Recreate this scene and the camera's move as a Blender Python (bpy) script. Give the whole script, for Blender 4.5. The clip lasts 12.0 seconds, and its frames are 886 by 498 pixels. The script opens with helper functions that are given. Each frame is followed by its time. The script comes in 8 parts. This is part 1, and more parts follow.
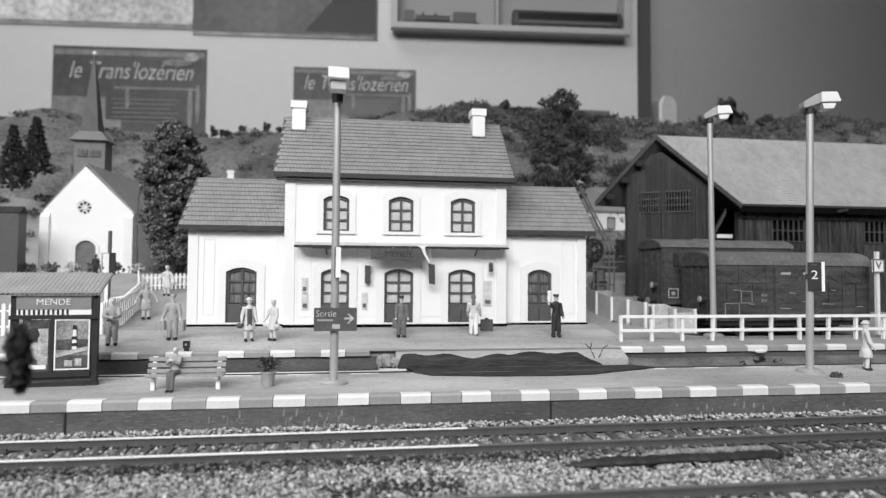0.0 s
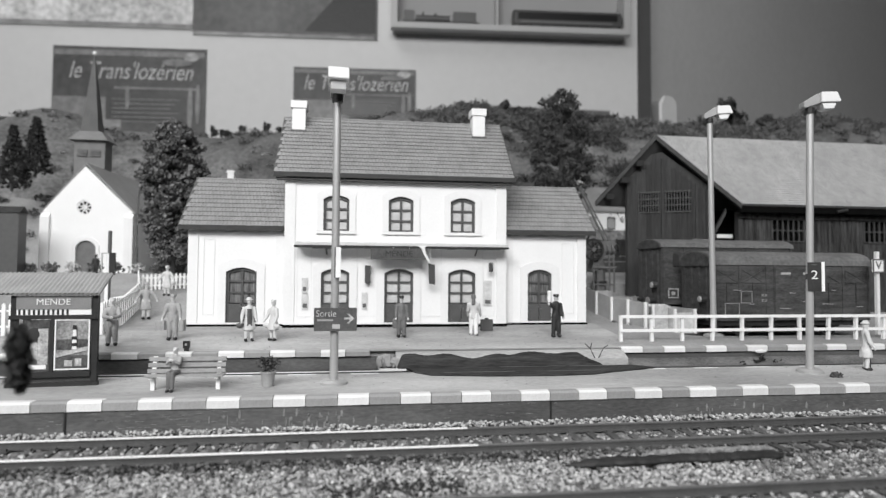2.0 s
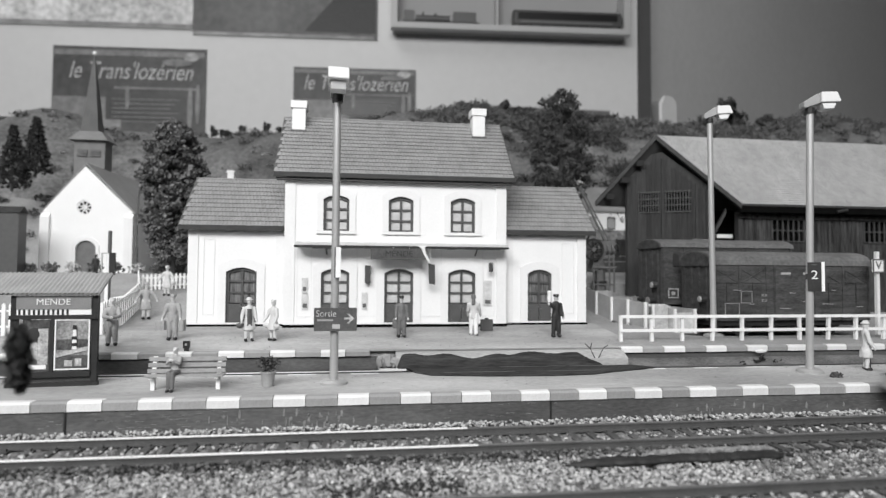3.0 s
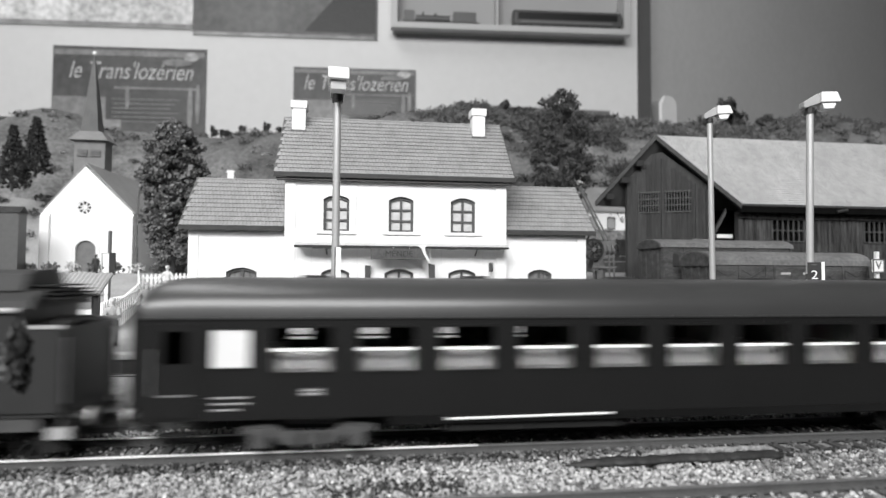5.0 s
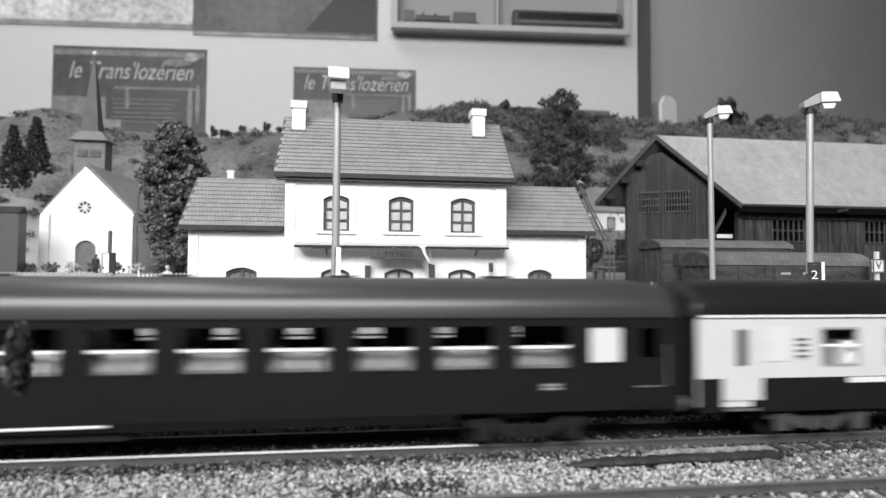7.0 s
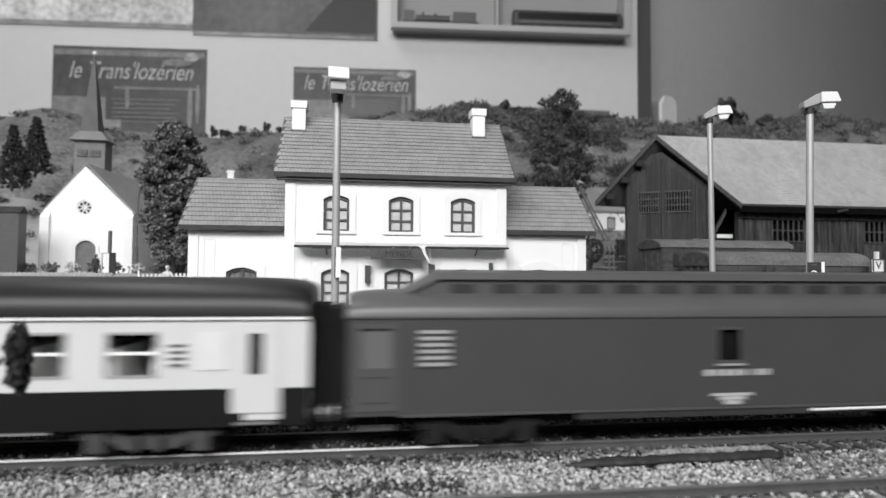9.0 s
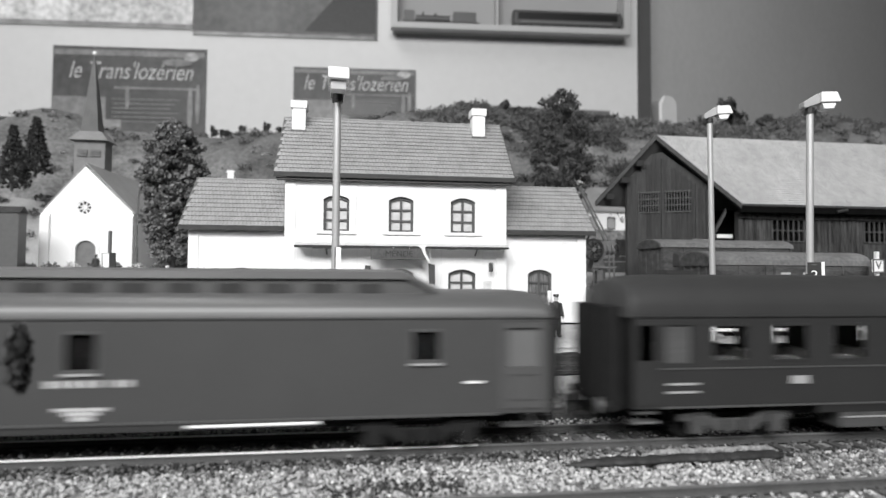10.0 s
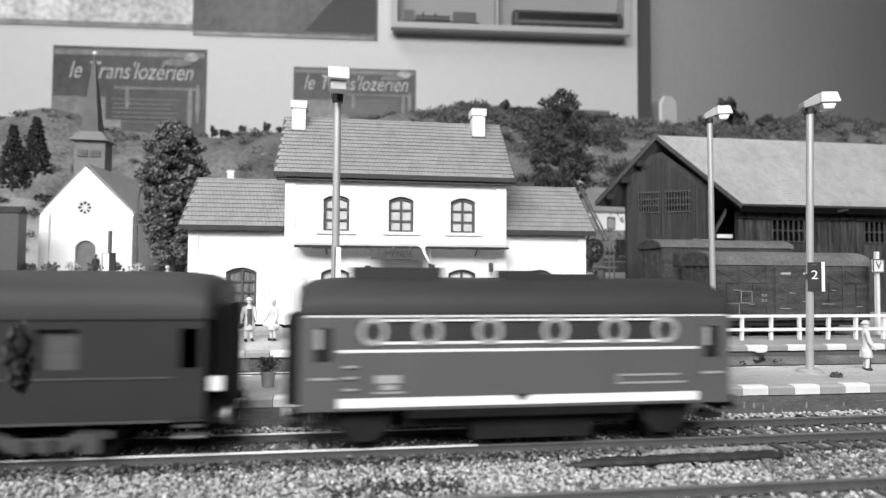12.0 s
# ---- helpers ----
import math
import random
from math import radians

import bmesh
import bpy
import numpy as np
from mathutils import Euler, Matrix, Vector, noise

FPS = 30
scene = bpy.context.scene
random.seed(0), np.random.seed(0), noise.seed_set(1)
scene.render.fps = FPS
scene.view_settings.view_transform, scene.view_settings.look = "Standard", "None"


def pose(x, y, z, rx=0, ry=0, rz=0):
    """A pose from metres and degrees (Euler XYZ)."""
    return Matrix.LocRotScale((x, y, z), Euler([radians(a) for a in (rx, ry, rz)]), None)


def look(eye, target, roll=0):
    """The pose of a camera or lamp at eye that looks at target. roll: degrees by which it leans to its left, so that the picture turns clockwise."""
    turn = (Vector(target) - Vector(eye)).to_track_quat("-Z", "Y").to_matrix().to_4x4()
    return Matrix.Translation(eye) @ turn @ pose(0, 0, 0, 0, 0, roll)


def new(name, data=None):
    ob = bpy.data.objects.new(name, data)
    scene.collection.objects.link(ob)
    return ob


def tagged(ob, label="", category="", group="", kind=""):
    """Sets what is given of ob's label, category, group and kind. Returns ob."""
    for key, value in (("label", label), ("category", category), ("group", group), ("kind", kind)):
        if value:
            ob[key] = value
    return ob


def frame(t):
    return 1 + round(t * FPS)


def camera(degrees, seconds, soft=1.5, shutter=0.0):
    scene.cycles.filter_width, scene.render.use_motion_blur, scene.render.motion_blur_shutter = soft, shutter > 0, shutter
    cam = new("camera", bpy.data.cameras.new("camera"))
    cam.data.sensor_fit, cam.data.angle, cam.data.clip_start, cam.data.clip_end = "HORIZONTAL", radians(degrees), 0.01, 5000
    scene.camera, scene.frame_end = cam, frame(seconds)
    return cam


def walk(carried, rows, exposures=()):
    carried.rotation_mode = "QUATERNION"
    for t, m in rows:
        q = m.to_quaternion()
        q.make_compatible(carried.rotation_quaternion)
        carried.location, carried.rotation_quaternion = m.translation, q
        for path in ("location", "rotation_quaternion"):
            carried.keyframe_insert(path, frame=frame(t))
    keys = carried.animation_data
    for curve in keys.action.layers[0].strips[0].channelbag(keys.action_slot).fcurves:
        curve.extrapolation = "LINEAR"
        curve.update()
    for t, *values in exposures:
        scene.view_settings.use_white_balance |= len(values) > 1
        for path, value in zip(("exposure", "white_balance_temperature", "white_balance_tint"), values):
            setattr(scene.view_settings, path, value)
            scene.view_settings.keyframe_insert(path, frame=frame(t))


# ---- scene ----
# A model railway station on a layout, seen from beside the tracks. Lengths below are millimetres of the model; MM turns them into metres.
MM = 0.001
EYE = Vector((0, 0, 0.0514))
YAW, PITCH = math.atan(1000 / 7506), math.atan(0.0366)
AHEAD = Vector((math.sin(YAW) * math.cos(PITCH), math.cos(YAW) * math.cos(PITCH), math.sin(PITCH)))
cam = camera(76.2, 12.0, soft=1.35, shutter=0.65)
walk(cam, [(0, look(EYE, EYE + AHEAD, 0.4)), (12, look(EYE, EYE + AHEAD, 0.4))], exposures=[(0, 0.0), (3.1, 0.0), (4.8, 0.37), (6.0, 0.44), (6.6, 0.36), (7.2, 0.33), (8.8, 0.1), (9.6, 0.24), (10.3, 0.46), (11.0, 0.5), (11.6, 0.44), (12, 0.42)])
cam.data.dof.use_dof = True
cam.data.dof.focus_distance = 0.24
cam.data.dof.aperture_fstop = 14.0

# ---- light: unseen lamps and a grey fill, added for the exhibition room's lighting ----
# even ambient grey, added to soften the shadows
world = bpy.data.worlds.new("ambient_fill")
world.use_nodes = True
world.node_tree.nodes["Background"].inputs[0].default_value = (0.5, 0.5, 0.5, 1)
world.node_tree.nodes["Background"].inputs[1].default_value = 0.22
scene.world = world


def added_lamp(name, x, y, z, sx, sy, watts, target):
    lamp = bpy.data.lights.new(name, "AREA")
    lamp.shape, lamp.size, lamp.size_y, lamp.energy = "RECTANGLE", sx, sy, watts
    ob = new(name, lamp)
    ob.matrix_world = look((x, y, z), target)
    return ob


# unseen lamp added well below the ceiling, to brighten the station front
added_lamp("added_front_lamp", -0.35, -0.90, 0.88, 1.5, 0.5, 34, (0, 0.28, 0))
# unseen lamp added overhead, for the room's ceiling light
added_lamp("added_back_lamp", -0.45, 0.45, 1.36, 1.2, 0.25, 6, (-0.3, 0.5, 0))


# ---- materials ----
def material(name, base, rough=0.7, metal=0.0, var=0.2, scale=250.0, fine=1800.0, bump=0.15, stain=0.0, stretch=(1, 1, 1), island=0.0, piece=0.0):
    m = bpy.data.materials.new(name)
    m.use_nodes = True
    nt = m.node_tree
    n, l = nt.nodes, nt.links
    b = n["Principled BSDF"]
    b.inputs["Roughness"].default_value, b.inputs["Metallic"].default_value = rough, metal
    tc = n.new("ShaderNodeTexCoord")
    mp = n.new("ShaderNodeMapping")
    mp.inputs["Scale"].default_value = stretch
    l.new(tc.outputs["Object"], mp.inputs[0])
    a, c = n.new("ShaderNodeTexNoise"), n.new("ShaderNodeTexNoise")
    a.inputs["Scale"].default_value, c.inputs["Scale"].default_value = scale, fine
    a.inputs["Detail"].default_value, c.inputs["Detail"].default_value = 5, 3
    l.new(mp.outputs[0], a.inputs[0])
    l.new(mp.outputs[0], c.inputs[0])
    add = n.new("ShaderNodeMath")
    add.operation = "ADD"
    l.new(a.outputs[0], add.inputs[0])
    l.new(c.outputs[0], add.inputs[1])
    ramp = n.new("ShaderNodeMapRange")
    ramp.inputs["From Min"].default_value, ramp.inputs["From Max"].default_value = 0.7, 1.3
    ramp.inputs["To Min"].default_value, ramp.inputs["To Max"].default_value = 1 - var, 1 + var
    l.new(add.outputs[0], ramp.inputs[0])
    value = ramp.outputs[0]

    def times(v, w):
        t = n.new("ShaderNodeMath")
        t.operation = "MULTIPLY"
        l.new(v, t.inputs[0])
        l.new(w, t.inputs[1])
        return t.outputs[0]

    def spread(source, amount):
        r = n.new("ShaderNodeMapRange")
        r.inputs["To Min"].default_value, r.inputs["To Max"].default_value = 1 - amount, 1 + amount
        l.new(source, r.inputs[0])
        return r.outputs[0]

    if island:
        g = n.new("ShaderNodeNewGeometry")
        value = times(value, spread(g.outputs["Random Per Island"], island))
    if piece:
        g = n.new("ShaderNodeObjectInfo")
        value = times(value, spread(g.outputs["Random"], piece))
    if stain:
        s = n.new("ShaderNodeTexNoise")
        s.inputs["Scale"].default_value, s.inputs["Detail"].default_value = scale * 0.18, 6
        l.new(mp.outputs[0], s.inputs[0])
        r = n.new("ShaderNodeMapRange")
        r.inputs["From Min"].default_value, r.inputs["From Max"].default_value = 0.42, 0.62
        r.inputs["To Min"].default_value, r.inputs["To Max"].default_value = 1 - stain, 1
        l.new(s.outputs[0], r.inputs[0])
        value = times(value, r.outputs[0])
    mul = n.new("ShaderNodeMath")
    mul.operation = "MULTIPLY"
    mul.inputs[1].default_value = base
    l.new(value, mul.inputs[0])
    l.new(mul.outputs[0], b.inputs["Base Color"])
    if bump:
        bp = n.new("ShaderNodeBump")
        bp.inputs["Strength"].default_value, bp.inputs["Distance"].default_value = bump, 0.0006
        l.new(add.outputs[0], bp.inputs["Height"])
        l.new(bp.outputs[0], b.inputs["Normal"])
    return m


def glass(name, tint=0.9, rough=0.03):
    m = bpy.data.materials.new(name)
    m.use_nodes = True
    b = m.node_tree.nodes["Principled BSDF"]
    b.inputs["Base Color"].default_value = (tint, tint, tint, 1)
    b.inputs["Roughness"].default_value = rough
    b.inputs["Transmission Weight"].default_value = 1
    b.inputs["IOR"].default_value = 1.05
    b.inputs["Specular IOR Level"].default_value = 0.8
    return m


PLASTER = material("white_painted_plastic_wall", 0.8, 0.5, var=0.03, scale=60, fine=900, bump=0.03)
PLASTER_TRIM = material("white_raised_trim", 0.76, 0.5, var=0.03, scale=80, fine=900, bump=0.03)
ROOF_TILE = material("moulded_roof_tile", 0.25, 0.65, var=0.12, scale=90, fine=1500, bump=0.1, island=0.08, stain=0.1)
SHED_TILE = material("pale_roof_tile", 0.4, 0.7, var=0.16, scale=120, fine=1500, bump=0.2, island=0.07, stain=0.1)
DARK_TRIM = material("dark_painted_gutter", 0.05, 0.5, var=0.25, scale=200)
JOINERY = material("dark_grey_window_joinery", 0.065, 0.5, var=0.15)
CURTAIN = material("pale_pane_backing", 0.55, 0.25, var=0.12, scale=120, fine=400, bump=0.0)
# dark tone that stands in for unlit interiors behind windows
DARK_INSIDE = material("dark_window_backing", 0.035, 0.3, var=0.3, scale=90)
HALF_CURTAIN = material("half_drawn_curtain", 0.12, 0.6, var=0.9, scale=160, fine=500, bump=0.0, stretch=(2.5, 1, 0.25))
DOOR_PANEL = material("dark_door_panel", 0.075, 0.5, var=0.15)
CANOPY = material("thin_metal_canopy", 0.6, 0.45, var=0.12, scale=120)
SIGN_GREY = material("grey_sign_board", 0.095, 0.5, var=0.1)
SIGN_DARK = material("dark_sign_board", 0.05, 0.5, var=0.15)
WHITE = material("white_paint", 0.8, 0.5, var=0.06, scale=150, stain=0.05)
LETTER = material("white_lettering", 0.75, 0.6, var=0.02, bump=0)
LETTER_DARK = material("black_lettering", 0.02, 0.6, var=0.02, bump=0)
PAVING = material("grey_platform_surface", 0.46, 0.8, var=0.24, scale=60, fine=900, bump=0.5, stain=0.34, stretch=(0.45, 1.3, 1))
KERB_WHITE = material("white_kerb_paint", 0.78, 0.55, var=0.08, scale=200, stain=0.14, piece=0.05)
KERB_GREY = material("grey_kerb_stone", 0.33, 0.7, var=0.12, scale=200, stain=0.15, piece=0.1)
PLATFORM_WALL = material("dark_weathered_platform_wall", 0.1, 0.75, var=0.32, scale=110, fine=900, bump=0.3, stain=0.3, stretch=(0.5, 1, 1.5))
# worn steel; its reflected light is put in as near white colour
RAIL_TOP = material("worn_railhead_painted_sheen", 0.92, 0.3, 0.1, var=0.06, scale=120, bump=0.02)
RAIL_DULL = material("dull_grey_railhead", 0.2, 0.5, 0.5, var=0.15, scale=120, bump=0.05)
RAIL_SIDE = material("rusty_dark_rail_side", 0.085, 0.6, 0.3, var=0.2, scale=120)
SLEEPER = material("dark_brown_plastic_sleeper", 0.07, 0.7, var=0.25, scale=300, piece=0.25)
BALLAST_BED = material("ballast_bed_grit", 0.2, 0.9, var=0.5, scale=500, fine=1500, bump=0.9)
STONE = material("granite_ballast_stone", 0.38, 0.85, var=0.25, scale=300, fine=1500, bump=0.2, island=0.48)
STONE_DARK = material("oily_ballast_stone", 0.13, 0.85, var=0.3, scale=300, fine=1500, bump=0.2, island=0.6)
STONE_BLACK = material("black_oily_stone", 0.022, 0.7, var=0.4, scale=300, fine=1500, bump=0.2, island=0.7)
PIT = material("grey_grit_pit_floor", 0.17, 0.85, var=0.5, scale=90, fine=900, bump=0.5, stain=0.35)
BLACK_FILL = material("black_felt_strip", 0.028, 0.8, var=0.75, scale=220, fine=900, bump=0.9, stretch=(0.22, 1.4, 1.4))
HILL = material("scattered_grass_hillside", 0.15, 0.95, var=0.6, scale=26, fine=260, bump=0.9, stain=0.45)
EARTH = material("sandy_village_ground", 0.3, 0.9, var=0.2, scale=50, fine=700, bump=0.4, stain=0.2)
LEAF = material("dark_foliage_foam", 0.06, 0.85, var=0.3, scale=120, fine=800, bump=0.2, island=0.55)
LEAF_PALE = material("pale_foliage_foam", 0.13, 0.85, var=0.3, scale=120, fine=800, bump=0.2, island=0.5)
SCRUB = material("dull_hill_scrub", 0.115, 0.9, var=0.35, scale=120, fine=800, bump=0.2, island=0.4)
FIR = material("dark_fir_foliage", 0.03, 0.9, var=0.3, scale=120, island=0.4)
BARK = material("dark_bark", 0.05, 0.9, var=0.3, scale=200)
SHED_WOOD = material("dark_stained_shed_planks", 0.038, 0.7, var=0.35, scale=120, fine=900, bump=0.3, stretch=(1.5, 1.5, 0.15), piece=0.2)
SHED_WOOD_OLD = material("weathered_grey_planks", 0.045, 0.75, var=0.85, scale=160, fine=1200, bump=0.4, stretch=(2.0, 2.0, 0.12), piece=0.3)
WAGON_WOOD = material("brown_wagon_boards", 0.07, 0.65, var=0.55, scale=200, fine=1400, bump=0.15, stretch=(0.4, 1, 1.5), stain=0.2)
WAGON_ROOF = material("dusty_wagon_roof", 0.15, 0.7, var=0.35, scale=60, fine=500, bump=0.15, stain=0.25)
IRON = material("black_iron", 0.03, 0.5, 0.2, var=0.3, scale=200)
LAMP_POLE = material("matt_grey_lamp_pole", 0.42, 0.42, 0.35, var=0.06, scale=100, bump=0.03)
LAMP_HOOD = material("pale_lamp_hood", 0.7, 0.45, var=0.05, scale=100, bump=0.03)
LAMP_SIDE = material("grey_lamp_hood_side", 0.3, 0.45, var=0.05, scale=100, bump=0.03)
WALL_PAINT = material("pale_room_wall_paint", 0.54, 0.85, var=0.03, scale=4, fine=60, bump=0.03)
# wall paint with some of the recess's shade put into its grey
WALL_GREY = material("shade_toned_far_wall_paint", 0.46, 0.85, var=0.05, scale=4, fine=60, bump=0.03)
POSTER_DARK = material("dark_poster_print", 0.085, 0.6, var=0.35, scale=9, fine=60, bump=0, stain=0.3)
POSTER_MID = material("mid_grey_poster_print", 0.22, 0.6, var=0.35, scale=14, fine=80, bump=0, stain=0.3)
POSTER_PALE = material("pale_photo_print", 0.5, 0.6, var=0.5, scale=16, fine=90, bump=0, stain=0.35)
BENCH_WOOD = material("grey_bench_slats", 0.3, 0.7, var=0.2, scale=300, stretch=(0.3, 1, 1))
FIG_PALE = material("pale_painted_figure", 0.55, 0.6, var=0.12, scale=350, bump=0.1)
FIG_MID = material("grey_painted_figure", 0.32, 0.6, var=0.15, scale=350, bump=0.1)
FIG_DARK = material("dark_uniform_figure", 0.02, 0.6, var=0.25, scale=350, bump=0.1)
COACH_DARK = material("dark_coach_enamel", 0.008, 0.38, var=0.12, scale=60, bump=0.02)
COACH_ROOF = material("grey_coach_roof", 0.03, 0.34, var=0.12, scale=50, bump=0.03)
COACH_WHITE = material("pale_coach_enamel", 0.56, 0.4, var=0.04, scale=60, bump=0.02)
POSTAL_GREY = material("mid_grey_van_enamel", 0.046, 0.42, var=0.08, scale=60, bump=0.02)
POSTAL_ROOF = material("mid_grey_van_roof", 0.065, 0.4, var=0.1, scale=50, bump=0.03)
OLD_COACH = material("old_coach_enamel", 0.023, 0.42, var=0.1, scale=60, bump=0.02)
OLD_ROOF = material("old_coach_roof", 0.022, 0.6, var=0.15, scale=50, bump=0.05)
TRAILER_GREY = material("railcar_trailer_enamel", 0.082, 0.4, var=0.06, scale=60, bump=0.02)
BOGIE = material("sooty_bogie_plastic", 0.012, 0.6, var=0.3, scale=200)
BOGIE_DUSTY = material("dusty_bogie_frame", 0.048, 0.65, var=0.3, scale=200)
STEEL = material("bright_steel_rod", 0.5, 0.35, 0.9, var=0.1)
GANGWAY = material("black_gangway_bellows", 0.012, 0.8, var=0.2, scale=200)
PALE_PRINT = material("dull_pale_lettering", 0.4, 0.6, var=0.05, bump=0)
BLIND = material("dim_drawn_blind", 0.055, 0.7, var=0.2, scale=120, stretch=(0.2, 1, 4))
# near black colour that stands in for deep shade
VOID = material("black_in_place_of_shade", 0.006, 0.9, var=0.2, bump=0)
PRINT_DARK = material("dark_printed_picture", 0.1, 0.35, var=0.7, scale=320, fine=1400, bump=0, stain=0.4)
PRINT_MID = material("grey_printed_picture", 0.3, 0.35, var=0.6, scale=300, fine=1400, bump=0, stain=0.4)
PRINT_PALE = material("pale_printed_picture", 0.5, 0.35, var=0.5, scale=300, fine=1400, bump=0, stain=0.5)
BOARD = material("layout_board_edge", 0.2, 0.8, var=0.2, scale=30)
CARPET = material("dull_room_floor", 0.2, 0.9, var=0.15, scale=30)
for dull, gloss in ((VOID, 0.0), (GANGWAY, 0.1), (BOGIE, 0.2), (SHED_WOOD, 0.2), (SHED_WOOD_OLD, 0.2), (WAGON_WOOD, 0.25), (IRON, 0.3), (BLACK_FILL, 0.35), (OLD_ROOF, 0.3), (COACH_DARK, 0.26), (OLD_COACH, 0.4)):
    dull.node_tree.nodes["Principled BSDF"].inputs["Specular IOR Level"].default_value = gloss
PANE = glass("clear_window_pane")


# ---- building helpers ----
def box(bm, x0, x1, y0, y1, z0, z1):
    v = [bm.verts.new(p) for p in ((x0, y0, z0), (x1, y0, z0), (x1, y1, z0), (x0, y1, z0), (x0, y0, z1), (x1, y0, z1), (x1, y1, z1), (x0, y1, z1))]
    for f in ((3, 2, 1, 0), (4, 5, 6, 7), (0, 1, 5, 4), (1, 2, 6, 5), (2, 3, 7, 6), (3, 0, 4, 7)):
        bm.faces.new([v[i] for i in f])
    return bm


def rod(bm, a, b, r0, r1=None, seg=10):
    """A tapered round bar from a to b."""
    a, b = Vector(a), Vector(b)
    r1 = r0 if r1 is None else r1
    q = (b - a).to_track_quat("Z", "Y")
    rings = []
    for p, r in ((a, r0), (b, r1)):
        rings.append([bm.verts.new(p + q @ Vector((max(r, 0.01) * math.cos(2 * math.pi * k / seg), max(r, 0.01) * math.sin(2 * math.pi * k / seg), 0))) for k in range(seg)])
    for k in range(seg):
        bm.faces.new([rings[0][k], rings[0][(k + 1) % seg], rings[1][(k + 1) % seg], rings[1][k]])
    bm.faces.new(rings[0][::-1])
    bm.faces.new(rings[1])
    return bm


def ball(bm, c, rx, ry, rz, u=10, v=7):
    made = bmesh.ops.create_uvsphere(bm, u_segments=u, v_segments=v, radius=1)
    for w in made["verts"]:
        w.co = Vector((c[0] + w.co.x * rx, c[1] + w.co.y * ry, c[2] + w.co.z * rz))
    return bm


def prism(bm, profile, a, b, axis="x"):
    """A closed profile drawn out along an axis: (y, z) along x, (x, z) along y, (x, y) along z."""
    def at(p, s):
        return {"x": (s, p[0], p[1]), "y": (p[0], s, p[1]), "z": (p[0], p[1], s)}[axis]
    A, B = [bm.verts.new(at(p, a)) for p in profile], [bm.verts.new(at(p, b)) for p in profile]
    n = len(profile)
    for k in range(n):
        bm.faces.new([A[k], A[(k + 1) % n], B[(k + 1) % n], B[k]])
    bm.faces.new(A[::-1])
    bm.faces.new(B)
    bmesh.ops.recalc_face_normals(bm, faces=bm.faces[:])
    return bm


def arch(x0, x1, z0, z1, rise=0.0, n=8):
    """An opening with a segmental head; z1 is its crown."""
    pts = [(x0, z0), (x1, z0)]
    if not rise:
        return pts + [(x1, z1), (x0, z1)]
    w = (x1 - x0) / 2
    R = (w * w + rise * rise) / (2 * rise)
    h = math.asin(w / R)
    return pts + [((x0 + x1) / 2 + R * math.sin(h - 2 * h * k / n), z1 - R + R * math.cos(h - 2 * h * k / n)) for k in range(n + 1)]


def pierced(bm, outer, holes, y0, y1):
    """A flat wall from y0 to y1 with openings cut through it."""
    edges = []
    for loop in (outer, *holes):
        vs = [bm.verts.new((p[0], y0, p[1])) for p in loop]
        edges += [bm.edges.new((vs[k], vs[(k + 1) % len(vs)])) for k in range(len(vs))]
    bmesh.ops.triangle_fill(bm, use_beauty=True, use_dissolve=False, edges=edges)
    faces = bm.faces[:]
    made = bmesh.ops.extrude_face_region(bm, geom=faces)
    for v in (g for g in made["geom"] if isinstance(g, bmesh.types.BMVert)):
        v.co.y = y1
    bmesh.ops.recalc_face_normals(bm, faces=bm.faces[:])
    return bm


def ring(bm, outer, inner, y0, y1):
    return pierced(bm, outer, [inner], y0, y1)


def part(name, bm, mat, parent=None, label="", bevel=0.0, smooth=False, at=None, kind=""):
    """One mesh object from a bmesh in millimetres."""
    if bevel:
        bmesh.ops.bevel(bm, geom=[e for e in bm.edges if len(e.link_faces) == 2 and e.calc_face_angle(0) > 0.5], offset=bevel, segments=1, affect="EDGES", clamp_overlap=True)
    me = bpy.data.meshes.new(name)
    bmesh.ops.scale(bm, vec=(MM, MM, MM), verts=bm.verts[:])
    bm.to_mesh(me)
    bm.free()
    me.materials.append(mat)
    if smooth:
        for p in me.polygons:
            p.use_smooth = True
    ob = new(name, me)
    if parent is not None:
        ob.parent = parent
    if at is not None:
        ob.location = Vector(at) * MM
    return tagged(ob, label, kind=kind)


def raw(name, verts, faces, mat, parent=None, label="", kind="", smooth=False):
    me = bpy.data.meshes.new(name)
    me.from_pydata([(a * MM, b * MM, c * MM) for a, b, c in verts], [], faces)
    me.materials.append(mat)
    me.update()
    if smooth:
        for p in me.polygons:
            p.use_smooth = True
    ob = new(name, me)
    if parent is not None:
        ob.parent = parent
    return tagged(ob, label, kind=kind)


def piece(name, mesh_ob, parent, at, turn=0.0):
    """One more object on the mesh of another."""
    ob = new(name, mesh_ob.data)
    ob.parent = parent
    ob.location = Vector(at) * MM
    ob.rotation_euler.z = turn
    return ob


def thing(name, x, y, z, label, category, group="", turn=0.0):
    ob = new(name)
    ob.empty_display_size = 0.005
    ob.location = (x * MM, y * MM, z * MM)
    ob.rotation_euler.z = radians(turn)
    return tagged(ob, label, category, group)


def B():
    return bmesh.new()


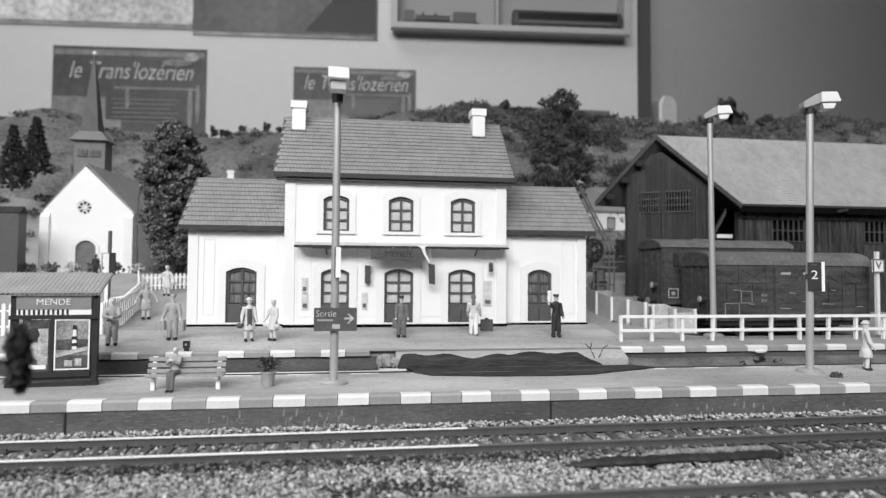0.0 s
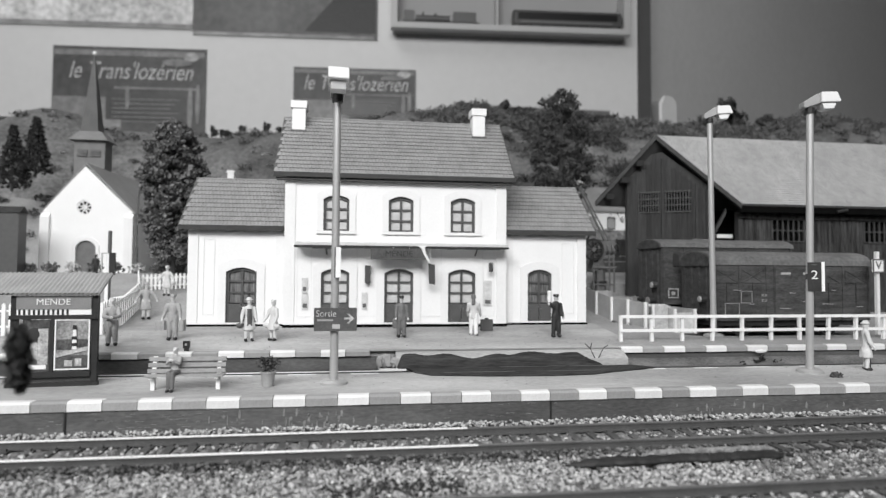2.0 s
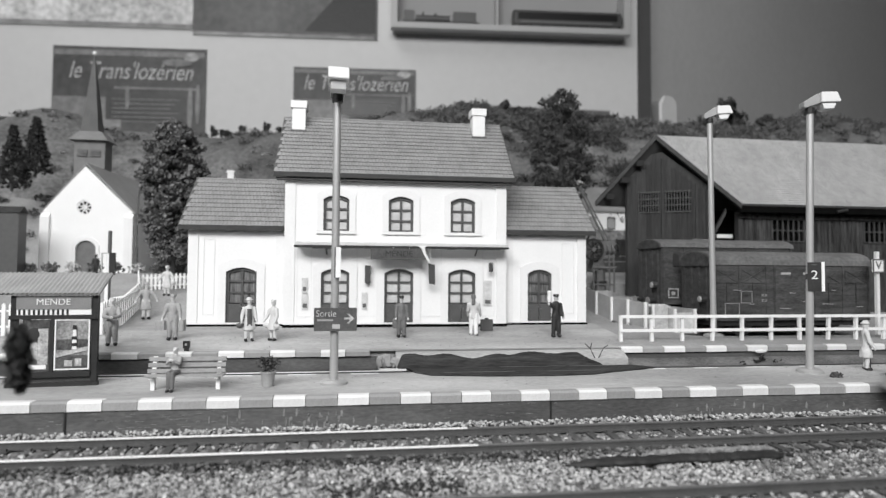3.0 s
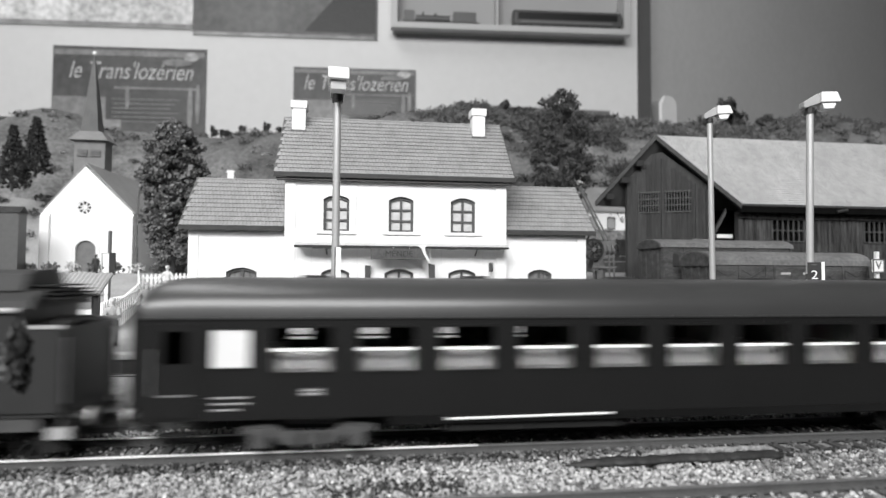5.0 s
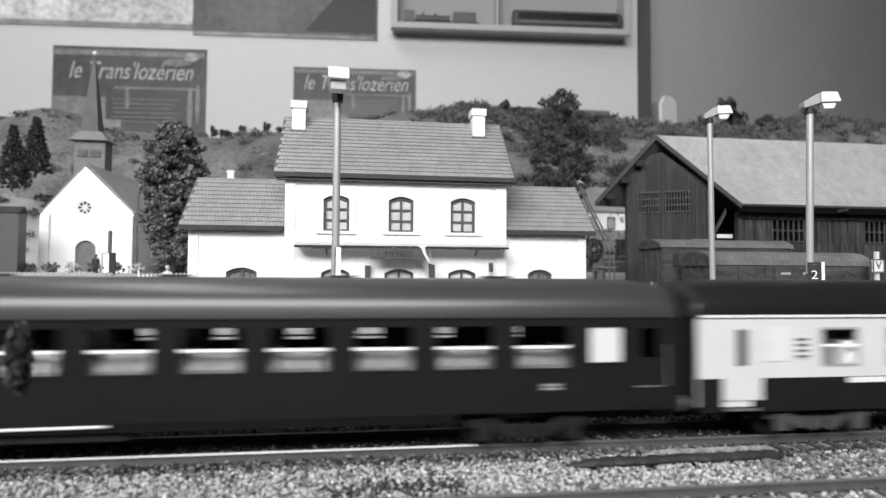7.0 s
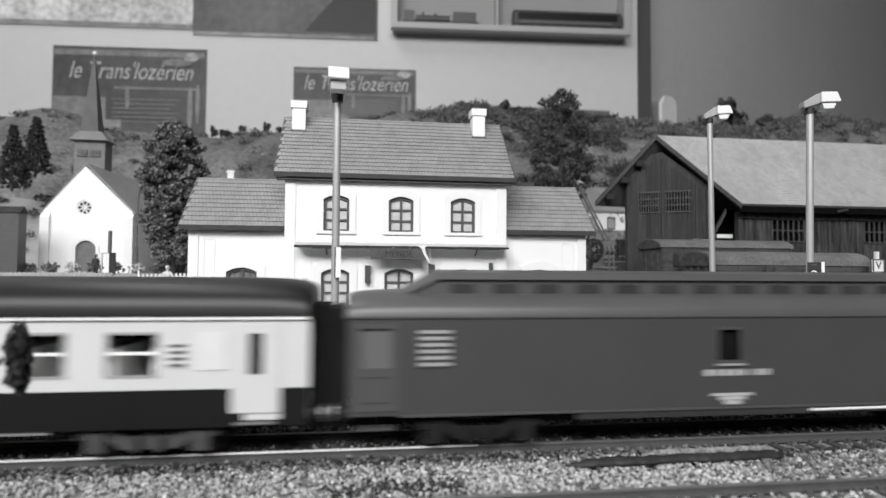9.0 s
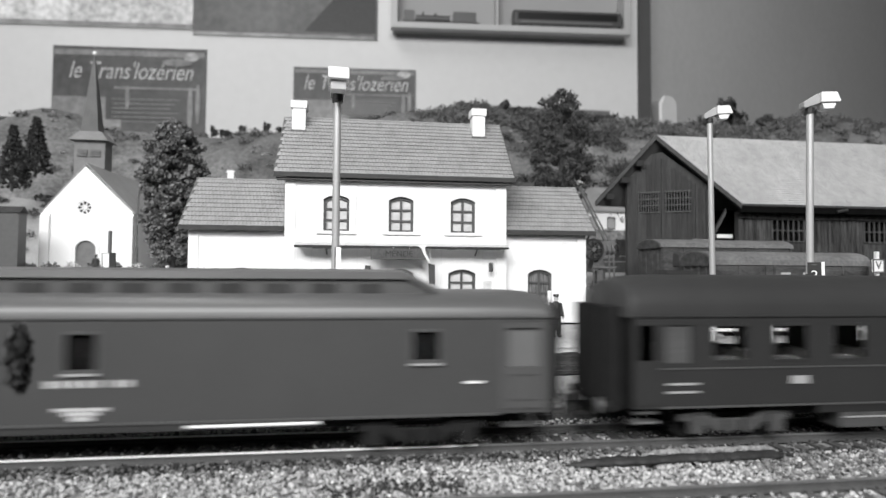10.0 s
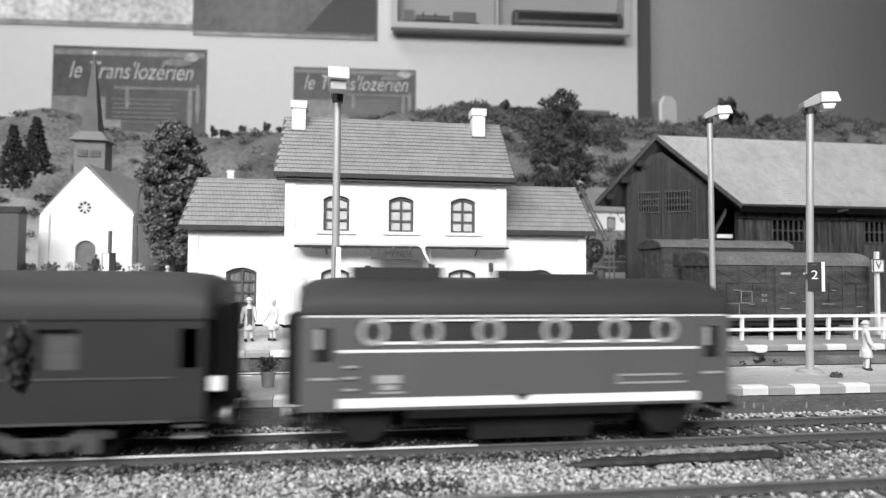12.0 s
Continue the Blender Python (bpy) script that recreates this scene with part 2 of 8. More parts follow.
def wording(name, text, size, mat, parent, at, turn=(90, 0, 0), label="", shear=0.0, width=0.0, thick=0.1):
    """Letters as a mesh, centred at a place."""
    c = bpy.data.curves.new(name, "FONT")
    c.body, c.size, c.extrude, c.align_x, c.align_y, c.shear = text, size * MM, thick * MM, "CENTER", "CENTER", shear
    o = bpy.data.objects.new(name, c)
    scene.collection.objects.link(o)
    bpy.context.view_layer.update()
    me = bpy.data.meshes.new_from_object(o.evaluated_get(bpy.context.evaluated_depsgraph_get()))
    bpy.data.objects.remove(o)
    me.materials.clear()
    me.materials.append(mat)
    ob = new(name, me)
    ob.parent = parent
    ob.location = Vector(at) * MM
    ob.rotation_euler = [radians(a) for a in turn]
    if width:
        ob.scale.x = width * MM / max(1e-6, max(v.co.x for v in me.vertices) - min(v.co.x for v in me.vertices))
    return tagged(ob, label)


SKYLINE = ((-700, 222), (-447, 228), (-384, 244), (-298, 219), (-210, 217), (-119, 227), (65, 258), (134, 269), (229, 262), (336, 259), (525, 256), (643, 277), (773, 270), (1200, 262))


def skyline(x):
    """Height of the hill's crest along the layout."""
    for (a, p), (b, q) in zip(SKYLINE, SKYLINE[1:]):
        if x <= b:
            k = max(0, min(1, (x - a) / (b - a)))
            return p + (q - p) * k * k * (3 - 2 * k)
    return SKYLINE[-1][1]


def height(x, y):
    """The lie of the land behind the tracks."""
    if y < 258:
        return -3.0
    z = 14.5 + min(5.5, (y - 258) * 0.095)
    back = min(27, max(0, y - 330) * 0.235)
    k = min(1, max(0, (x - 170) / 12)) * min(1, max(0, (y - 285) / 8))
    z = (z + back) * (1 - k) + k * (13.0 if y < 332 else 13 + min(20, (y - 332) * 0.4))
    if y > 520:
        k = min(1, (y - 520) / 230)
        k = k * k * (3 - 2 * k)
        crest = skyline(x)
        z += (crest - z) * k
        z += k * (1 - k) * 24 * noise.noise(Vector((x * 0.012, y * 0.012, 0.3))) + k * 5 * noise.noise(Vector((x * 0.05, y * 0.05, 1.7)))
    return z


# ---- room ----
def room():
    slope = -0.07
    def back(x):
        return 1100 + slope * x
    bm = B()
    prism(bm, [(-3400, back(-3400)), (534, back(534)), (534, back(534) + 120), (-3400, back(-3400) + 120)], -1100, 1500, "z")
    tagged(part("wall_north", bm, WALL_PAINT), "pale painted room wall behind the layout", "wall", kind="structure")
    bm = B()
    prism(bm, [(534, back(534) + 4), (534, back(534) + 480), (560, back(534) + 480), (560, back(534) - 6), (537, back(534) - 6)], -1100, 1500, "z")
    tagged(part("trim", bm, material("grey_wall_edge_paint", 0.06, 0.8, var=0.06, scale=5, fine=60, bump=0.03)), "grey upright edge where the wall ends", "trim", kind="structure")
    bm = B()
    # slanted away so that the wall darkens to the right
    prism(bm, [(560, 1104), (2900, 2274), (2900, 2400), (560, 1230)], -1100, 1500, "z")
    tagged(part("wall_recess", bm, WALL_GREY), "shaded grey wall of the recess beyond", "wall", kind="structure")
    for nm, b in (("wall_south", (-3400, 3600, -2620, -2500, -1100, 1500)), ("wall_west", (-3520, -3400, -2620, 2400, -1100, 1500)), ("wall_east", (3600, 3720, -2620, 2400, -1100, 1500))):
        tagged(part(nm, box(B(), *b), WALL_PAINT), "plain painted room wall", "wall", kind="structure")
    tagged(part("floor", box(B(), -3520, 3720, -2620, 2400, -1140, -1100), CARPET), "dull room floor", "floor", kind="structure")
    tagged(part("ceiling", box(B(), -3520, 3720, -2620, 2400, 1500, 1540), WALL_PAINT), "plain white room ceiling", "ceiling", kind="structure")

    SCRIPT = material("pale_script_print", 0.38, 0.7, var=0.3, scale=30, bump=0)
    # posters and the show case hang on the wall, each a little proud of it
    def onto(x, z):
        """A place given on the plane y = 1100, thrown onto the slanting wall."""
        k = 1 / (1 - slope * x / 1100)
        return x * k, 51.4 + (z - 51.4) * k

    def sheet(name, x0, x1, z0, z1, mat, label, cat, dy=2.0, tilt=0.0):
        za, zb = onto((x0 + x1) / 2, z0)[1], onto((x0 + x1) / 2, z1)[1]
        x0, x1, z0, z1 = onto(x0, 0)[0], onto(x1, 0)[0], za, zb
        t = thing(name, (x0 + x1) / 2, back((x0 + x1) / 2) - dy, (z0 + z1) / 2, label, cat, turn=math.degrees(math.atan(slope)))
        t.rotation_euler.y = radians(tilt)
        w, h = (x1 - x0) / 2, (z1 - z0) / 2
        part("print", box(B(), -w, w, -0.4, 1.6, -h, h), mat, t)
        return t, w, h

    for x0, x1, z0, z1 in ((-571, -304, 250, 458), (-145, 90, 300, 441)):
        t, w, h = sheet("poster", x0, x1, z0, z1, POSTER_DARK, "dark printed poster with pale script lettering on the wall", "poster")
        k = (x1 - x0) / 267
        part("photo", box(B(), -w * 0.99, -w * 0.1, -0.9, -0.5, -h * 0.9, h * 0.1), POSTER_MID, t, "mid grey printed picture")
        part("photo", box(B(), -w * 0.3, w * 0.72, -1.4, -0.95, -h * 0.3, h * 0.16), DARK_TRIM, t, "dark printed block of small text")
        for j in range(6):
            part("text_line", box(B(), -w * 0.22, w * (0.66 - 0.06 * (j % 3)), -1.9, -1.5, h * (0.06 - 0.08 * j), h * (0.075 - 0.08 * j)), POSTER_MID, t, "line of small print")
        part("top_band", box(B(), -w * 0.98, w * 0.98, -0.9, -0.5, h * 0.84, h * 0.94), POSTER_MID, t, "printed band")
        part("emblem", ball(B(), (w * 0.8, -0.6, h * 0.86), 16 * k, 0.8, 9 * k), POSTER_PALE, t, "pale printed emblem")
        part("underline", box(B(), -w * 0.2, w * 0.9, -0.9, -0.5, h * 0.25, h * 0.29), POSTER_MID, t)
        for u, v, ru, rv in ((-0.02, 0.1, 0.03, 0.22), (0.62, 0.74, 0.2, 0.07), (0.8, -0.1, 0.035, 0.42), (0.9, 0.0, 0.03, 0.36)):
            part("steam", ball(B(), (w * u, -2.3, h * v), w * ru, 0.3, h * rv, 12, 8), POSTER_MID, t, "pale printed steam")
        part("dark_foot", box(B(), -w * 0.1, w * 0.99, -0.9, -0.5, -h * 0.98, -h * 0.62), DARK_TRIM, t, "dark printed foot of the poster")
        wording("title", "le Trans'lozérien", 46 * k, SCRIPT, t, (2 * k, -1.2, h * 0.56), shear=0.3, width=228 * k, label="pale script lettering")
    t, w, h = sheet("map_print", -760, -330, 492, 760, POSTER_PALE, "large pale photographic print on the wall", "poster")
    part("dark_edge", box(B(), -w, w, -0.9, -0.5, -h, -h * 0.93), POSTER_MID, t)
    t, w, h = sheet("dark_print", -330, 14, 494, 760, POSTER_DARK, "large dark print on the wall", "poster")
    part("lower_strip", box(B(), -w, w * 0.96, -0.9, -0.5, -h, -h * 0.95), POSTER_MID, t)
    part("corner_shade", prism(B(), [(w * 0.2, -h * 0.9), (w * 0.98, -h * 0.9), (w * 0.98, h * 0.3)], -0.9, -0.5, "y"), IRON, t, "darker printed corner")
    # show case: a shallow glazed frame, its lower rail and sides seen from below
    CASE = material("pale_case_frame", 0.34, 0.5, var=0.05, scale=9)
    t = thing("show_case", 271, back(271) - 24, 514, "pale shallow wall case with model vehicles inside", "display case", turn=math.degrees(math.atan(slope)))
    part("bottom_rail", box(B(), -232, 232, -16, -1, -4, 7), CASE, t, bevel=2)
    part("bottom_shelf", box(B(), -228, 228, -0.8, 23, -3, 3), material("grey_case_shelf", 0.2, 0.6, var=0.05, scale=9), t)
    for x in (-232, 220):
        part("upright", box(B(), x, x + 12, -15, 23, 7.2, 250), CASE, t, bevel=1)
    part("divider", box(B(), -30, -26, -8, 22, 7.2, 250), CASE, t)
    part("back_panel", box(B(), -219, 219, 20, 23, 3.2, 250), material("pale_case_back", 0.27, 0.7, var=0.04, scale=9), t)
    c = thing("model_coach", 380, back(380) - 26, 518.6, "dark model coach displayed in the wall case", "model train", turn=math.degrees(math.atan(slope)))
    part("body", prism(B(), [(-11, 7), (11, 7), (11, 31), (7, 37), (-7, 37), (-11, 31)], -106, 106), POSTAL_GREY, c, bevel=1)
    part("window_band", box(B(), -98, 98, -11.9, -11.1, 17, 30), COACH_DARK, c)
    part("pale_band", box(B(), -92, 88, -12, -11.1, 10, 14), SIGN_GREY, c, "paler lower band")
    part("underframe", box(B(), -100, 100, -10, 10, 1.5, 6.9), IRON, c)
    for x in (-74, 74):
        part("bogie", box(B(), x - 15, x + 15, -9, 9, 0, 1.4), IRON, c)
    c = thing("model_locomotive", 138, back(138) - 26, 518.6, "dark model steam locomotive displayed in the wall case", "model train", turn=math.degrees(math.atan(slope)))
    part("frame", box(B(), -76, 70, -9, 9, 0, 8), IRON, c)
    part("boiler", rod(B(), (-52, 0, 15), (14, 0, 15), 7, seg=14), POSTAL_GREY, c)
    part("tender", box(B(), -74, -54, -9, 9, 8.1, 28), POSTAL_GREY, c, bevel=1)
    part("cab", box(B(), 20, 64, -9, 9, 8.1, 27), POSTAL_GREY, c, bevel=1.5)
    part("chimney", rod(B(), (-38, 0, 21), (-38, 0, 27), 2.4, seg=10), IRON, c)
    part("dome", rod(B(), (-14, 0, 21), (-14, 0, 25), 3.0, seg=10), IRON, c)
    # small appliance on the ledge of the recess
    d = thing("bell_dome", 605, 1092, 269, "pale upright box with rounded top by the recess", "box")
    part("body", prism(B(), [(-19, 0), (19, 0)] + [(19 * math.cos(a), 122 + 19 * math.sin(a)) for a in [math.pi * k / 10 for k in range(11)]], -20, 20, "y"), WALL_GREY, d, bevel=1)
    part("white_edge", prism(B(), [(-21, 0), (-15, 0), (-15, 122), (-8, 138), (-10, 141), (-21, 126)], -22, -20.5, "y"), WHITE, d)
    part("stand", box(B(), -18, 18, -18, 18, -1400, -0.2), WALL_GREY, d)
    part("foot", ball(B(), (26, -24, 10), 16, 8, 8), WHITE, d)


room()


# ---- the layout: board, land, tracks, platforms ----
def land():
    xs = [-1900, -1300, -900, -700] + list(range(-600, 901, 9)) + [1000, 1300, 1800, 2700]
    ys = [258 + 6 * k for k in range(44)] + list(range(524, 861, 8))
    verts = [(x, y, height(x, y)) for y in ys for x in xs]
    n = len(xs)
    faces = [(j * n + i, j * n + i + 1, (j + 1) * n + i + 1, (j + 1) * n + i) for j in range(len(ys) - 1) for i in range(n - 1)]
    def sandy(f):
        x, y, z = verts[f[0]]
        return y < 515 or (-420 < x < -225 and y < 600 + 20 * math.sin(x * 0.05))
    near = [f for f in faces if sandy(f)]
    far = [f for f in faces if not sandy(f)]
    tagged(raw("ground", verts, near, EARTH, smooth=True), "sandy grey modelled ground round the station", "ground", kind="structure")
    tagged(raw("hillside", verts, far, HILL, smooth=True), "rough grassy modelled hillside", "hill", kind="structure")
    tagged(part("layout_board", box(B(), -1900, 2700, 25, 860, -40, -4.6), BOARD), "wooden board that carries the layout", "board", kind="structure")
    for x in (-1500, -300, 900, 2300):
        tagged(part("trestle", box(box(B(), x, x + 60, 90, 150, -1100, -40.2), x, x + 60, 720, 780, -1100, -40.2), BOARD), "plain wooden trestle under the board", "trestle")
    # backing panel of the hill
    tagged(part("hill_back", box(B(), -1900, 2700, 860.5, 866, -40, 190), BOARD), "plain board closing the back of the hill", "board", kind="structure")
    tagged(part("ballast_bed", box(B(), -1900, 2700, 25, 200, -4.4, -3.1), BALLAST_BED), "grey grit under the tracks", "ballast", kind="structure")


land()


def track(name, yc, x0, x1, label, z=0.0, pieces=(-190, 260)):
    t = thing(name, 0, yc, z, label, "track")
    for s, o in ((-1, "near"), (1, "far")):
        y = s * 9.0
        part("rail", prism(B(), [(y - 1.1, -2.4), (y + 1.1, -2.4), (y + 1.1, -2.0), (y + 0.35, -1.7), (y + 0.35, -0.9), (y + 0.55, -0.6), (y + 0.55, -0.26), (y - 0.55, -0.26), (y - 0.55, -0.6), (y - 0.35, -0.9), (y - 0.35, -1.7), (y - 1.1, -2.0)], x0, x1), RAIL_SIDE, t, "dark rail with a worn head, bright where sheen is painted")
        joint = 33 if name == "main_track" else x0 + 1
        # this length carries the painted sheen
        part("railhead", box(B(), x0, joint - 0.2, y - 0.6, y + 0.6, -0.24, 0), RAIL_TOP, t, "worn running surface with its bright sheen painted in", bevel=0.08)
        part("railhead", box(B(), joint + 0.2, x1, y - 0.6, y + 0.6, -0.24, 0), RAIL_DULL, t, "dull running surface", bevel=0.12)
    bm = B()
    box(bm, -1.3, 1.3, -16, 16, -3.6, -2.42)
    for s in (-1, 1):
        for d in (-1.7, 1.7):
            box(bm, -0.7, 0.7, s * 9 + d - 0.5, s * 9 + d + 0.5, -2.42, -1.7)
    first = None
    x = pieces[0]
    while x < pieces[1]:
        if first is None:
            first = part("sleeper", bm, SLEEPER, t, at=(x, 0, 0))
        else:
            piece("sleeper", first, t, (x, random.uniform(-0.3, 0.3), random.uniform(-0.08, 0.02)), random.uniform(-0.012, 0.012))
        x += 6.6
    return t


track("main_track", 174.5, -1890, 2690, "model track with bright rails on dark sleepers in ballast")
track("front_track", 119.3, -1890, 2690, "model track with dull rails on dark sleepers in ballast", z=0.0)


def stones(name, n, x0, x1, area, mat, label, smin, smax, seed):
    rnd = random.Random(seed)
    verts, faces = [], []
    for _ in range(n):
        x = x0 + (x1 - x0) * rnd.random()
        y, z = area(rnd)
        s = rnd.uniform(smin, smax)
        q = Euler((rnd.uniform(0, 6), rnd.uniform(0, 6), rnd.uniform(0, 6))).to_matrix()
        k = len(verts)
        for d in ((1, 0, 0), (-1, 0, 0), (0, 1, 0), (0, -1, 0), (0, 0, 1), (0, 0, -1)):
            p = q @ (Vector(d) * s * rnd.uniform(0.6, 1.25))
            verts.append((x + p.x, y + p.y, z + p.z * 0.8))
        faces += [(k, k + 2, k + 4), (k + 2, k + 1, k + 4), (k + 1, k + 3, k + 4), (k + 3, k, k + 4), (k + 2, k, k + 5), (k + 1, k + 2, k + 5), (k + 3, k + 1, k + 5), (k, k + 3, k + 5)]
    return tagged(raw(name, verts, faces, mat), label, "ballast", kind="stuff")


stones("ballast_shoulder", 9200, -190, 104, lambda r: (r.uniform(131, 156.5), -2.1 + r.uniform(-0.2, 0.7)), STONE, "pale granite ballast stones between the two tracks", 0.3, 0.78, 3)
stones("ballast_shoulder", 4600, 104, 260, lambda r: (131 + 22.5 * r.random() ** 1.1, -2.2 + r.uniform(-0.2, 0.6)), STONE, "pale granite ballast stones beside the bare sleeper ends", 0.3, 0.78, 23)
stones("ballast_oily", 2600, -190, 70, lambda r: (r.triangular(154.5, 163.5, 160.5), -2.0 + r.uniform(-0.2, 0.5)), STONE_BLACK, "black oily ballast stones along the rail", 0.35, 0.8, 29)
stones("ballast_clump", 380, -10, 24, lambda r: (r.gauss(139, 3.0), -1.7 + r.uniform(-0.2, 0.6)), STONE_BLACK, "dark oily patch in the ballast", 0.35, 0.8, 37)
stones("ballast_sleeper_ends", 900, 104, 260, lambda r: (r.uniform(152, 160), -3.0 + r.uniform(-0.2, 0.35)), STONE_BLACK, "dark stones between the sleeper ends", 0.35, 0.8, 43)
stones("ballast_crib", 2600, -190, 260, lambda r: (r.uniform(160, 190), -2.75 + r.uniform(-0.2, 0.35)), STONE_DARK, "dirty ballast stones between the sleepers", 0.4, 0.8, 4)
stones("ballast_crib_pale", 600, -190, 260, lambda r: (r.uniform(168, 181), -2.5 + r.uniform(-0.1, 0.3)), STONE, "pale ballast stones between the sleepers", 0.4, 0.8, 14)
stones("ballast_verge", 2300, -190, 280, lambda r: (189.5 + 3.4 * r.random(), -2.0 + 1.6 * r.random()), STONE, "pale ballast stones along the platform wall", 0.4, 0.9, 5)
stones("ballast_dark", 2200, -190, 104, lambda r: (r.choice((r.uniform(152, 163), r.uniform(154, 162), r.uniform(131, 158))), -1.7 + r.uniform(-0.2, 0.6)), STONE_DARK, "oily dark ballast stones along the rail", 0.4, 0.9, 9)
stones("ballast_front", 2200, -120, 200, lambda r: (r.uniform(100, 131), -2.6 + r.uniform(-0.2, 0.4)), STONE, "ballast stones round the front track", 0.4, 0.9, 6)

stones("ballast_mossy", 1500, 105, 260, lambda r: (r.uniform(133, 151), -1.5 + r.uniform(-0.2, 0.6)), STONE_DARK, "dull mossy ballast stones", 0.4, 0.9, 19)


def trough():
    """A ragged dark strip with a pale wavy lip, half sunk in the ballast."""
    t = thing("cable_trough", 86, 150, -1.5, "dark weathered strip lying in the ballast", "trough", turn=1)
    for name, x0, x1, y0, y1, z0, mat, label, seed in (("strip", -32, 36, -3.4, 2.6, 2.1, IRON, "ragged black strip", 2.0), ("lip", -8, 34, 2.0, 4.4, 2.3, BALLAST_BED, "pale wavy lip", 7.0)):
        nx, ny = 90, 8
        verts = []
        for j in range(ny + 1):
            for i in range(nx + 1):
                u, v = i / nx, j / ny
                taper = min(1, 7 * u + 0.25, 7 * (1 - u) + 0.25)
                wave = 0.7 * noise.noise(Vector((u * 9, seed, 0))) + 0.4 * noise.noise(Vector((u * 30, v * 2, seed)))
                y = (y0 + y1) / 2 + (y1 - y0) * (v - 0.5) * taper + wave
                z = z0 * math.sin(math.pi * min(1, v + 0.12)) * taper + 0.35 * noise.noise(Vector((u * 25, v * 3, seed + 3)))
                verts.append((x0 + (x1 - x0) * u, y, z))
        n = nx + 1
        faces = [(j * n + i, j * n + i + 1, (j + 1) * n + i + 1, (j + 1) * n + i) for j in range(ny) for i in range(nx)]
        ob = raw(name, verts, faces, mat, t, label, smooth=True)
        m = ob.modifiers.new("thickness", "SOLIDIFY")
        m.thickness = 0.0008


trough()


DRIP = material("thin_grey_paint_smear", 0.2, 0.7, var=0.35, scale=300)


def platforms():
    x0, x1 = -900, 1200
    t = thing("island_platform", 0, 0, 0, "grey island platform with black wall and striped kerb", "platform")
    t["kind"] = "structure"
    part("surface", prism(B(), [(196.8, 3), (240, 3), (240, 8), (207, 8), (196.8, 8.9)], x0, x1), PAVING, t)
    part("front_wall", box(B(), x0, x1, 193.6, 196.6, -4, 5.8), PLATFORM_WALL, t, "black streaked retaining wall")
    part("rear_wall", box(B(), x0, x1, 240.1, 241.3, -4, 7.2), PLATFORM_WALL, t)
    for x in (-94, 64, 206):
        part("wall_joint", box(B(), x, x + 0.6, 193.2, 193.55, -3, 5.6), IRON, t)
    kerb_row(t, -323.8, 420, 193.0, 196.6, 5.9, 9.1, 10.48, True)
    rnd = random.Random(61)
    for k in range(90):
        x = rnd.uniform(-105, -40) if k < 45 else rnd.uniform(-110, 240)
        z, w = rnd.uniform(-1.5, 5.0), rnd.uniform(0.5, 3.2)
        part("scratch", box(B(), x, x + w, 193.46, 193.58, z, z + rnd.uniform(0.07, 0.16)), DRIP, t)
    for k in range(60):
        x, z = (rnd.gauss(-14, 15) if k < 40 else rnd.uniform(100, 190)), rnd.uniform(-2.5, 3)
        h, w = rnd.uniform(0.6, 3.0), rnd.uniform(0.1, 0.5)
        part("smear", prism(B(), [(x - w, z), (x + w * 0.6, z - 0.2), (x + w, z + h * 0.6), (x + w * 0.2, z + h), (x - w * 0.7, z + h * 0.7)], 193.47, 193.58, "y"), DRIP, t)
    for k in range(14):
        x = -108 + 25.4 * k
        if not 10 < x + 6 < 124:
            part("edge_mark", box(B(), x, x + 11.5, 237.6, 239.4, 8.02, 8.12), KERB_WHITE, t, "worn white mark along the rear edge")
    s = thing("station_platform", 0, 0, 0, "grey station platform with black wall and striped kerb", "platform")
    s["kind"] = "structure"
    part("surface", prism(B(), [(260.6, 2), (330, 2), (330, height(0, 330) + 0.25), (316, height(0, 316) + 0.25), (260.6, 14.8)], -200, 132), PAVING, s)
    part("ramp", prism(B(), [(249.6, 3), (262, 3), (262, 14.88), (255, 13.6), (249.6, 11.2)], 13, 120.2), PAVING, s, "worn edge sloping into the track pit")
    part("surface", prism(B(), [(260.6, 2), (284, 2), (284, 16.0), (260.6, 14.8)], 132.2, 800), PAVING, s)
    part("front_wall", box(B(), -700, 45, 258.8, 260.4, -4, 11.8), PLATFORM_WALL, s, "black streaked retaining wall")
    part("front_wall", box(B(), 45.2, 800, 258.8, 260.4, -4, 11.8), PLATFORM_WALL, s, "black streaked retaining wall")
    kerb_row(s, -325.5, -6, 257.4, 260.5, 12.4, 15.1, 10.9, True)
    kerb_row(s, 120.5, 420, 257.4, 260.5, 12.4, 15.1, 10.9, True)


def kerb_row(parent, x0, x1, y0, y1, z0, z1, length, first_white):
    bm = B()
    prism(bm, [(y0, z0), (y1, z0), (y1, z1), (y0 + 0.7, z1), (y0, z1 - 0.7)], 0.12, length - 0.12)
    first = part("kerb_stone", bm, KERB_WHITE, parent, at=(x0, 0, 0))
    grey = first.data.copy()
    grey.materials.clear()
    grey.materials.append(KERB_GREY)
    k, x = 1, x0 + length
    while x < x1:
        o = piece("kerb_stone", first, parent, (x, random.uniform(-0.12, 0.12), random.uniform(-0.1, 0.06)))
        if (k % 2 == 0) != first_white:
            o.data = grey
        k += 1
        x += length
    if not first_white:
        first.data = grey


platforms()

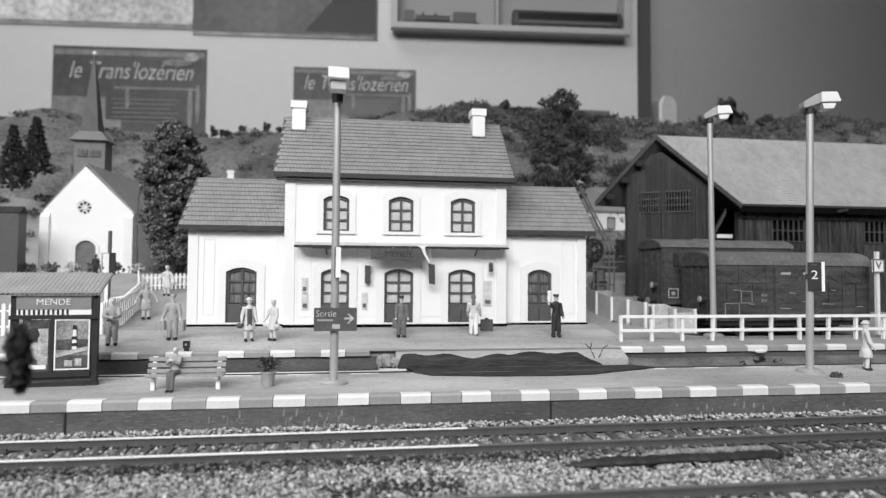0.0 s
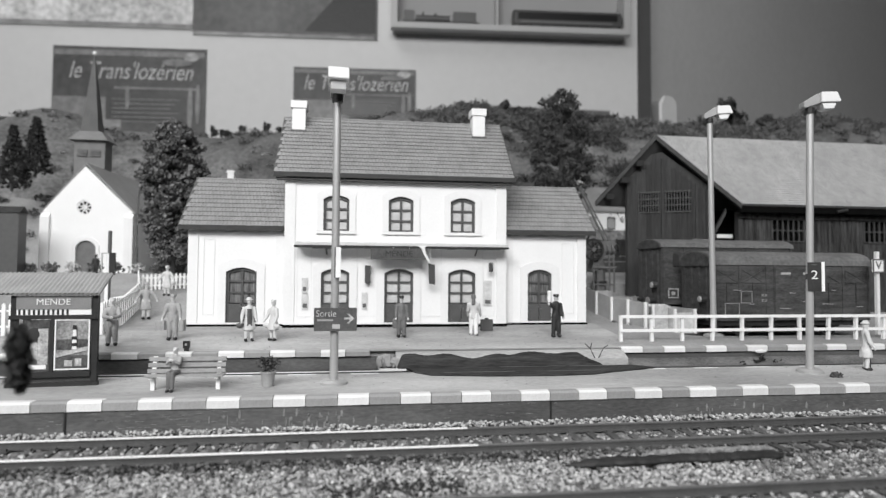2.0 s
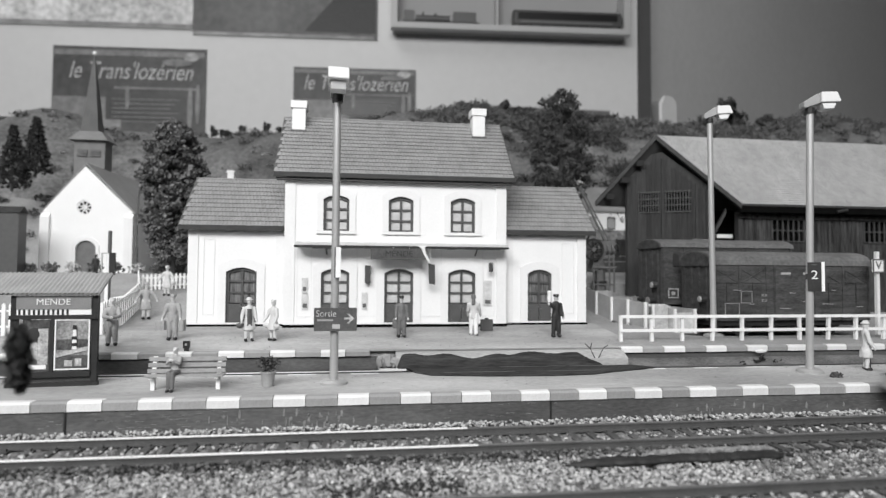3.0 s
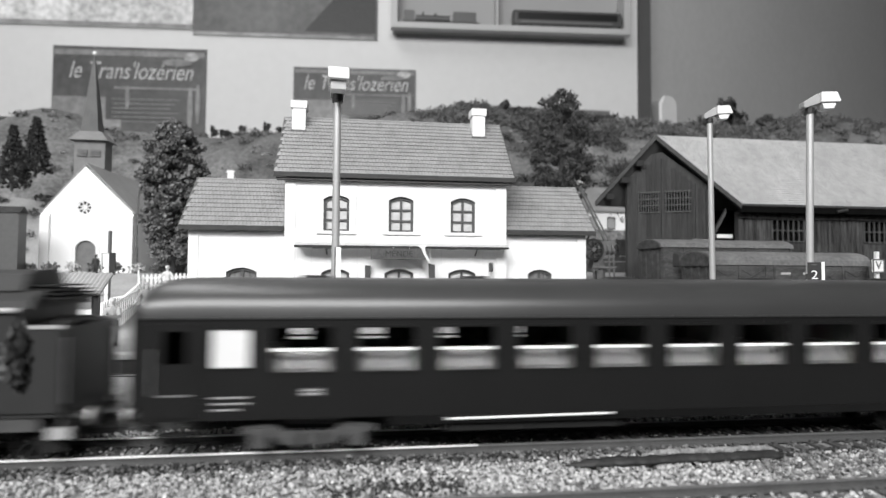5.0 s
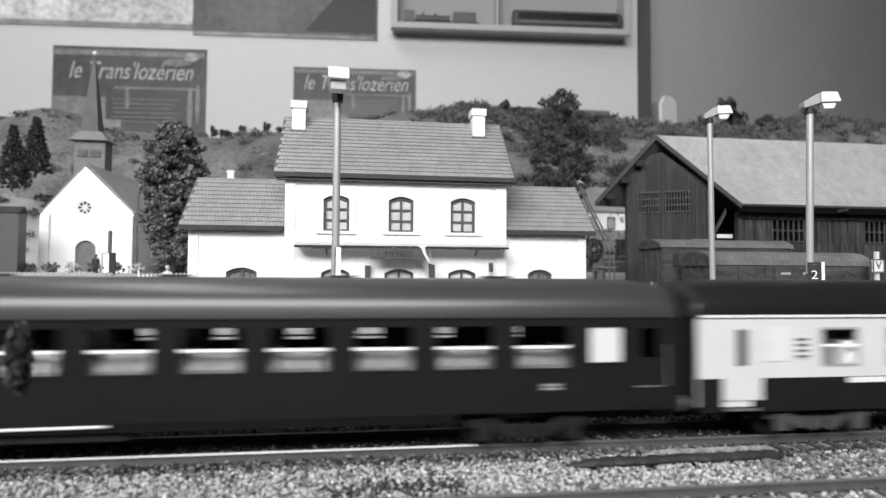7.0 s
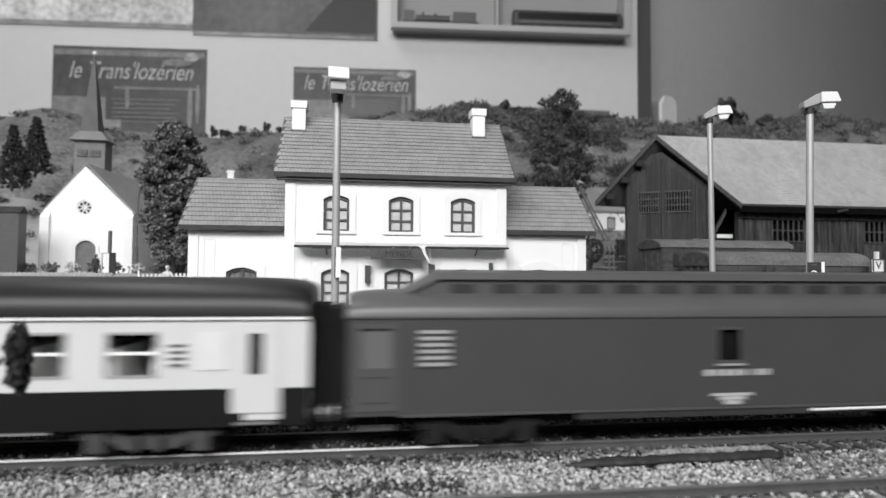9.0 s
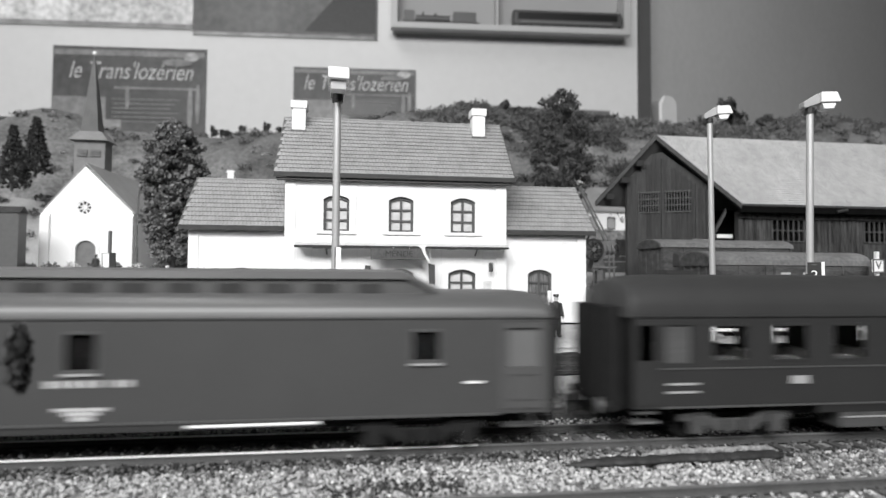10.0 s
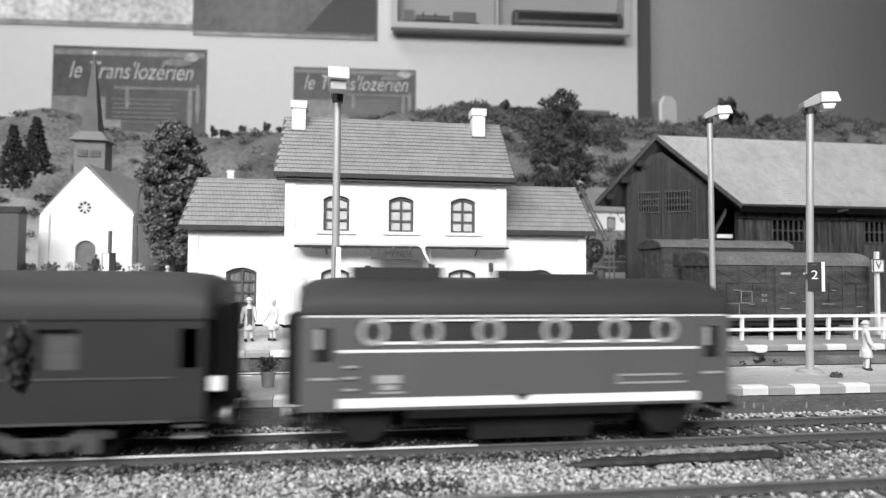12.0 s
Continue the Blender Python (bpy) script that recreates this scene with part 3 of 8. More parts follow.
# track between the platforms: rail and dark fill
t = thing("station_track", 0, 250, 1.0, "half buried dull track between the platforms", "track")
part("rail", box(B(), -700, 900, -4.6, -3.6, -4, 6.6), RAIL_SIDE, t, "dull rail edge")
part("railhead", box(B(), -700, 12, -4.5, -3.7, 6.62, 6.9), RAIL_TOP, t)
part("rail", box(B(), -700, 900, 5.0, 6.0, -4, 5.8), RAIL_SIDE, t, "dull rail edge")
part("bed", box(B(), -700, 112, -7.5, 7.5, -4.5, 5.0), BLACK_FILL, t, "black cinder bed")
part("bed", prism(B(), [(-8.4, -4.5), (8.6, -4.5), (8.6, 8.6), (2, 6.6), (-3.4, 5.6), (-8.4, 5.4)], 112.2, 900), PIT, t, "grey gritty bed")
part("end_plate", box(B(), 5.5, 17, -6.6, -2.6, 6.95, 7.5), KERB_WHITE, t, "white plate at the end of the rail")
part("end_plate", box(B(), 104, 116, -4.6, -2.2, 6.95, 7.4), KERB_GREY, t, "pale plate at the end of the rail")
rnd = random.Random(5)


def felt():
    """Dark crossing board over the track pit, with a crumpled black hump of felt behind it."""
    b = thing("crossing_board", 70, 237, 8.05, "flat black crossing board over the track pit", "board")
    part("board", prism(B(), [(-50, 1), (-44, -6), (-20, -10), (6, -11.5), (24, -10), (36, -5), (58, 2), (50, 9), (-52, 10)], 0, 0.7, "z"), BLACK_FILL, b, bevel=0.15)
    for x0, x1, y in ((-38, -8, -3.5), (6, 32, -4), (-12, 18, 7.5), (20, 42, 7.2)):
        part("pale_seam", box(B(), x0, x1, y - 0.22, y + 0.22, 0.72, 0.9), SIGN_GREY, b, "worn pale seam")
    verts, faces = [], []
    nx, ny = 110, 22
    for j in range(ny + 1):
        for i in range(nx + 1):
            u, v = i / nx, j / ny
            x = 13 + 95 * u
            edge = min(1, 34 * u, 8 * (1 - u)) ** 0.6
            crest = 12.9 + 0.7 * math.sin(u * 12.2 + 0.4) + 0.35 * math.sin(u * 31) + 0.9 * math.exp(-((u - 0.82) / 0.12) ** 2)
            y = 245.6 + 9.4 * v
            rise = min(1, 3.0 * v) ** 0.7
            z = 7.6 + (crest - 7.6) * edge * rise + edge * (0.9 * noise.noise(Vector((x * 0.07, y * 0.6, 3))) + 1.0 * noise.noise(Vector((x * 0.05, y * 2.0, 8)))) + 0.3 * noise.noise(Vector((x * 0.9, y * 0.9, 5)))
            z -= max(0, v - 0.6) * 3.0
            verts.append((x, y, z))
    n = nx + 1
    faces = [(j * n + i, j * n + i + 1, (j + 1) * n + i + 1, (j + 1) * n + i) for j in range(ny) for i in range(nx)]
    ob = raw("felt_hump", verts, faces, BLACK_FILL, smooth=True)
    m = ob.modifiers.new("thickness", "SOLIDIFY")
    m.thickness = 0.0006
    tagged(ob, "crumpled black felt heaped along the platform edge", "felt strip")


felt()


# ---- station building ----
def opening_frame(parent, x0, x1, z0, z1, rise, y, trim=4.2):
    """The raised surround of an opening."""
    bm = B()
    ring(bm, arch(x0 - trim, x1 + trim, z0, z1 + trim + 0.6, rise + 1.2), arch(x0 + 0.05, x1 - 0.05, z0 + 0.02, z1, rise), y - 0.7, y - 0.02)
    return part("surround", bm, PLASTER_TRIM, parent, bevel=0.12)


def window(parent, x0, x1, z0, z1, rise, y, rows, cols=2, backing=None, door_panel=0.0, bar=1.1):
    """Joinery set back in its opening: frame, bars, panes and, for a door, solid lower leaves."""
    w = part("door" if door_panel else "window", ring(B(), arch(x0, x1, z0, z1, rise), arch(x0 + 1.5, x1 - 1.5, z0 + 1.0, z1 - 1.6, rise * 0.7), y + 0.9, y + 2.0), JOINERY, parent, "dark grey joinery")
    zb = z0 + door_panel
    bm = B()
    for c in range(1, cols):
        xc = x0 + (x1 - x0) * c / cols
        box(bm, xc - bar * 0.6, xc + bar * 0.6, y + 1.0, y + 1.9, zb, z1 - 1.2)
    part("mullion", bm, JOINERY, w)
    top = z1 - rise
    for r in range(1, rows):
        zc = zb + (top + rise * 0.4 - zb) * r / rows
        part("glazing_bar", box(B(), x0 + 1.3, x1 - 1.3, y + 1.05, y + 1.85, zc - bar * 0.45, zc + bar * 0.45), JOINERY, w)
    part("pane", prism(B(), arch(x0 + 1.2, x1 - 1.2, zb + 0.5, z1 - 1.3, rise * 0.7), y + 2.05, y + 2.4, "y"), backing or CURTAIN, w, "pale curtained pane")
    if door_panel:
        mid = (x0 + x1) / 2
        for a, b in ((x0 + 1.2, mid - 0.2), (mid + 0.2, x1 - 1.2)):
            bm = box(B(), a, b, y + 1.0, y + 2.0, z0 + 0.3, zb)
            box(bm, a + 1.0, b - 1.0, y + 0.75, y + 0.99, z0 + 1.6, zb - 1.2)
            part("leaf", bm, DOOR_PANEL, w)
        part("knob", ball(B(), (mid + 1.0, y + 0.7, z0 + door_panel * 0.75), 0.35, 0.35, 0.35, 6, 5), STEEL, w)
    return w


def gable_roof(parent, x0, x1, yf, yr, ze, zr, mat, courses, tile_w, name="roof", drop=2.2, back=None):
    """A pitched roof over a front eave at yf and a ridge at yr, mirrored to the back, with moulded tiles on the front."""
    yb = back if back is not None else 2 * yr - yf
    th = 2.0
    roof = part(name, prism(B(), [(yf, ze), (yr, zr), (yb, ze), (yb, ze - th), (yr, zr - th * 1.2), (yf, ze - th)], x0, x1), DARK_TRIM, parent, "moulded tile roof with a dark eaves edge")
    up = Vector((0, yr - yf, zr - ze))
    run = up.length
    up.normalize()
    out = Vector((0, -up.z, up.y))
    verts, faces = [], []
    n = int((x1 - x0) / tile_w)
    w = (x1 - x0) / n
    step = run / courses
    for c in range(courses):
        for i in range(n):
            xa = x0 + w * i + (w * 0.5 if c % 2 else 0)
            xb = min(xa + w * 0.96, x1)
            if xb - xa < 0.3:
                continue
            base = Vector((0, yf, ze)) + up * (step * c)
            lift = random.uniform(-0.05, 0.05)
            k = len(verts)
            for a, h in ((-0.15 * (c == 0) - 0.05, 0.62 + lift), (step * 1.12, 0.12)):
                p = base + up * a
                for x, e in ((xa, 0.0), (xa + (xb - xa) * 0.5, 0.16), (xb, 0.0)):
                    q = p + out * (h + e)
                    verts.append((x, q.y, q.z))
            p = base - up * 0.05
            for x in (xa, xb):
                q = p + out * 0.02
                verts.append((x, q.y, q.z))
            faces += [(k, k + 1, k + 4, k + 3), (k + 1, k + 2, k + 5, k + 4), (k + 6, k + 7, k + 2, k + 1, k)]
    raw("tiles", verts, faces, mat, roof, "rows of small moulded tiles", kind="stuff")
    part("gutter", prism(B(), [(yf - 1.3, ze + 0.2), (yf - 0.2, ze + 0.2), (yf - 0.1, ze - drop), (yf - 0.9, ze - drop)], x0, x1), DARK_TRIM, roof, "dark eaves gutter")
    bm = B()
    ridge_n = int((x1 - x0) / 4.4)
    for i in range(ridge_n):
        a = x0 + (x1 - x0) * i / ridge_n
        rod(bm, (a + 0.05, yr, zr + 0.15), (a + (x1 - x0) / ridge_n - 0.05, yr, zr + 0.2), 0.75, 0.85, 8)
    part("ridge_tiles", bm, mat, roof)
    for xe in (x0, x1):
        bm = prism(B(), [(yf, ze + 0.1), (yr, zr + 0.5), (yb, ze + 0.1), (yb, ze - th - 0.6), (yr, zr - th * 1.6), (yf, ze - th - 0.6)], xe - 0.6, xe + 0.6)
        part("verge_board", bm, DARK_TRIM, roof)
    return roof


CANOPY_BOARD = material("worn_grey_name_board", 0.075, 0.6, var=0.3, scale=200, fine=1200, stain=0.15)


def station():
    base = 19.4
    s = thing("station_building", 0, 313, base, "white two storey station building with tiled roofs", "building")
    # heights and depths from the foot of the main front
    ground = [(-25.0, -9.8), (9.2, 25.2), (44.6, 60.2)]
    upper = [(-24.2, -10.2), (11.2, 25.0), (45.8, 59.8)]
    holes = [arch(a, b, 0.6, 32.2, 2.4) for a, b in ground] + [arch(a, b, 52.8, 72.3, 2.2) for a, b in upper]
    wall = part("main_front", pierced(B(), [(-44.4, 0), (77.6, 0), (77.6, 82), (-44.4, 82)], holes, 0, 3), PLASTER, s, "white rendered front wall")
    part("main_body", prism(B(), [(5.2, 0), (64, 0), (64, 82), (33, 116), (5.2, 85)], -44.4, 77.6), PLASTER, s)
    for x0, x1 in ((-44.6, -39.0), (72.2, 77.8)):
        part("pilaster", box(B(), x0, x1, -0.6, -0.02, 1.8, 80), PLASTER_TRIM, wall, bevel=0.1)
    # black strip paints the shadow line under the loosely set front
    part("footing", box(B(), -45, 78.2, -1.6, -0.92, -1, 1.9), VOID, wall, "black strip for the shaded gap along the front")
    part("plinth", box(B(), -44.8, 77.9, -0.9, -0.02, 0, 2.8), PLASTER_TRIM, wall, bevel=0.1)
    part("cornice", box(B(), -44.6, 77.8, -0.7, -0.03, 78.8, 80.6), PLASTER_TRIM, wall, bevel=0.1)
    for x0, x1 in ((-38, -30), (-6, 5.5), (29, 41), (64, 71)):
        part("panel_line", ring(B(), arch(x0, x1, 6, 44), arch(x0 + 0.5, x1 - 0.5, 6.5, 43.5), -0.25, -0.02), PLASTER_TRIM, wall)
    for a, b in ground:
        opening_frame(wall, a, b, 1.6, 32.2, 2.4, 0)
        window(s, a, b, 0.6, 32.2, 2.4, 0, 3, backing=CURTAIN, door_panel=12.5)
    for a, b in upper:
        opening_frame(wall, a, b, 52.8, 72.3, 2.2, 0, 3.4)
        part("sill", box(B(), a - 3.6, b + 3.6, -1.3, -0.75, 51.2, 52.7), PLASTER_TRIM, wall, bevel=0.1)
        window(s, a, b, 52.8, 72.3, 2.2, 0, 3)
    gable_roof(s, -50, 81.5, -4.2, 33, 83.5, 122.5, ROOF_TILE, 15, 2.0)
    part("eaves_board", box(B(), -49, 80.6, -3.6, 1, 79.9, 81.2), DARK_TRIM, s)
    for x in (-41, 66.5):
        c = part("chimney", box(B(), x - 3.8, x + 3.8, 24, 33, 110, 128.5), WHITE, s, "white chimney stack", bevel=0.2)
        part("cap", box(B(), x - 4.6, x + 4.6, 23.2, 33.8, 126.4, 130.6), WHITE, c, bevel=0.3)
        part("flashing", box(B(), x - 4.6, x + 4.6, 22.5, 33.4, 108, 113), DARK_TRIM, c)
    # wings
    for x0, x1, d0, d1, ex0, ex1 in ((-95, -44.6, -75.5, -59.4, -99, -45), (77.8, 126.5, 91.6, 106, 78.2, 131)):
        w = part("wing_front", pierced(B(), [(x0, 0.2), (x1, 0.2), (x1, 53), (x0, 53)], [arch(d0, d1, 0.8, 32.4, 2.4)], 4.5, 7.5), PLASTER, s, "white single storey wing")
        part("wing_body", prism(B(), [(10, 0), (58, 0), (58, 53), (32, 82), (10, 55)], x0, x1), PLASTER, s)
        for a, b in ((x0 - 0.2, x0 + 5), (x1 - 5, x1 + 0.2)):
            part("pilaster", box(B(), a, b, 3.9, 4.48, 2, 51), PLASTER_TRIM, w, bevel=0.1)
        part("plinth", box(B(), x0 - 0.2, x1 + 0.2, 3.7, 4.48, 0.2, 2.8), PLASTER_TRIM, w, bevel=0.1)
        # the wing's shadow line at the ground, as a black strip
        part("footing", box(B(), x0 - 0.6, x1 + 0.6, 2.9, 3.66, -1, 1.9), VOID, w, "black strip for the shaded gap under the wall")
        part("cornice", box(B(), x0 - 0.2, x1 + 0.2, 3.8, 4.48, 50, 51.6), PLASTER_TRIM, w, bevel=0.1)
        pa, pb = (x0 + 7.5, d0 - 6) if d0 - x0 > 17 else (d1 + 6, x1 - 7)
        part("panel_line", ring(B(), arch(pa, pb, 7, 48), arch(pa + 0.5, pb - 0.5, 7.5, 47.5), 4.22, 4.48), PLASTER_TRIM, w)
        opening_frame(w, d0, d1, 2, 32.4, 2.4, 4.5)
        window(s, d0, d1, 0.8, 32.4, 2.4, 4.5, 3, backing=HALF_CURTAIN, door_panel=12)
        gable_roof(s, ex0, ex1, 0.5, 32, 54.6, 84, ROOF_TILE, 11, 2.0, name="wing_roof")
    part("downpipe", rod(B(), (130, 6, 54), (127.5, 3.4, 50), 0.5), DARK_TRIM, s)
    # canopy over the doors
    c = part("canopy", prism(B(), [(0, 46.8), (-8, 44.4), (-8, 43.6), (0, 46.0)], -38, 77), CANOPY, s, "thin pale metal canopy with a torn edge")
    part("fascia", box(B(), -38.1, 76.9, -8.7, -8.05, 44.7, 45.9), CANOPY, c, "pale canopy fascia")
    rnd = random.Random(8)
    x = -38.4
    while x < 76:
        w = min(rnd.uniform(7, 17), 77.2 - x)
        z = 43.0 + rnd.uniform(-0.35, 0.35)
        part("canopy_edge", prism(B(), [(x, z), (x + w - 0.1, z + rnd.uniform(-0.4, 0.4)), (x + w - 0.1, 44.5), (x, 44.5)], -9.5, -8.95, "y"), IRON, c, "dark uneven canopy edge")
        x += w
    flap = part("torn_flap", prism(B(), [(26.4, 44.9), (31.2, 44.7), (30.4, 43.2), (28.6, 43.4)], -10.2, -9.6, "y"), WHITE, c, "torn pale strip of the canopy edge")
    part("strip", prism(B(), [(28.6, 43.3), (30.4, 43.3), (31.2, 40.4), (33.4, 36.2), (32.4, 36.0), (29.8, 40.0)], -11.2, -10.7, "y"), LAMP_HOOD, flap, "bent strip hanging from the canopy")
    for x in (-22, 25, 60):
        part("bracket", rod(B(), (x, -0.2, 40), (x, -7.4, 44.2), 0.4, seg=6), DARK_TRIM, c)
    # name board on the canopy front
    b = part("name_board", box(B(), 1.5, 32, -10.4, -9.2, 37.4, 43.2), CANOPY_BOARD, s, "grey station name board")
    wording("lettering", "MENDE", 4.4, LETTER_DARK, b, (16.6, -10.6, 40.2), label="dark serif lettering", width=14.5)
    # small fittings
    for x0, x1, z0, z1 in ((-35, -32, 19, 27), (-35, -31.6, 10, 18.6), (-3, 0, 10, 19.2), (65, 69.4, 12, 26)):
        n = part("notice", box(B(), x0, x1, -0.62, -0.22, z0, z1), material("pale_notice", 0.55, 0.6, var=0.2, scale=400), s, "pale framed notice", bevel=0.1)
        part("print", box(B(), x0 + 0.6, x1 - 0.6, -0.78, -0.64, z0 + 1, z0 + 3.2), SIGN_GREY, n)
    part("letter_box", box(B(), -1.4, 1.6, -3.4, -0.8, 24.5, 34.0), SIGN_DARK, s, "dark wall box", bevel=0.3)
    part("hanging_sign", prism(B(), [(33.2, 24.4), (36.6, 23.8), (36.4, 34.6), (32.8, 35.4)], -7.4, -6.8, "y"), SIGN_DARK, s, "dark sign hanging under the canopy", bevel=0.1)
    part("sign_hanger", rod(B(), (34.2, -7.1, 35.1), (33.2, -7.1, 44.2), 0.2, seg=6), LAMP_HOOD, s)
    part("clock", rod(rod(B(), (69, -0.8, 32), (69, -3, 32), 0.5), (68.4, -3.4, 31), (68.4, -3.0, 36), 1.2), SIGN_DARK, s, "dark wall clock seen edge on")


station()


# ---- goods shed ----
BAR_WOOD = material("worn_grey_window_bars", 0.06, 0.7, var=0.4, scale=300)


def goods_shed():
    """A skewed shed: the gable faces the platform end obliquely and the long side runs with the tracks."""
    s = thing("goods_shed", 204, 380, 33, "dark timber goods shed with a pale tiled roof", "shed")
    skew = 0.56       # the gable falls back to its far side
    # gable outline in its own plane; x along the gable, z up
    def g(x, z, d=0.0):
        return (x, -x * skew + d, z)
    def gable_prism(profile, d0, d1):
        bm = B()
        A, C = [bm.verts.new(g(x, z, d0)) for x, z in profile], [bm.verts.new(g(x, z, d1)) for x, z in profile]
        n = len(profile)
        for k in range(n):
            bm.faces.new([A[k], A[(k + 1) % n], C[(k + 1) % n], C[k]])
        bm.faces.new(A[::-1])
        bm.faces.new(C)
        bmesh.ops.recalc_face_normals(bm, faces=bm.faces[:])
        return bm
    wall = part("gable_wall", gable_prism([(-16.5, -10), (31, -10), (31, 79), (5, 104), (-1, 103), (-16.5, 84)], 2.5, 4.5), SHED_WOOD, s, "dark boarded gable wall")
    for k in range(16):
        x = -16.4 + 2.96 * k
        top = min(101.5 + 0.9 * min(0, x), 107 - 1.0 * (x + 2.9))
        part("plank", gable_prism([(x + 0.06, -9), (x + 2.9, -9), (x + 2.9, top - 2), (x + 0.06, top - 2)], 2.0, 2.48), SHED_WOOD, wall)
    for x0, x1 in ((-9.6, 2.8), (6.4, 20.6)):
        # black sheet paints the unlit inside behind the bars
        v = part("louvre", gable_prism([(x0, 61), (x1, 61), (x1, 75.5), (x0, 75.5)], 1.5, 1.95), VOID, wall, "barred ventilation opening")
        for k in range(9):
            x = x0 + (x1 - x0) * (k + 0.05) / 8.6
            part("bar", gable_prism([(x, 61.3), (x + 0.45, 61.3), (x + 0.45, 75.4), (x, 75.4)], 1.15, 1.48), BAR_WOOD, v)
        for z in (60.4, 65.2, 70.0, 75.0):
            part("rail", gable_prism([(x0 - 0.3, z), (x1 + 0.3, z), (x1 + 0.3, z + 0.7), (x0 - 0.3, z + 0.7)], 0.8, 1.13), BAR_WOOD, v)
    for x0, x1, z0, z1 in ((4.1, 5.4, -8, 99), (-16.4, -15.0, -8, 82), (23.6, 24.8, -8, 80), (29.4, 31, -8, 76)):
        part("post", gable_prism([(x0, z0), (x1, z0), (x1, z1), (x0, z1)], 0.9, 1.97), SHED_WOOD, wall)
    part("brace", gable_prism([(26, 30), (28, 30), (40, 58), (40, 62)], 0.6, 2.2), IRON, wall, "dark slanting brace under the eave")
    # roof: ridge from (0, 116) running to the right; front slope falls to the long eave
    L = 330
    fx, fy, fz = 44.7, -30, 64.2   # front eave corner from the ridge end
    bx, by, bz = -37.5, 18, 69.4   # rear eave corner
    rz = 116
    bm = B()
    v = [bm.verts.new(p) for p in ((0, 0, rz), (fx, fy, fz), (fx + L, fy, fz), (L, 0, rz), (bx, by, bz), (bx + L, by + 60, bz))]
    bm.faces.new((v[0], v[1], v[2], v[3]))
    bm.faces.new((v[0], v[3], v[5], v[4]))
    made = bmesh.ops.extrude_face_region(bm, geom=bm.faces[:])
    for q in (e for e in made["geom"] if isinstance(e, bmesh.types.BMVert)):
        q.co.z -= 3
    bmesh.ops.recalc_face_normals(bm, faces=bm.faces[:])
    roof = part("roof", bm, DARK_TRIM, s, "pale tiled roof with dark barge boards")
    verts, faces = [], []
    courses, n = 32, 128
    a, b = Vector((0, 0, rz)), Vector((fx, fy, fz))
    out = Vector((0, -0.85, 0.53))
    for c in range(courses):
        lo, hi = b.lerp(a, c / courses), b.lerp(a, min(1, (c + 1.1) / courses))
        for i in range(n):
            x0 = L * i / n + (L / n * 0.5 if c % 2 else 0)
            x1 = x0 + L / n * 0.94
            lift = random.uniform(-0.04, 0.05)
            k = len(verts)
            for p, h in ((lo, 0.55 + lift), (hi, 0.2)):
                for x in (x0, x1):
                    q = p + out * h
                    verts.append((q.x + x, q.y, q.z))
            for x in (x0, x1):
                q = lo + out * 0.1
                verts.append((q.x + x, q.y, q.z))
            faces += [(k, k + 1, k + 3, k + 2), (k + 4, k + 5, k + 1, k)]
    raw("tiles", verts, faces, SHED_TILE, roof, "rows of pale tiles", kind="stuff")
    def board(p, q, w=2.6):
        p, q = Vector(p), Vector(q)
        bm = B()
        d = Vector((0, -2.0, 0))
        vs = [bm.verts.new(e) for e in (p, q, q + Vector((0, 0, -w)), p + Vector((0, 0, -w)), p + d, q + d, q + d + Vector((0, 0, -w)), p + d + Vector((0, 0, -w)))]
        for f in ((0, 1, 2, 3), (4, 5, 6, 7), (0, 1, 5, 4), (1, 2, 6, 5), (2, 3, 7, 6), (3, 0, 4, 7)):
            bm.faces.new([vs[i] for i in f])
        bmesh.ops.recalc_face_normals(bm, faces=bm.faces[:])
        return bm
    part("barge_board", board((0, 0.5, rz + 0.4), (fx, fy + 0.5, fz + 0.4), 3.6), IRON, roof, "dark barge board")
    part("barge_board", board((0, 0.5, rz + 0.4), (bx, by + 0.5, bz + 0.4), 3.6), IRON, roof, "dark barge board")
    for k in (0.3, 0.55, 0.8):
        x, z = bx * k, rz + (bz - rz) * k
        part("purlin_end", box(B(), x - 1.5, x + 4, by * k - 3.5, by * k + 8, z - 8, z - 4), IRON, roof)
    # long front wall, boarded, with two barred windows
    y = -22
    holes = [(74, 98.5, 39.7, 54.8), (145.5, 170, 39.7, 54.8), (217, 241, 39.7, 54.8)]
    front = part("long_wall", pierced(B(), arch(50, L + 40, -12, 60), [arch(a, b, c, d) for a, b, c, d in holes], y, y + 3), SHED_WOOD_OLD, s, "weathered boarded long wall")
    x = 50
    while x < 320:
        if not any(a - 3 < x < b - 0.5 for a, b, c, d in holes):
            part("plank", box(B(), x + 0.12, x + 2.9, y - 0.7, y - 0.05, -10, 59), SHED_WOOD_OLD, front)
        x += 3.05
    for a, b, c, d in holes:
        # unlit shed interior painted as a black sheet
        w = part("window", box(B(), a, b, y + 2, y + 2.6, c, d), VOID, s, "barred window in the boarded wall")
        for k in range(7):
            xx = a + (b - a) * k / 6
            part("bar", box(B(), xx - 0.4, xx + 0.4, y - 0.6, y + 0.4, c, d), BAR_WOOD, w)
        for k in range(3):
            zz = c + (d - c) * k / 2
            part("rail", box(B(), a, b, y - 0.95, y - 0.62, zz - 0.4, zz + 0.4), BAR_WOOD, w)
    # shaded gap below the eave painted as a black strip
    part("eaves_beam", box(B(), 45, L + 44, fy - 0.2, fy + 3, fz - 5.5, fz - 1.2), VOID, roof, "black strip standing in for the shade under the eave")
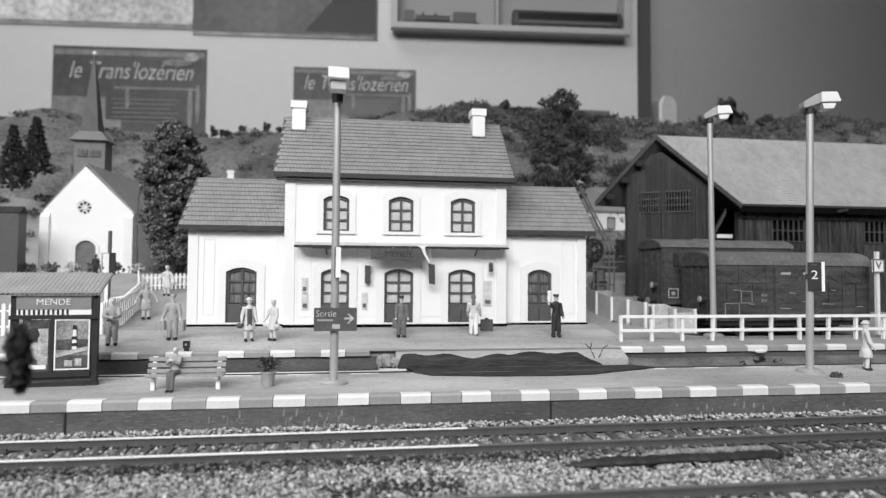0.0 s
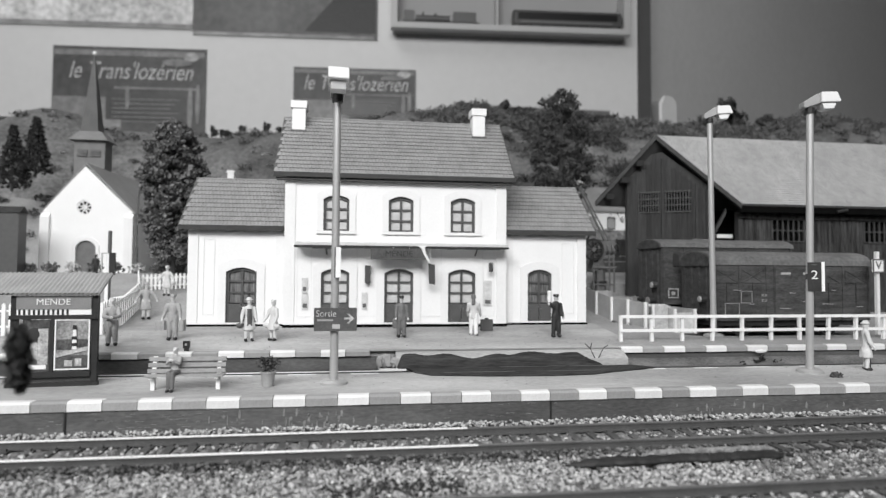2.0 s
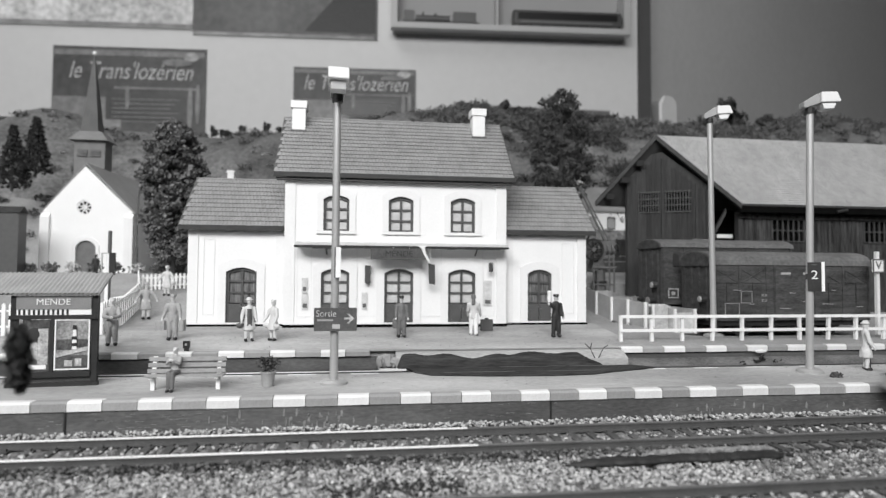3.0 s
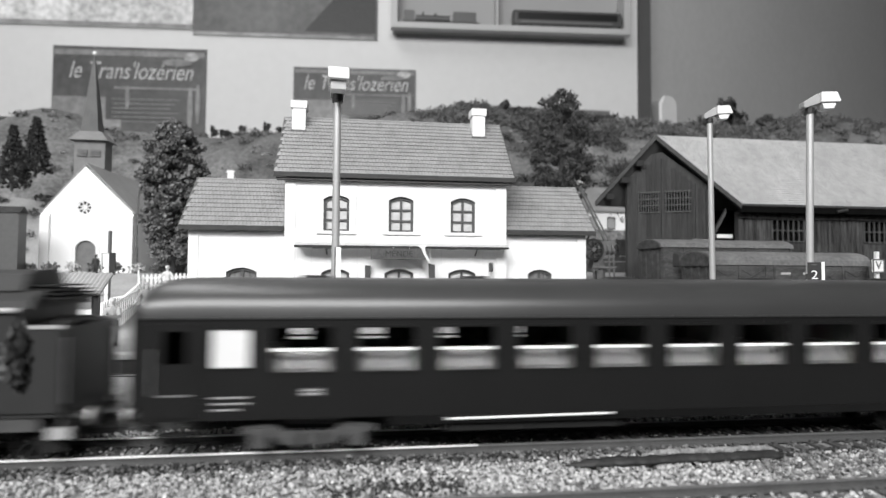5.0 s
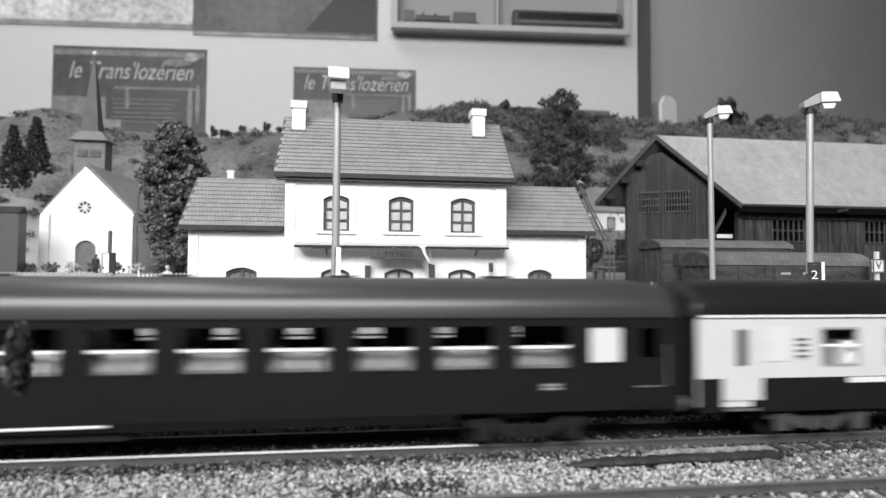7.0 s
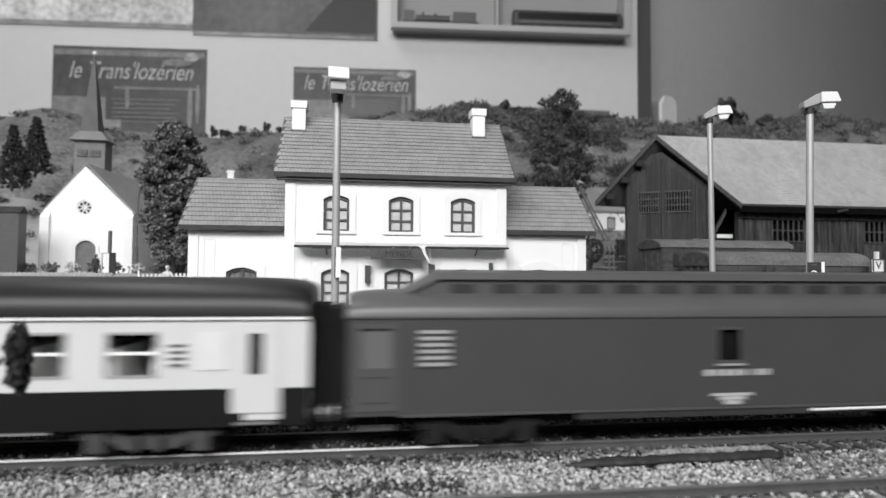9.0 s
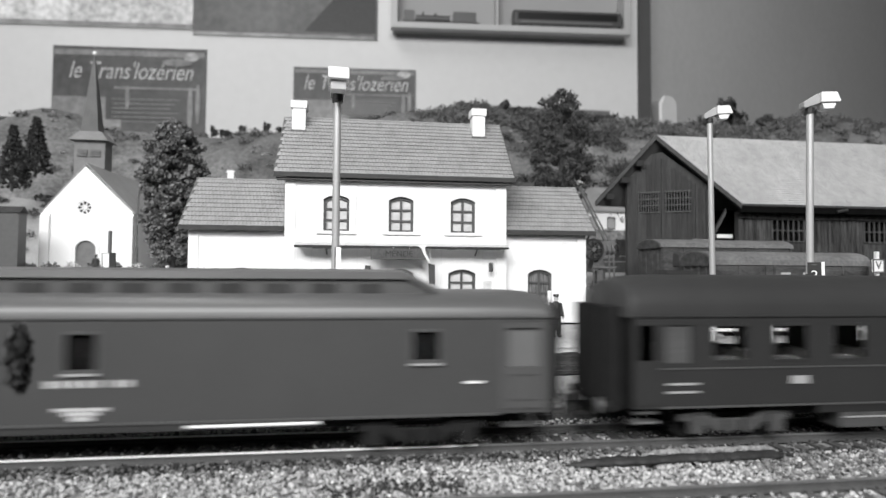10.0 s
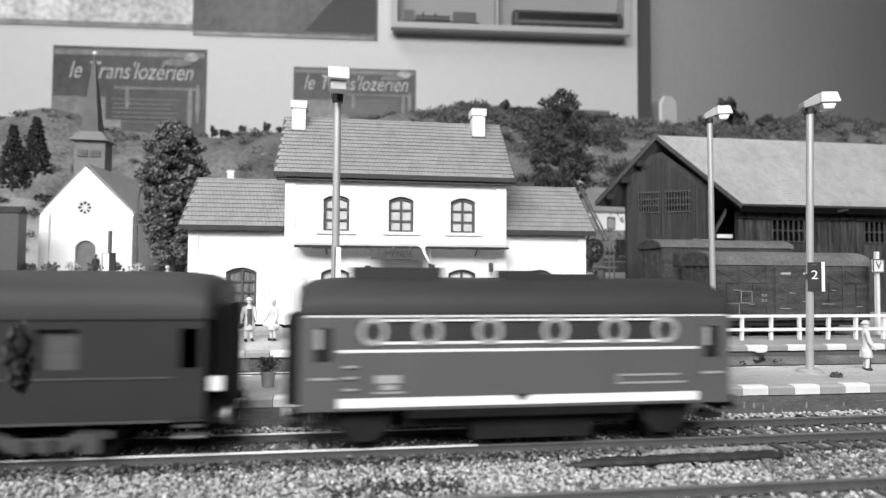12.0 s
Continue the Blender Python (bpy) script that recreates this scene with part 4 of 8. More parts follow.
    part("eaves_beam", box(B(), 47, L + 40, y - 2.2, y - 0.8, 55.2, 57.6), SHED_WOOD_OLD, roof)
    part("fascia_lamp", rod(B(), (116, fy - 1.5, 60), (123, fy - 3, 61.5), 1.2, 0.9), IRON, roof, "dark bracket under the eaves")
    part("corner_post", box(B(), 48, 50.8, y - 1.5, y + 3, -12, 60), SHED_WOOD, s)
    # black sheet added so that the open bay looks unlit
    part("inner_wall", box(B(), 26, 110, y + 30, y + 32, -12, 64), VOID, s, "black sheet standing in for the shade inside the open bay")
    part("loading_dock", box(B(), -30, L, -16, 40, -30, -12.2), PLATFORM_WALL, s, "dark loading dock under the shed")
    part("pale_rail", box(B(), 38, 50, -14, -13, 42, 44.6), WHITE, s, "pale rail in the open bay")


goods_shed()


def covered_wagon(x, y, z, length, label, roof_top, plain=False):
    w = thing("covered_wagon", x, y, z, label, "goods wagon", "goods wagons by the shed")
    h0, h1 = 9.5, roof_top - (6.0 if plain else 8.5)
    hw = 15.5
    body = part("body", box(B(), 0, length, -hw, hw, h0, h1), WAGON_WOOD, w, "brown boarded body", bevel=0.2)
    n = 12
    prof = [(-hw - 0.9, h1 + 0.2)] + [((hw + 0.9) * -math.cos(math.pi * k / n), h1 + 0.3 + (roof_top - h1 - 0.3) * math.sin(math.pi * k / n) ** (0.95 if plain else 0.75)) for k in range(1, n)] + [(hw + 0.9, h1 + 0.2)]
    part("roof", prism(B(), prof, -1.2, length + 1.2), WAGON_ROOF, w, "dusty rounded roof", smooth=False)
    for k in range(0 if plain else 9):
        zz = h0 + 1 + (h1 - h0 - 1) * k / 9
        part("board", box(B(), 0.6, length - 0.6, -hw - 0.3, -hw - 0.02, zz + 0.12, zz + (h1 - h0) / 9 - 0.25), WAGON_WOOD, body)
    xs = [0.3, length * 0.16, length * 0.33, length * 0.38, length * 0.6, length * 0.64, length * 0.82, length - 1.4]
    for xx in xs:
        part("stanchion", box(B(), xx, xx + 1.1, -hw - 0.85, -hw - 0.32, h0, h1), WAGON_WOOD, body)
    if not plain:
        part("sliding_door", box(B(), length * 0.385, length * 0.6, -hw - 1.3, -hw - 0.9, h0 + 0.5, h1 - 1.2), WAGON_WOOD, body, "sliding wagon door", bevel=0.1)
        for a, b in ((1.8, length * 0.15), (length * 0.18, length * 0.31), (length * 0.66, length * 0.8), (length * 0.84, length - 2.2)):
            v = part("ventilator", box(B(), a, b, -hw - 0.62, -hw - 0.32, h1 - 10, h1 - 2), WAGON_WOOD, body)
            for p, q in (((a, h1 - 9.6), (b, h1 - 2.4)), ((a, h1 - 2.4), (b, h1 - 9.6))):
                part("cross_brace", rod(B(), (p[0], -hw - 0.75, p[1]), (q[0], -hw - 0.75, q[1]), 0.3, seg=5), WAGON_WOOD, v)
            part("tie", rod(B(), ((a + b) / 2, -hw - 0.6, h1 - 10), ((a + b) / 2, -hw - 0.6, h1 - 22), 0.22, seg=5), IRON, body)
        for a, zz, ww, hh in ((length * 0.17, h0 + 10, 7, 7), (length * 0.07, h0 + 2, 9, 8), (length * 0.3, h0 + 11, 3, 1.2), (length * 0.3, h0 + 14, 3, 1.2)):
            part("chalk_mark", ring(B(), arch(a, a + ww, zz, zz + hh), arch(a + 0.35, a + ww - 0.35, zz + 0.3, zz + hh - 0.3), -hw - 1.0, -hw - 0.88), material("faded_white_marking", 0.3, 0.7, var=0.3), body, "faded white marking")
        for a in (0.42, 0.56):
            part("label_plate", box(B(), length * a, length * a + 6, -hw - 1.55, -hw - 1.32, h1 - 5.0, h1 - 3.8), PALE_PRINT, body)
    # end wall
    part("end_wall", box(B(), -0.5, -0.04, -hw + 0.3, hw - 0.3, h0, h1), WAGON_WOOD, body, "brown end wall")
    part("gable_end", prism(B(), [(q[0] * 0.95, q[1] - 0.5) for q in prof], -1.7, -1.25), WAGON_WOOD, body, "brown arched wagon end")
    for yy in (-11, -4, 4, 11):
        part("end_post", box(B(), -1.15, -0.55, yy - 0.7, yy + 0.7, h0, h1 + 4), WAGON_WOOD, body)
    lamp = part("end_lamp", rod(B(), (-1.3, -9.5, h0 + 12), (-4.0, -9.5, h0 + 12), 2.8, 2.4), IRON, w, "round tail lamp")
    part("lens", rod(B(), (-4.02, -9.5, h0 + 12), (-4.6, -9.5, h0 + 12), 1.9, 1.6), LAMP_SIDE, lamp, "dull lamp lens")
    part("window", box(B(), length * 0.08, length * 0.08 + 4, -hw - 0.62, -hw - 0.3, h1 - 12, h1 - 4), DARK_INSIDE, w) if plain else None
    if plain:
        f = part("data_plate", ring(B(), arch(length * 0.04, length * 0.04 + 7, h0 + 4, h0 + 10), arch(length * 0.04 + 0.6, length * 0.04 + 6.4, h0 + 4.6, h0 + 9.4), -hw - 0.8, -hw - 0.35), PALE_PRINT, body, "faded white data plate")
        part("plate_mark", box(B(), length * 0.04 + 2.4, length * 0.04 + 4.6, -hw - 0.7, -hw - 0.35, h0 + 6, h0 + 8), PALE_PRINT, f)
        for a, b, z in ((30, 36, 0.7), (37, 39, 0.7), (29, 41, 0.4)):
            part("roof_patch", box(B(), a, b, -4, -1, roof_top - 1.2, roof_top + z * 0.5), PALE_PRINT, w, "pale patch on the roof")
    else:
        for k, (xx, zz, ll) in enumerate(((0.12, 0.55, 5), (0.22, 0.3, 3), (0.41, 0.22, 7), (0.47, 0.5, 4), (0.55, 0.35, 6), (0.68, 0.3, 8), (0.74, 0.55, 3), (0.9, 0.25, 5))):
            part("scratch", box(B(), length * xx, length * xx + ll, -hw - 1.52, -hw - 1.32, h0 + (h1 - h0) * zz, h0 + (h1 - h0) * zz + 0.25), PALE_PRINT, body, "pale scratch in the paint")
    part("underframe", box(B(), 1, length - 1, -hw + 2, hw - 2, 6.5, h0 - 0.1), IRON, w)
    for xx in (length * 0.22, length * 0.78):
        ws = part("wheelset", rod(rod(B(), (xx, -9.8, 5.5), (xx, -7.2, 5.5), 5.5, seg=16), (xx, 7.2, 5.5), (xx, 9.8, 5.5), 5.5, seg=16), IRON, w)
        part("axle", rod(B(), (xx, -7.2, 5.5), (xx, 7.2, 5.5), 1.0, seg=8), IRON, ws)
        part("axle_guard", prism(B(), [(xx - 6, 8.8), (xx + 6, 8.8), (xx + 2, 2.5), (xx - 2, 2.5)], -12.6, -11.4, "y"), IRON, w)
    for yy in (-8.7, 8.7):
        b = part("buffer", rod(B(), (-0.9, yy, 11.5), (-6, yy, 11.5), 1.2, seg=10), IRON, w)
        part("buffer_head", rod(B(), (-6.05, yy, 11.5), (-6.8, yy, 11.5), 2.4, seg=12), STEEL, b)
    return w


covered_wagon(194, 313.5, 14.0, 99.5, "brown covered goods wagon with curved roof beside the shed", 49.5)
covered_wagon(185, 352, 21.0, 90, "plain brown goods wagon with curved roof in front of the shed", 51.5, plain=True)


# ---- lamps on the platforms ----
def street_lamp(x, y, z, h, lean, label, turn, size=1.0):
    s = thing("platform_lamp", x, y, z, label, "lamp", "tall platform lamps", turn=turn)
    s.rotation_euler.y = radians(lean)
    part("base_plate", rod(rod(B(), (0, 0, 0), (0, 0, 1.0), 5.2, 5.2, 24), (0, 0, 1.0), (0, 0, 1.7), 5.0, 3.8, 24), LAMP_POLE, s, bevel=0)
    part("pole", rod(B(), (0, 0, 1.6), (0, 0, h - 11 * size), 1.6, 1.4, 20), LAMP_POLE, s, smooth=False)
    part("collar", rod(B(), (0, 0, h - 11.2 * size), (0, 0, h - 8 * size), 2.3 * size, 2.3 * size, 16), IRON, s, "dark collar under the lamp head")
    k = size
    arm = part("arm", prism(B(), [(-4.4 * k, h - 8 * k), (-3.6 * k, h - 8.6 * k), (4 * k, h - 6 * k), (4 * k, h - 0.8 * k), (2.6 * k, h - 0.6 * k), (-4.4 * k, h - 5.2 * k)], -2.9 * k, 2.9 * k, "y"), LAMP_SIDE, s, "grey wedge shaped lamp arm", bevel=0.25)
    hd = part("hood", prism(B(), [(4.05 * k, h - 5.7 * k), (13.6 * k, h - 5.5 * k), (14.2 * k, h - 5.0 * k), (12.2 * k, h), (4.05 * k, h)], -4.2 * k, 4.2 * k, "y"), LAMP_HOOD, s, "pale lamp hood", bevel=0.25)
    part("diffuser", prism(B(), [(4.8 * k, h - 5.75 * k), (12.4 * k, h - 5.6 * k), (11 * k, h - 9 * k), (6 * k, h - 9.2 * k)], -3.1 * k, 3.1 * k, "y"), LAMP_HOOD, hd, "pale lamp diffuser", bevel=0.2)
    return s


a = street_lamp(-12.2, 219, 8.0, 117.5, 0.2, "tall grey platform lamp with sign boards on its pole", -85, 0.9)
PALE_SIGN = material("chipped_white_sign_paint", 0.5, 0.6, var=0.5, scale=500, fine=1500, stain=0.3)
sg = thing("exit_sign", -12, 216.2, 32.5, "dark exit board with arrow fixed to a lamp pole", "sign", turn=0)
part("board", box(B(), -7.6, 8.2, -0.5, 0.3, -4.3, 4.3), CANOPY_BOARD, sg, bevel=0.1)
wording("lettering", "Sortie", 3.4, PALE_SIGN, sg, (-3.1, -0.62, 2.1), width=7.4)
bm = B()
box(bm, 3.6, 6.0, -0.75, -0.52, 0.0, 0.7)
prism(bm, [(4.6, -1.5), (5.3, -1.5), (7.2, 0.35), (5.3, 2.2), (4.6, 2.2), (6.2, 0.35)], -0.75, -0.52, "y")
part("arrow", bm, PALE_SIGN, sg, "white arrow")
part("small_print", box(B(), -6.4, -0.6, -0.7, -0.52, -0.6, 0.1), LAMP_SIDE, sg)
part("notice", box(B(), -0.8, 2.0, -0.7, -0.52, -3.4, -1.8), PALE_PRINT, sg)
part("clamp", box(B(), -0.6, 2.2, 0.32, 1.5, -1.5, 1.5), IRON, sg)
st = thing("pole_number_plate", -10.9, 216.4, 54, "narrow white plate fixed edge on to a lamp pole", "sign")
part("plate", box(B(), -1.0, 0.9, -0.6, 0.4, -5.8, 5.6), WHITE, st, bevel=0.1)
part("edge", box(B(), -1.4, -1.02, -0.6, 0.5, -5.8, 5.6), IRON, st)
part("clamp", box(B(), -0.6, 0.5, 0.42, 1.6, -1.5, 1.5), IRON, st)

street_lamp(190.6, 223.5, 8.0, 122.0, 0.9, "tall grey platform lamp with a number plate", -14, 0.8)
st = thing("platform_number_sign", 191.6, 221, 49.5, "black platform number sign with white edge on a lamp pole", "sign", turn=-35)
part("board", box(B(), -2.6, 2.4, -0.4, 0.5, -6.2, 6.2), IRON, st, bevel=0.1)
part("white_edge", box(B(), 2.45, 3.6, -0.4, 0.5, -6.3, 6.4), WHITE, st)
wording("number", "2", 5.4, LETTER, st, (-0.1, -0.5, 0.6))
part("small_print", box(B(), -1.2, 0.9, -0.55, -0.42, 5.0, 5.3), SIGN_GREY, st)
part("clamp", box(B(), -3.4, -2.62, -0.8, 0.8, -1.2, 1.2), IRON, st)
street_lamp(188, 288, 15.9, 126.5, -0.5, "tall grey platform lamp behind the white railing", -14, 0.8)


# ---- white railing ----
def railing():
    r = thing("white_railing", 127, 272, 15.2, "white painted railing along the station platform", "railing")
    n = 13
    pitch = 16.55
    first = part("post", box(B(), -0.75, 0.75, -0.75, 0.75, 0.1, 13.6), WHITE, r)
    for k in range(1, n):
        o = piece("post", first, r, (k * pitch, 0, 0))
        o.rotation_euler.y = random.uniform(-0.03, 0.07)
    for z in (6.2, 13.2):
        for k in range(n - 1):
            part("rail", box(B(), k * pitch - 0.5, (k + 1) * pitch - 0.5, -1.5, -0.78, z - 0.75, z + 0.75), WHITE, r)


railing()


# ---- church and village ----
def church():
    y, base = 480, 44.6
    c = thing("church", -220, y, base, "small white church with grey spire", "church")
    W0, W1 = -33, 33
    out = [(W0, 0), (W1, 0), (W1, 51), (-3, 87), (W0, 51)]
    holes = [arch(-8.5, 6.5, 3.2, 28, 5.5)]
    n = 14
    holes.append([(-3 + 6.0 * math.cos(2 * math.pi * k / n), 54 + 6.0 * math.sin(2 * math.pi * k / n)) for k in range(n)])
    w = part("front_wall", pierced(B(), out, holes, 0, 3), PLASTER, c, "white gabled front wall")
    part("nave", prism(B(), [(W0, 0), (W1, 0), (W1, 50), (-3, 85.5), (W0, 50)], 3.2, 120, "y"), PLASTER, c)
    for a, b in (((W0 - 2, 49), (-3, 88.5)), ((-3, 88.5), (W1 + 2, 49))):
        part("roof_slope", prism(B(), [a, b, (b[0], b[1] + 1.6), (a[0], a[1] + 1.6)], 1, 122, "y"), ROOF_TILE, c, "dark slate roof slope")
    for a in (W0 - 1.2, W1 - 5.5):
        part("buttress", box(B(), a, a + 6.7, -2.4, -0.05, 0, 46), PLASTER_TRIM, w, "white corner buttress", bevel=0.3)
        part("cap", prism(B(), [(-2.4, 46.05), (-0.05, 46.05), (-0.05, 49.5)], a, a + 6.7), PLASTER_TRIM, w)
    part("door_surround", ring(B(), arch(-11, 9, 3.2, 31, 6.5), arch(-8.5, 6.5, 3.25, 28, 5.5), -0.7, -0.03), PLASTER_TRIM, w)
    part("door", prism(B(), arch(-8.6, 6.6, 3.2, 28.1, 5.5), 1.4, 2.6, "y"), material("grey_church_door", 0.14, 0.6, var=0.2), c, "grey arched door")
    part("steps", box(B(), -13, 11, -6, -0.2, 0, 3.1), KERB_GREY, c)
    rose = part("rose_window", ring(B(), [(-3 + 6.1 * math.cos(2 * math.pi * k / n), 54 + 6.1 * math.sin(2 * math.pi * k / n)) for k in range(n)], [(-3 + 5.0 * math.cos(2 * math.pi * k / n), 54 + 5.0 * math.sin(2 * math.pi * k / n)) for k in range(n)], 0.4, 1.6), PLASTER_TRIM, c, "round rose window")
    for k in range(4):
        a = math.pi * k / 4 + 0.4
        part("tracery", rod(B(), (-3 - 5.4 * math.cos(a), 1.0, 54 - 5.4 * math.sin(a)), (-3 + 5.4 * math.cos(a), 1.0, 54 + 5.4 * math.sin(a)), 0.6, seg=6), PLASTER_TRIM, rose)
    part("pane", box(B(), -9.5, 3.5, 2.2, 2.6, 47.5, 60.5), DARK_INSIDE, rose)
    # tower and spire
    SL = material("grey_spire_slate", 0.09, 0.7, var=0.2, scale=90, bump=0.3)
    TW = material("grey_tower_boards", 0.16, 0.7, var=0.2, scale=90)
    tw = part("tower", box(B(), -34, -9, 46, 60, 60, 117), TW, c, "grey boarded bell tower")
    for a in (-31, -20.5):
        lv = part("louvre", box(B(), a, a + 8, 45.2, 45.9, 103, 109), DARK_INSIDE, tw)
        for k in range(3):
            part("slat", box(B(), a, a + 8, 44.6, 45.15, 103.5 + 1.9 * k, 104.4 + 1.9 * k), TW, lv)
    def pyramid(x0, x1, y0, y1, z0, X0, X1, Y0, Y1, z1, mat, name, label):
        bm = B()
        a = [bm.verts.new(p) for p in ((x0, y0, z0), (x1, y0, z0), (x1, y1, z0), (x0, y1, z0))]
        b = [bm.verts.new(p) for p in ((X0, Y0, z1), (X1, Y0, z1), (X1, Y1, z1), (X0, Y1, z1))]
        for k in range(4):
            bm.faces.new([a[k], a[(k + 1) % 4], b[(k + 1) % 4], b[k]])
        bm.faces.new(a[::-1])
        bm.faces.new(b)
        return part(name, bm, mat, tw, label)
    pyramid(-37.5, -5.5, 42, 64, 117.2, -30.5, -13, 47, 59, 126, TW, "tower_roof", "pale flared tower roof")
    pyramid(-30, -15.5, 47, 59, 126.1, -23.1, -22.5, 52.6, 53.4, 196, SL, "spire", "tall grey slate spire")
    part("finial", ball(B(), (-22.8, 53, 197), 1.9, 1.9, 1.9), LAMP_HOOD, tw, "pale ball on the spire")


church()


def house(name, x, y, z, w, d, h, rh, label, turn=0):
    t = thing(name, x, y, z, label, "house", turn=turn)
    a = part("wall", prism(B(), [(0, 0), (d, 0), (d, h), (d / 2, h + rh), (0, h)], 0, w), PLASTER, t)
    part("roof", prism(B(), [(-3, h - 2), (d / 2, h + rh + 1), (d + 3, h - 2), (d + 3, h), (d / 2, h + rh + 3), (-3, h)], -2, w + 2), ROOF_TILE, t, "dark tiled roof")
    for k in range(3):
        xx = w * (0.14 + 0.3 * k)
        o = part("window", box(B(), xx, xx + w * 0.13, -0.4, -0.03, h * 0.35, h * 0.78), SIGN_GREY, t, "grey shuttered window")
        part("pane", box(B(), xx + 1, xx + w * 0.13 - 1, -0.7, -0.42, h * 0.4, h * 0.72), LAMP_SIDE, o)
    c = part("chimney", box(B(), w * 0.1, w * 0.1 + 6, d / 2 - 3, d / 2 + 3, h + rh - 4, h + rh + 11), WHITE, t, "white chimney")
    part("cap", box(B(), w * 0.1 - 0.8, w * 0.1 + 6.8, d / 2 - 3.8, d / 2 + 3.8, h + rh + 11.1, h + rh + 13), WHITE, c)
    return t


house("village_house", 232, 600, 86, 74, 46, 33, 26, "white village house with shuttered windows behind the shed")
house("village_house", -146, 560, 77, 76, 44, 38, 20, "white village house with dark roof behind the station", turn=0)
t = thing("barn", -330, 440, 44, "dark blurred barn beside the church", "barn")
part("wall", box(B(), 0, 82, 0, 10, 0, 46), DOOR_PANEL, t)
part("roof", prism(B(), [(-1, 46.1), (11, 46.1), (5, 51)], -1, 83), SHED_WOOD, t)
part("door", box(B(), 44, 66, -0.6, -0.05, 0, 30), IRON, t)


# ---- trees and shrubs ----
def leaves(bm_pts, rnd, n, cx, cy, cz, rx, ry, rz, size, lumps=0, hollow=0.55):
    """Little folded leaves filling an uneven crown; returns vertices and faces."""
    verts, faces = bm_pts
    cores = []
    for _ in range(lumps):
        a, b, r = rnd.uniform(0, 6.283), rnd.uniform(-1, 1), rnd.uniform(0.45, 0.85)
        q = (1 - abs(b) ** 4) ** 0.5
        cores.append((cx + rx * r * q * math.cos(a), cy + ry * r * q * math.sin(a), cz + rz * r * b, rnd.uniform(0.28, 0.45)))
    for _ in range(n):
        if cores:
            c = rnd.choice(cores)
            ox, oy, oz, k = c
        else:
            ox, oy, oz, k = cx, cy, cz, 1.0
        d = Vector((rnd.gauss(0, 1), rnd.gauss(0, 1), rnd.gauss(0, 1))).normalized() * rnd.uniform(hollow, 1.05)
        p = Vector((ox + d.x * rx * k, oy + d.y * ry * k, oz + d.z * rz * k))
        s = size * rnd.uniform(0.6, 1.3)
        q = Euler((rnd.uniform(0, 6.3), rnd.uniform(0, 6.3), rnd.uniform(0, 6.3))).to_matrix()
        i = len(verts)
        for e in ((-1, -0.7, 0.15), (0, -0.8, -0.15), (1, -0.5, 0.2), (0.9, 0.7, 0.15), (0, 0.9, -0.2), (-0.9, 0.6, 0.1)):
            verts.append(tuple(p + q @ (Vector(e) * s)))
        faces += [(i, i + 1, i + 4, i + 5), (i + 1, i + 2, i + 3, i + 4)]
    return verts, faces


def tree(x, y, z, h, rx, label, seed, outline, mat, clumps, clump, n, size, droop=0.0):
    """A trunk with limbs that carry separate leaf clumps; outline gives the crown's half width over its height, both as shares."""
    rnd = random.Random(seed)
    t = thing("tree", x, y, z, label, "tree")
    bm = rod(B(), (0, 0, -3), (rx * 0.04, 0, h * 0.5), rx * 0.13, rx * 0.07, 9)
    rod(bm, (rx * 0.04, 0, h * 0.48), (0, 0, h * 0.92), rx * 0.07, rx * 0.015, 8)
    trunk = part("trunk", bm, BARK, t, "dark tapered trunk")
    def half(f):
        for (a, p), (b, q) in zip(outline, outline[1:]):
            if f <= b:
                return p + (q - p) * (f - a) / (b - a)
        return outline[-1][1]
    pts = ([], [])
    lo, hi = outline[0][0], outline[-1][0]
    for k in range(clumps):
        f = lo + (hi - lo) * (k + rnd.random()) / clumps
        a = k * 2.39996 + rnd.uniform(-0.5, 0.5)
        r = rx * half(f) * (rnd.uniform(0.72, 1.0) if k % 4 else rnd.uniform(0.1, 0.7))
        c = clump * rnd.uniform(0.65, 1.3)
        px_, py_, pz_ = r * math.cos(a), r * math.sin(a) * 0.9, h * f
        leaves(pts, rnd, int(n * rnd.uniform(0.7, 1.3)), px_, py_, pz_, c * 1.15, c * 1.15, c * 0.7, size, 0, 0.35)
        if k % max(1, clumps // 16) == 0 and k > clumps // 12:
            z0 = max(h * 0.12, pz_ - r * 0.7 - h * 0.04)
            part("limb", rod(B(), (0, 0, min(z0, h * 0.85)), (px_ * 0.9, py_ * 0.9, pz_ - c * 0.2), rx * 0.045, rx * 0.014, 6), BARK, trunk)
    raw("crown", pts[0], pts[1], mat, t, "crown of many small leaf clumps")
    return t


tree(-140, 430, height(-140, 430), 113, 20, "dense dark leafy tree between church and station", 21, ((0.12, 0.5), (0.3, 0.86), (0.5, 0.95), (0.7, 1.0), (0.86, 0.86), (0.95, 0.5), (1.0, 0.1)), LEAF_PALE, 190, 4.6, 120, 0.95)
tree(190, 540, 106, 122, 33, "dark ragged broadleaf tree behind the station", 23, ((0.1, 0.7), (0.3, 0.9), (0.5, 0.82), (0.66, 0.95), (0.8, 0.7), (0.9, 0.55), (1.0, 0.3)), LEAF, 84, 6.6, 150, 0.9)


